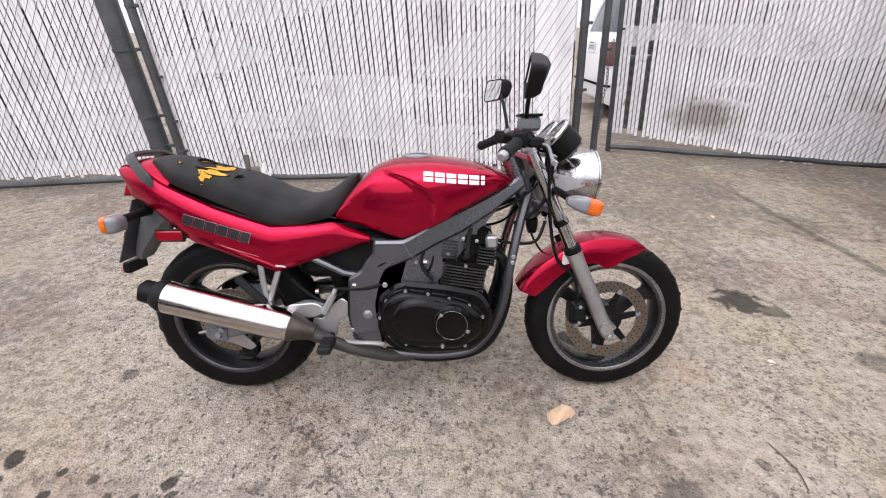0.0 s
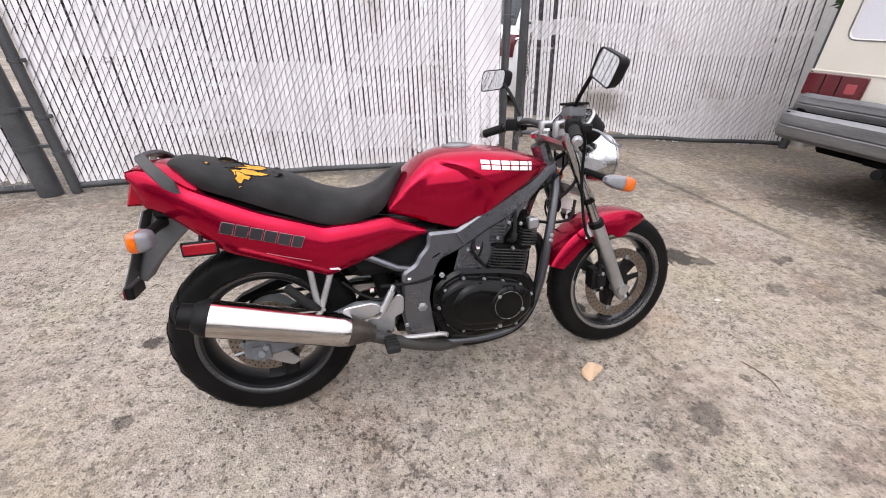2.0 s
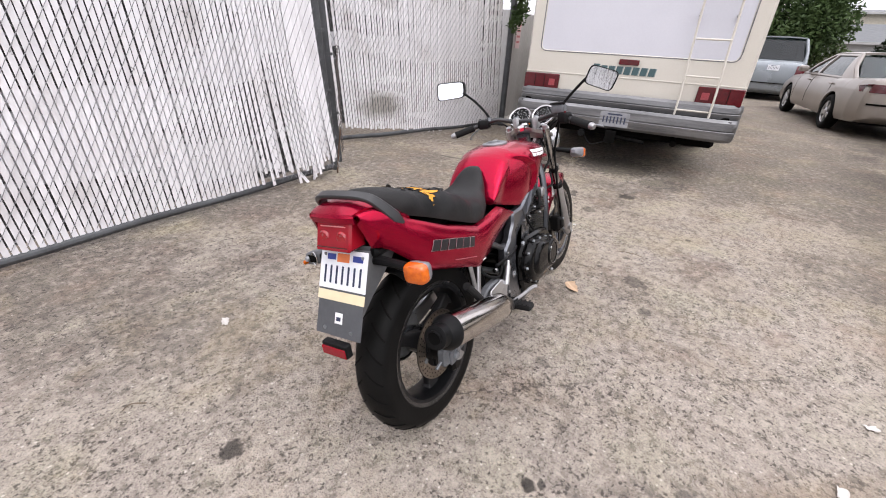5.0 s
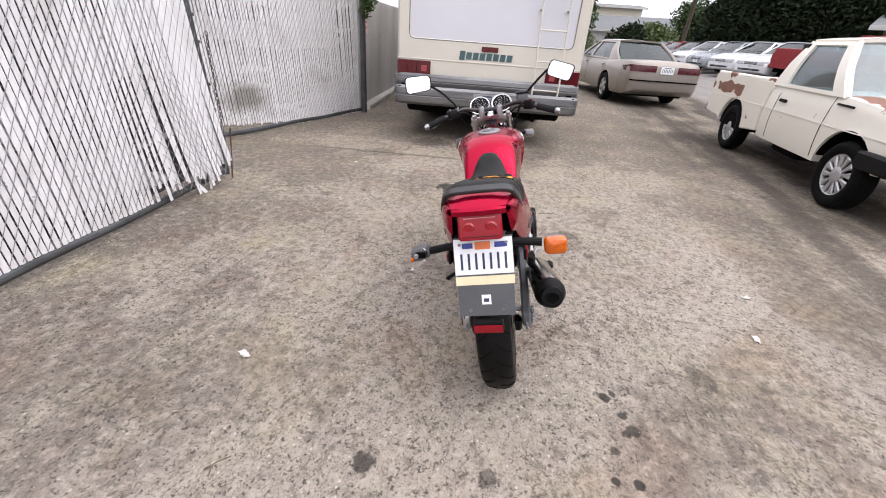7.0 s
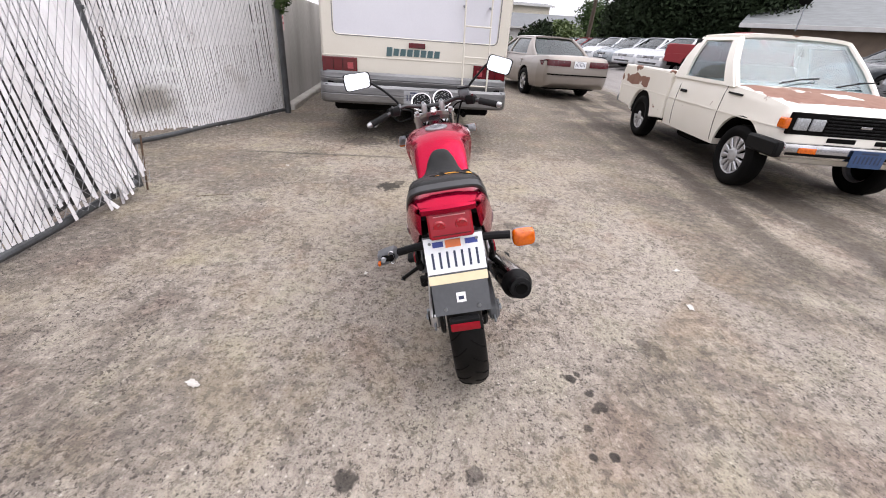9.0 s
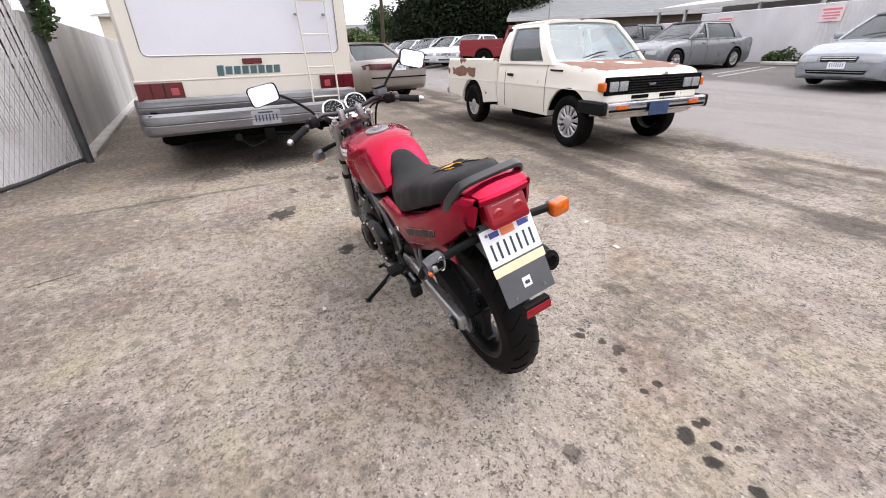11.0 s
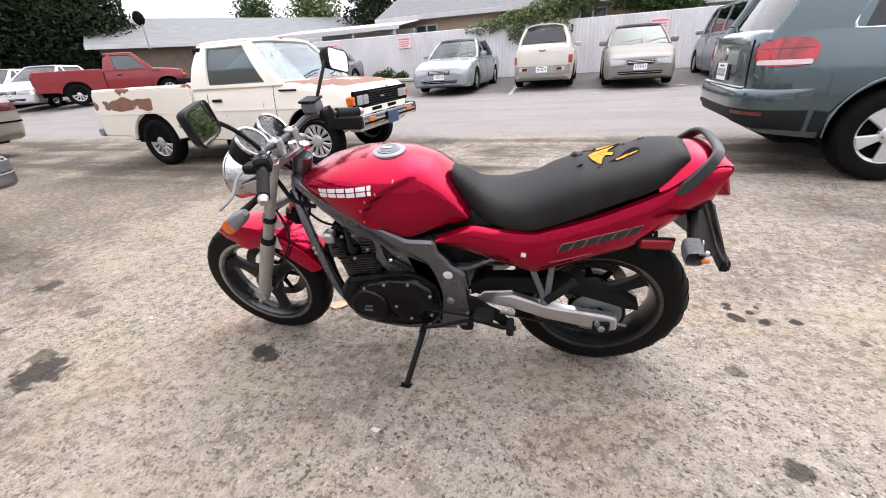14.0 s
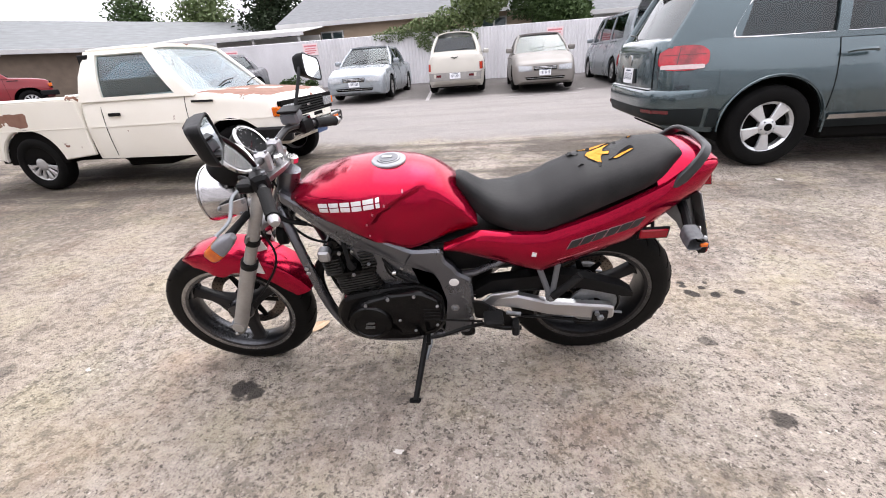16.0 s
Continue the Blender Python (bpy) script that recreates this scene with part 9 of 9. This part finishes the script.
cov = part("clutch_cover", loft([[(p[0], y, p[1]) for p in inset(COVER, d)] for y, d in ((-0.186, 0.035), (-0.184, 0.018), (-0.176, 0.008), (-0.160, 0.004), (-0.158, 0.0), (-0.14, 0.0))]), ENGINE, bike, "black clutch cover", smooth=40)
blister = round_poly([(-0.085, 0.36), (-0.05, 0.425), (0.02, 0.437), (0.11, 0.412), (0.175, 0.38), (0.185, 0.30), (0.12, 0.262), (-0.03, 0.275), (-0.075, 0.31)], 0.04, 4)
part("cover_blister", loft([[(p[0], y, p[1]) for p in inset(blister, d)] for y, d in ((-0.200, 0.03), (-0.197, 0.014), (-0.185, 0.004), (-0.180, 0.0))]), ENGINE, cov, smooth=45)
rc = part("round_cap", lathe([(0.066, -0.182), (0.066, -0.196), (0.060, -0.204), (0.052, -0.206), (0.050, -0.203), (0.004, -0.203)], 32, "y", (0.120, 0, 0.342)), ENGINE, cov)
part("scratched_ring", tube([(0.120 + 0.0505 * math.cos(t), -0.2052, 0.342 + 0.0505 * math.sin(t)) for t in [2 * math.pi * k / 32 for k in range(32)]], 0.0014, 5, closed=True), mat("scuffed_alloy_edge", (0.38, 0.37, 0.36), 0.45, 0.8, second=(0.02, 0.02, 0.02), scale=45), rc, "scuffed bare edge")
for px, pz in ((-0.03, 0.449), (0.043, 0.437), (0.112, 0.420), (0.178, 0.396), (0.222, 0.355), (-0.094, 0.414), (-0.118, 0.355), (0.204, 0.300), (0.165, 0.250), (0.089, 0.246), (-0.034, 0.256), (-0.087, 0.290)):
    part("bolt_boss", lathe([(0.013, -0.150), (0.013, -0.164), (0.011, -0.167)], 12, "y", (px, 0, pz)), ENGINE, cov)
    bolt(cov, px, -0.165, pz, 0.0066, 0.010, M["steel"])
for px, pz in ((0.086, 0.378), (0.172, 0.320), (0.089, 0.268)):
    bolt(cov, px, -0.199, pz, 0.0075, 0.009, M["alu"])
bolt(bike, -0.099, -0.145, 0.463, 0.010, 0.010, M["steel"])
# left covers
lcov = part("generator_cover", lathe([(0.082, 0.14), (0.082, 0.165), (0.074, 0.182), (0.056, 0.188), (0.054, 0.184), (0.004, 0.186)], 32, "y", (0.135, 0, 0.335)), ENGINE, bike, "round black generator cover")
emblem = mat("grey_emblem", (0.12, 0.12, 0.12), 0.4, 0.5)
part("cast_emblem", join(plate([(0.12, 0.34), (0.15, 0.34), (0.14, 0.35), (0.115, 0.35)], 0.186, 0.189, 0.0008), plate([(0.12, 0.32), (0.155, 0.32), (0.15, 0.332), (0.118, 0.332)], 0.186, 0.189, 0.0008)), emblem, lcov)
spr = part("sprocket_cover", loft([[(p[0], y, p[1]) for p in inset(round_poly([(-0.13, 0.32), (-0.12, 0.42), (-0.05, 0.465), (0.06, 0.455), (0.16, 0.425), (0.20, 0.385), (0.06, 0.30), (0.05, 0.25), (-0.08, 0.255)], 0.025, 4), d)] for y, d in ((0.172, 0.025), (0.168, 0.010), (0.155, 0.003), (0.14, 0.0))]), ENGINE, bike, "black sprocket cover", smooth=40)
for px, pz in ((-0.105, 0.40), (-0.03, 0.448), (0.06, 0.44), (0.14, 0.415), (0.03, 0.34), (-0.10, 0.31), (-0.02, 0.285)):
    bolt(spr, px, 0.166, pz, 0.006, 0.010, M["alu"])
for k in range(4):
    part("cover_rib", box(-0.115, 0.168, 0.335 + 0.016 * k, -0.055, 0.174, 0.342 + 0.016 * k, 0.002), ENGINE, spr)
# cylinders: stacked fins, inclined forward
AX = Vector((0.16, 0, 1.0)).normalized()


def slab(f, t, hx, hy, cut=0.012, off=0.0):
    c = Vector((0.152, 0, 0.42)) + AX * f
    sec = round_poly([(-hx, -hy), (hx, -hy), (hx, hy), (-hx, hy)], cut, 3)
    fw = Vector((1, 0, -0.16)).normalized()
    return loft([[c + AX * d + fw * (p[0] + off) + Vector((0, p[1], 0)) for p in sec] for d in (0, t)])


block = part("cylinder_block", slab(0.0, 0.11, 0.060, 0.102), FIN, bike, "finned black cylinder block")
for k in range(9):
    part("cooling_fin", slab(0.006 + 0.0105 * k, 0.0042, 0.076 - 0.002 * (k % 2), 0.122, 0.02), FIN, block)
chead = part("cylinder_head", join(slab(0.10, 0.012, 0.080, 0.124, 0.02), slab(0.11, 0.085, 0.060, 0.088, 0.02), slab(0.178, 0.010, 0.086, 0.104, 0.02)), ENGINE, bike, "black cylinder head")
for k in range(6):
    part("head_fin", join(slab(0.117 + 0.0108 * k, 0.0042, 0.027, 0.122 - 0.002 * k, 0.008, -0.060), slab(0.112 + 0.0100 * k, 0.0042, 0.030, 0.124 - 0.002 * k, 0.008, 0.064)), FIN, chead)
cam = part("cam_cover", join(slab(0.186, 0.016, 0.082, 0.092, 0.02), *[lathe([(0.016, -0.090), (0.021, -0.082), (0.021, 0.082), (0.016, 0.090)], 16, "y", (0.186 + d, 0, 0.622)) for d in (-0.045, 0.040)]), ENGINE, bike)
for s in (1, -1):
    for d in (-0.068, -0.022, 0.022, 0.068):
        part("cam_bolt", lathe([(0.0065, 0.0), (0.0065, s * 0.008), (0.004, s * 0.009)] if s > 0 else [(0.004, -0.009), (0.0065, -0.008), (0.0065, 0.0)], 8, "y", (0.183 + d, s * 0.104, 0.603 - d * 0.16)), M["alu"], cam)
    part("plug_cap", tube(curve([(0.168, s * 0.088, 0.535), (0.170, s * 0.122, 0.548), (0.174, s * 0.126, 0.575), (0.178, s * 0.118, 0.612), (0.186, s * 0.10, 0.640)]), [0.008] * 3 + [0.0105] * 9 + [0.007] * 40, 10), GRIP, bike, "black rubber spark plug cap")
    bolt(chead, 0.168, s * 0.122, 0.520, 0.007, 0.010, M["alu"])
    bolt(chead, 0.110, s * 0.122, 0.562, 0.006, 0.008, M["steel"])
for s in (1, -1):
    part("breather_cover", box(0.234, s * 0.10 - 0.02, 0.574, 0.274, s * 0.10 + 0.025, 0.616, 0.007), M["alu"], bike, "bare alloy cover")
    part("choke_link", join(tube([(-0.03, s * 0.10, 0.512), (0.03, s * 0.105, 0.520)], 0.007, 8), tube([(0.03, s * 0.105, 0.520), (0.045, s * 0.105, 0.534)], 0.011, 10)), ALLOY, bike, "bare alloy throttle linkage")
    bolt(bike, -0.037, s * 0.11, 0.479, 0.012, 0.010, ALLOY, "intake_clamp_bolt")
    bolt(bike, 0.004, s * 0.112, 0.531, 0.007, 0.010, M["alu"], "intake_clamp_bolt")
    part("intake_rubber", join(lathe([(0.030, 0.05), (0.033, 0.06), (0.029, 0.075), (0.030, 0.095)], 18, "x", (0, s * 0.062, 0.540)), lathe([(0.030, -0.06), (0.034, -0.05), (0.030, -0.035), (0.032, -0.02)], 18, "x", (0, s * 0.062, 0.545))), GRIP, bike)
    part("fuel_hose", tube(curve([(0.02, s * 0.085, 0.60), (0.06, s * 0.105, 0.565), (0.045, s * 0.112, 0.50), (0.0, s * 0.105, 0.475)]), 0.005, 8), M["black"], bike)
    part("carburettor", join(lathe([(0.032, -0.03), (0.036, 0.0), (0.032, 0.035)], 18, "x", (0.025, s * 0.062, 0.545)), box(-0.01, s * 0.062 - 0.03, 0.475, 0.055, s * 0.062 + 0.03, 0.535, 0.01), lathe([(0.034, 0.575), (0.034, 0.60), (0.02, 0.61)], 16, "z", (0.02, s * 0.062, 0))), mat("grey_carburettor", (0.055, 0.053, 0.05), 0.45, 0.6, second=(0.03, 0.028, 0.026), scale=20) if "grey_carburettor" not in bpy.data.materials else bpy.data.materials["grey_carburettor"], bike)
    part("header_pipe", tube(curve([(0.255, s * 0.06, 0.545), (0.295, s * 0.062, 0.525), (0.318, s * 0.065, 0.45), (0.305, s * 0.068, 0.33), (0.262, s * 0.07, 0.225), (0.19, s * 0.07, 0.168), (0.05, s * 0.05 - 0.03, 0.155), (-0.06, -0.07, 0.165)], 5), 0.0185, 10), M["satin"], bike, "black exhaust header")
    part("header_clamp", lathe([(0.026, 0.252), (0.028, 0.258), (0.026, 0.266)], 12, "x", (0, s * 0.06, 0.545)), M["steel"], bike)
# exhaust
part("link_pipe", tube(curve([(-0.02, -0.08, 0.165), (-0.10, -0.12, 0.185), (-0.22, -0.155, 0.235), (-0.33, -0.172, 0.29), (-0.39, -0.178, 0.318)], 4), 0.021, 12), mat("sooty_exhaust_pipe", (0.03, 0.03, 0.031), 0.5, 0.3, second=(0.05, 0.045, 0.04), scale=14), bike, "dark exhaust pipe")
mu0, mu1 = Vector((-0.405, -0.178, 0.328)), Vector((-0.795, -0.200, 0.452))
md = (mu1 - mu0).normalized()
sil = part("silencer", tube([mu0 - md * 0.035, mu0, mu0 + md * 0.02, mu0 + md * 0.04, mu1 - md * 0.01, mu1], [0.024, 0.044, 0.050, 0.0525, 0.0525, 0.050], 32), STEELY, bike, "polished silver silencer")
part("silencer_cap", tube([mu1 - md * 0.008, mu1 + md * 0.002, mu1 + md * 0.026, mu1 + md * 0.032, mu1 + md * 0.064, mu1 + md * 0.066], [0.0535, 0.0535, 0.043, 0.0365, 0.0355, 0.027], 28), M["black"], sil, "black end cap")
part("outlet", tube([mu1 + md * 0.05, mu1 + md * 0.0665], 0.020, 18), M["dark"], sil)
part("outlet_ring", tube([tuple(mu1 + md * 0.0665 + Vector((0, 0.022 * math.cos(t), 0.022 * math.sin(t)))) for t in [2 * math.pi * k / 20 for k in range(20)]], 0.003, 5, closed=True), M["black"], sil)
part("silencer_cone", tube([mu0 - md * 0.07, mu0 - md * 0.02, mu0 + md * 0.012], [0.024, 0.040, 0.050], 24), mat("heat_tinted_steel", (0.11, 0.095, 0.08), 0.4, 0.8, second=(0.06, 0.052, 0.045), scale=14), sil, "heat-tinted cone")

# swinging arm, chain guard, pegs, stand
BRIGHT = mat("brushed_bright_alloy", (0.52, 0.52, 0.53), 0.28, 0.9, second=(0.50, 0.50, 0.51), scale=14, fine=180, stretch=(0.2, 1, 2))
SW = [(-0.275, 0.372), (-0.31, 0.392), (-0.385, 0.394), (-0.50, 0.354), (-0.71, 0.326), (-0.73, 0.318), (-0.736, 0.262), (-0.70, 0.256), (-0.50, 0.292), (-0.39, 0.330), (-0.300, 0.345)]
for s in (1, -1):
    # the right arm is silver too; its shade is put in as grey
    arm = part("swinging_arm", plate(round_poly(SW, 0.012, 3), min(s * 0.098, s * 0.132), max(s * 0.098, s * 0.132), 0.007), BRIGHT if s > 0 else GREYLAMP, bike, "silver box-section swinging arm" if s > 0 else "silver swinging arm greyed for the shade on it")
    part("axle_plate", box(-0.71, s * 0.135 - 0.005, 0.258, -0.655, s * 0.135 + 0.005, 0.305, 0.004), M["satin"] if s > 0 else GREYLAMP, arm)
    bolt(arm, -0.682, s * 0.138, 0.282, 0.013, 0.012, M["steel"], "axle_nut")
    part("axle_adjuster", tube([(-0.735, s * 0.115, 0.283), (-0.765, s * 0.115, 0.276)], 0.005, 6), M["steel"], arm)
    # pillion peg bracket and peg
    br = part("peg_bracket", join(tube([(-0.445, s * 0.128, 0.530), (-0.492, s * 0.140, 0.400)], 0.010, 8, flat=0.6), tube([(-0.512, s * 0.128, 0.548), (-0.500, s * 0.140, 0.400)], 0.010, 8, flat=0.6), lathe([(0.018, 0.13), (0.018, 0.15)] if s > 0 else [(0.018, -0.15), (0.018, -0.13)], 14, "y", (-0.496, 0, 0.396))), M["alu"] if s < 0 else GREYLAMP, bike, "bare alloy pillion bracket")
    part("pillion_peg", tube([(-0.500, s * 0.150, 0.402), (-0.54, s * 0.152, 0.445), (-0.583, s * 0.150, 0.492)], 0.014, 10), GRIP, br, "folded black footpeg")
    bolt(br, -0.496, s * 0.15, 0.396, 0.009, 0.006, M["steel"])
    # rider's peg plate, peg and pedal
    if s < 0:
        part("peg_plate", plate(round_poly([(-0.248, 0.415), (-0.275, 0.395), (-0.315, 0.340), (-0.350, 0.345), (-0.355, 0.300), (-0.300, 0.262), (-0.270, 0.285), (-0.262, 0.335), (-0.232, 0.345), (-0.228, 0.40)], 0.010, 3), -0.142, -0.134, 0.003), ALLOY, bike, "cast alloy footpeg plate")
        part("heel_guard", plate(round_poly([(-0.300, 0.372), (-0.315, 0.392), (-0.338, 0.402), (-0.425, 0.396), (-0.432, 0.372), (-0.400, 0.352), (-0.345, 0.350)], 0.010, 3), -0.155, -0.149, 0.002), BRIGHT, bike, "pale alloy heel guard")
        part("footpeg", join(tube([(-0.290, -0.145, 0.280), (-0.290, -0.175, 0.278)], 0.012, 8), box(-0.312, -0.255, 0.264, -0.268, -0.172, 0.290, 0.006)), GRIP, bike, "black rubber footpeg")
    else:
        part("peg_plate", plate(round_poly([(-0.225, 0.390), (-0.262, 0.385), (-0.300, 0.350), (-0.340, 0.330), (-0.392, 0.262), (-0.378, 0.240), (-0.350, 0.252), (-0.300, 0.295), (-0.235, 0.305)], 0.010, 3), 0.134, 0.144, 0.003), M["satin"], bike, "black footpeg plate")
        part("arm_gusset", plate([(-0.257, 0.372), (-0.290, 0.407), (-0.387, 0.421), (-0.384, 0.402), (-0.318, 0.385), (-0.290, 0.346)], 0.126, 0.136, 0.003), BRIGHT, bike, "bright folded alloy gusset")
        part("footpeg", join(tube([(-0.295, 0.145, 0.352), (-0.295, 0.165, 0.354)], 0.012, 8), box(-0.330, 0.160, 0.338, -0.262, 0.225, 0.366, 0.009)), GRIP, bike, "folded black rubber footpeg")
        part("peg_spring", tube([(-0.345, 0.15, 0.335), (-0.395, 0.15, 0.325)], 0.007, 8), M["steel"], bike)
        part("bracket_stub", box(-0.392, 0.128, 0.236, -0.366, 0.178, 0.290, 0.006), GRIP, bike)
    for k in range(4 if s < 0 else 0):
        part("peg_rib", box(-0.310, -0.185 - 0.018 * k - 0.003, 0.289, -0.270, -0.185 - 0.018 * k + 0.003, 0.294, 0.001), GRIP, bike)
part("brake_pedal", tube(curve([(-0.27, -0.15, 0.262), (-0.20, -0.165, 0.262), (-0.12, -0.185, 0.268), (-0.10, -0.20, 0.268)]), 0.008, 8), M["alu"], bike, "bare alloy brake pedal")
part("brake_cylinder", join(tube([(-0.305, -0.158, 0.368), (-0.270, -0.155, 0.435)], 0.012, 12), tube([(-0.270, -0.155, 0.435), (-0.262, -0.152, 0.452)], 0.008, 8)), BRIGHT, bike, "bare alloy brake cylinder")
part("shift_lever", join(tube(curve([(-0.275, 0.15, 0.285), (-0.2, 0.16, 0.275), (-0.12, 0.175, 0.258), (-0.06, 0.19, 0.262)]), 0.007, 8), tube([(-0.065, 0.18, 0.262), (-0.065, 0.215, 0.262)], 0.009, 8)), M["satin"], bike, "shift lever")
part("shift_rod", tube([(-0.10, 0.172, 0.335), (-0.26, 0.155, 0.30)], 0.004, 6), M["satin"], bike)
part("chain_guard", sheet([[(x, y, z) for x, z in ((-0.24, 0.412), (-0.30, 0.452), (-0.46, 0.466), (-0.56, 0.464), (-0.66, 0.432), (-0.755, 0.395), (-0.79, 0.368))] for y in (0.07, 0.10, 0.112)] + [[(x, 0.114, z) for x, z in ((-0.24, 0.372), (-0.30, 0.400), (-0.46, 0.412), (-0.56, 0.412), (-0.66, 0.385), (-0.755, 0.355), (-0.79, 0.352))]], 0.004), M["black"], bike, "black chain guard")
part("side_stand", join(tube([(-0.055, 0.118, 0.225), (-0.035, 0.190, 0.158), (-0.005, 0.312, 0.070)], [0.013, 0.0115, 0.011], 10), plate(round_poly([(-0.026, 0.302), (0.018, 0.300), (0.020, 0.326), (-0.022, 0.328)], 0.009), 0.061, 0.070, 0.002, "z")), M["satin"], bike, "black side stand, folded out")
part("stand_bracket", box(-0.085, 0.10, 0.20, -0.025, 0.13, 0.25, 0.008), M["satin"], bike)
part("stand_spring", tube(curve([(-0.075, 0.125, 0.235), (-0.065, 0.16, 0.19), (-0.045, 0.195, 0.15)]), 0.006, 6), M["steel"], bike)
part("centre_bracket", box(-0.235, 0.03, 0.175, -0.18, 0.12, 0.225, 0.012), M["satin"], bike)
part("torque_tab", tube([(-0.24, 0.14, 0.275), (-0.345, 0.155, 0.26), (-0.40, 0.158, 0.262)], 0.009, 8), M["satin"], bike)

# calipers, hoses, cables
part("front_caliper", join(box(0.535, -0.098, 0.285, 0.595, -0.032, 0.375, 0.012), box(0.545, -0.11, 0.305, 0.585, -0.09, 0.36, 0.01)), M["satin"], bike, "black front brake caliper")
for z in (0.30, 0.36):
    bolt(bike, 0.565, -0.108, z, 0.007, 0.006, M["steel"], "caliper_bolt")
part("rear_caliper", box(-0.640, -0.096, 0.165, -0.585, -0.045, 0.220, 0.010), M["satin"], bike, "black rear brake caliper")
part("caliper_bracket", plate(round_poly([(-0.70, 0.25), (-0.60, 0.20), (-0.575, 0.215), (-0.66, 0.31)], 0.01), -0.104, -0.096, 0.002), M["alu"], bike, "silver caliper bracket")
part("brake_hose", tube(curve([(0.345, -0.175, 0.94), (0.41, -0.15, 0.88), (0.43, -0.12, 0.76), (0.44, -0.12, 0.66), (0.47, -0.115, 0.54), (0.54, -0.10, 0.46), (0.555, -0.10, 0.375)]), 0.0055, 8), M["black"], bike)
part("clutch_cable", tube(curve([(0.355, 0.19, 0.92), (0.42, 0.13, 0.90), (0.43, 0.06, 0.80), (0.36, 0.05, 0.68), (0.28, 0.06, 0.62), (0.10, 0.07, 0.60), (-0.04, 0.08, 0.56)]), 0.0045, 8), M["black"], bike)
part("throttle_cable", tube(curve([(0.335, -0.20, 0.915), (0.41, -0.13, 0.90), (0.42, -0.05, 0.80), (0.34, -0.05, 0.72), (0.15, -0.04, 0.64), (0.05, -0.03, 0.60)]), 0.0045, 8), M["black"], bike)
part("speedo_cable", tube(curve([(0.45, 0.05, 0.88), (0.47, 0.07, 0.74), (0.42, 0.10, 0.60), (0.50, 0.098, 0.46), (0.60, 0.09, 0.36), (0.67, 0.07, 0.29)]), 0.004, 8), M["black"], bike)
part("wiring_loom", join(tube(curve([(0.47, 0.02, 0.83), (0.41, 0.06, 0.78), (0.37, 0.07, 0.72), (0.30, 0.06, 0.69)]), 0.008, 8), tube(curve([(0.46, -0.03, 0.83), (0.43, -0.09, 0.74), (0.38, -0.085, 0.68), (0.33, -0.07, 0.65)]), 0.006, 8), tube(curve([(0.43, -0.09, 0.66), (0.40, -0.11, 0.60), (0.34, -0.09, 0.585), (0.27, -0.10, 0.60)]), 0.0055, 8)), M["black"], bike, "black wiring loom")
for k, pts in enumerate(([(-0.02, -0.09, 0.56), (-0.10, -0.12, 0.53), (-0.16, -0.115, 0.50), (-0.22, -0.10, 0.47)], [(-0.05, -0.085, 0.50), (-0.12, -0.125, 0.455), (-0.20, -0.125, 0.44), (-0.30, -0.12, 0.44)], [(0.05, -0.095, 0.60), (0.02, -0.125, 0.53), (0.06, -0.135, 0.47)], [(0.08, 0.095, 0.60), (0.03, 0.125, 0.52), (-0.04, 0.13, 0.48)], [(-0.24, -0.115, 0.43), (-0.30, -0.13, 0.40), (-0.36, -0.12, 0.42), (-0.42, -0.11, 0.47)])):
    part("hose", tube(curve(pts), 0.0055 + 0.001 * (k % 2), 8), M["black"], bike)
for px, py, pz in ((-0.205, -0.122, 0.455), (0.035, -0.128, 0.535), (0.03, 0.128, 0.52), (-0.33, -0.128, 0.435)):
    part("hose_clip", lathe([(0.009, -0.006), (0.010, 0.0), (0.009, 0.006)], 10, "x", (px, py, pz)), M["chrome"], bike)
part("horn", lathe([(0.012, 0.36), (0.036, 0.368), (0.038, 0.39), (0.03, 0.395), (0.004, 0.396)], 20, "x", (0.03, 0.02, 0.63)), M["black"], bike)
part("clutch_wiring", tube(curve([(-0.10, -0.165, 0.30), (-0.06, -0.18, 0.262), (-0.03, -0.172, 0.245), (0.01, -0.165, 0.24)]), 0.004, 6), M["black"], bike)
part("fork_reflector_plate", plate([(0.46, 0.60), (0.52, 0.585), (0.515, 0.63), (0.475, 0.65)], 0.062, 0.066, 0.001), M["white"], bike, "small white bracket plate")
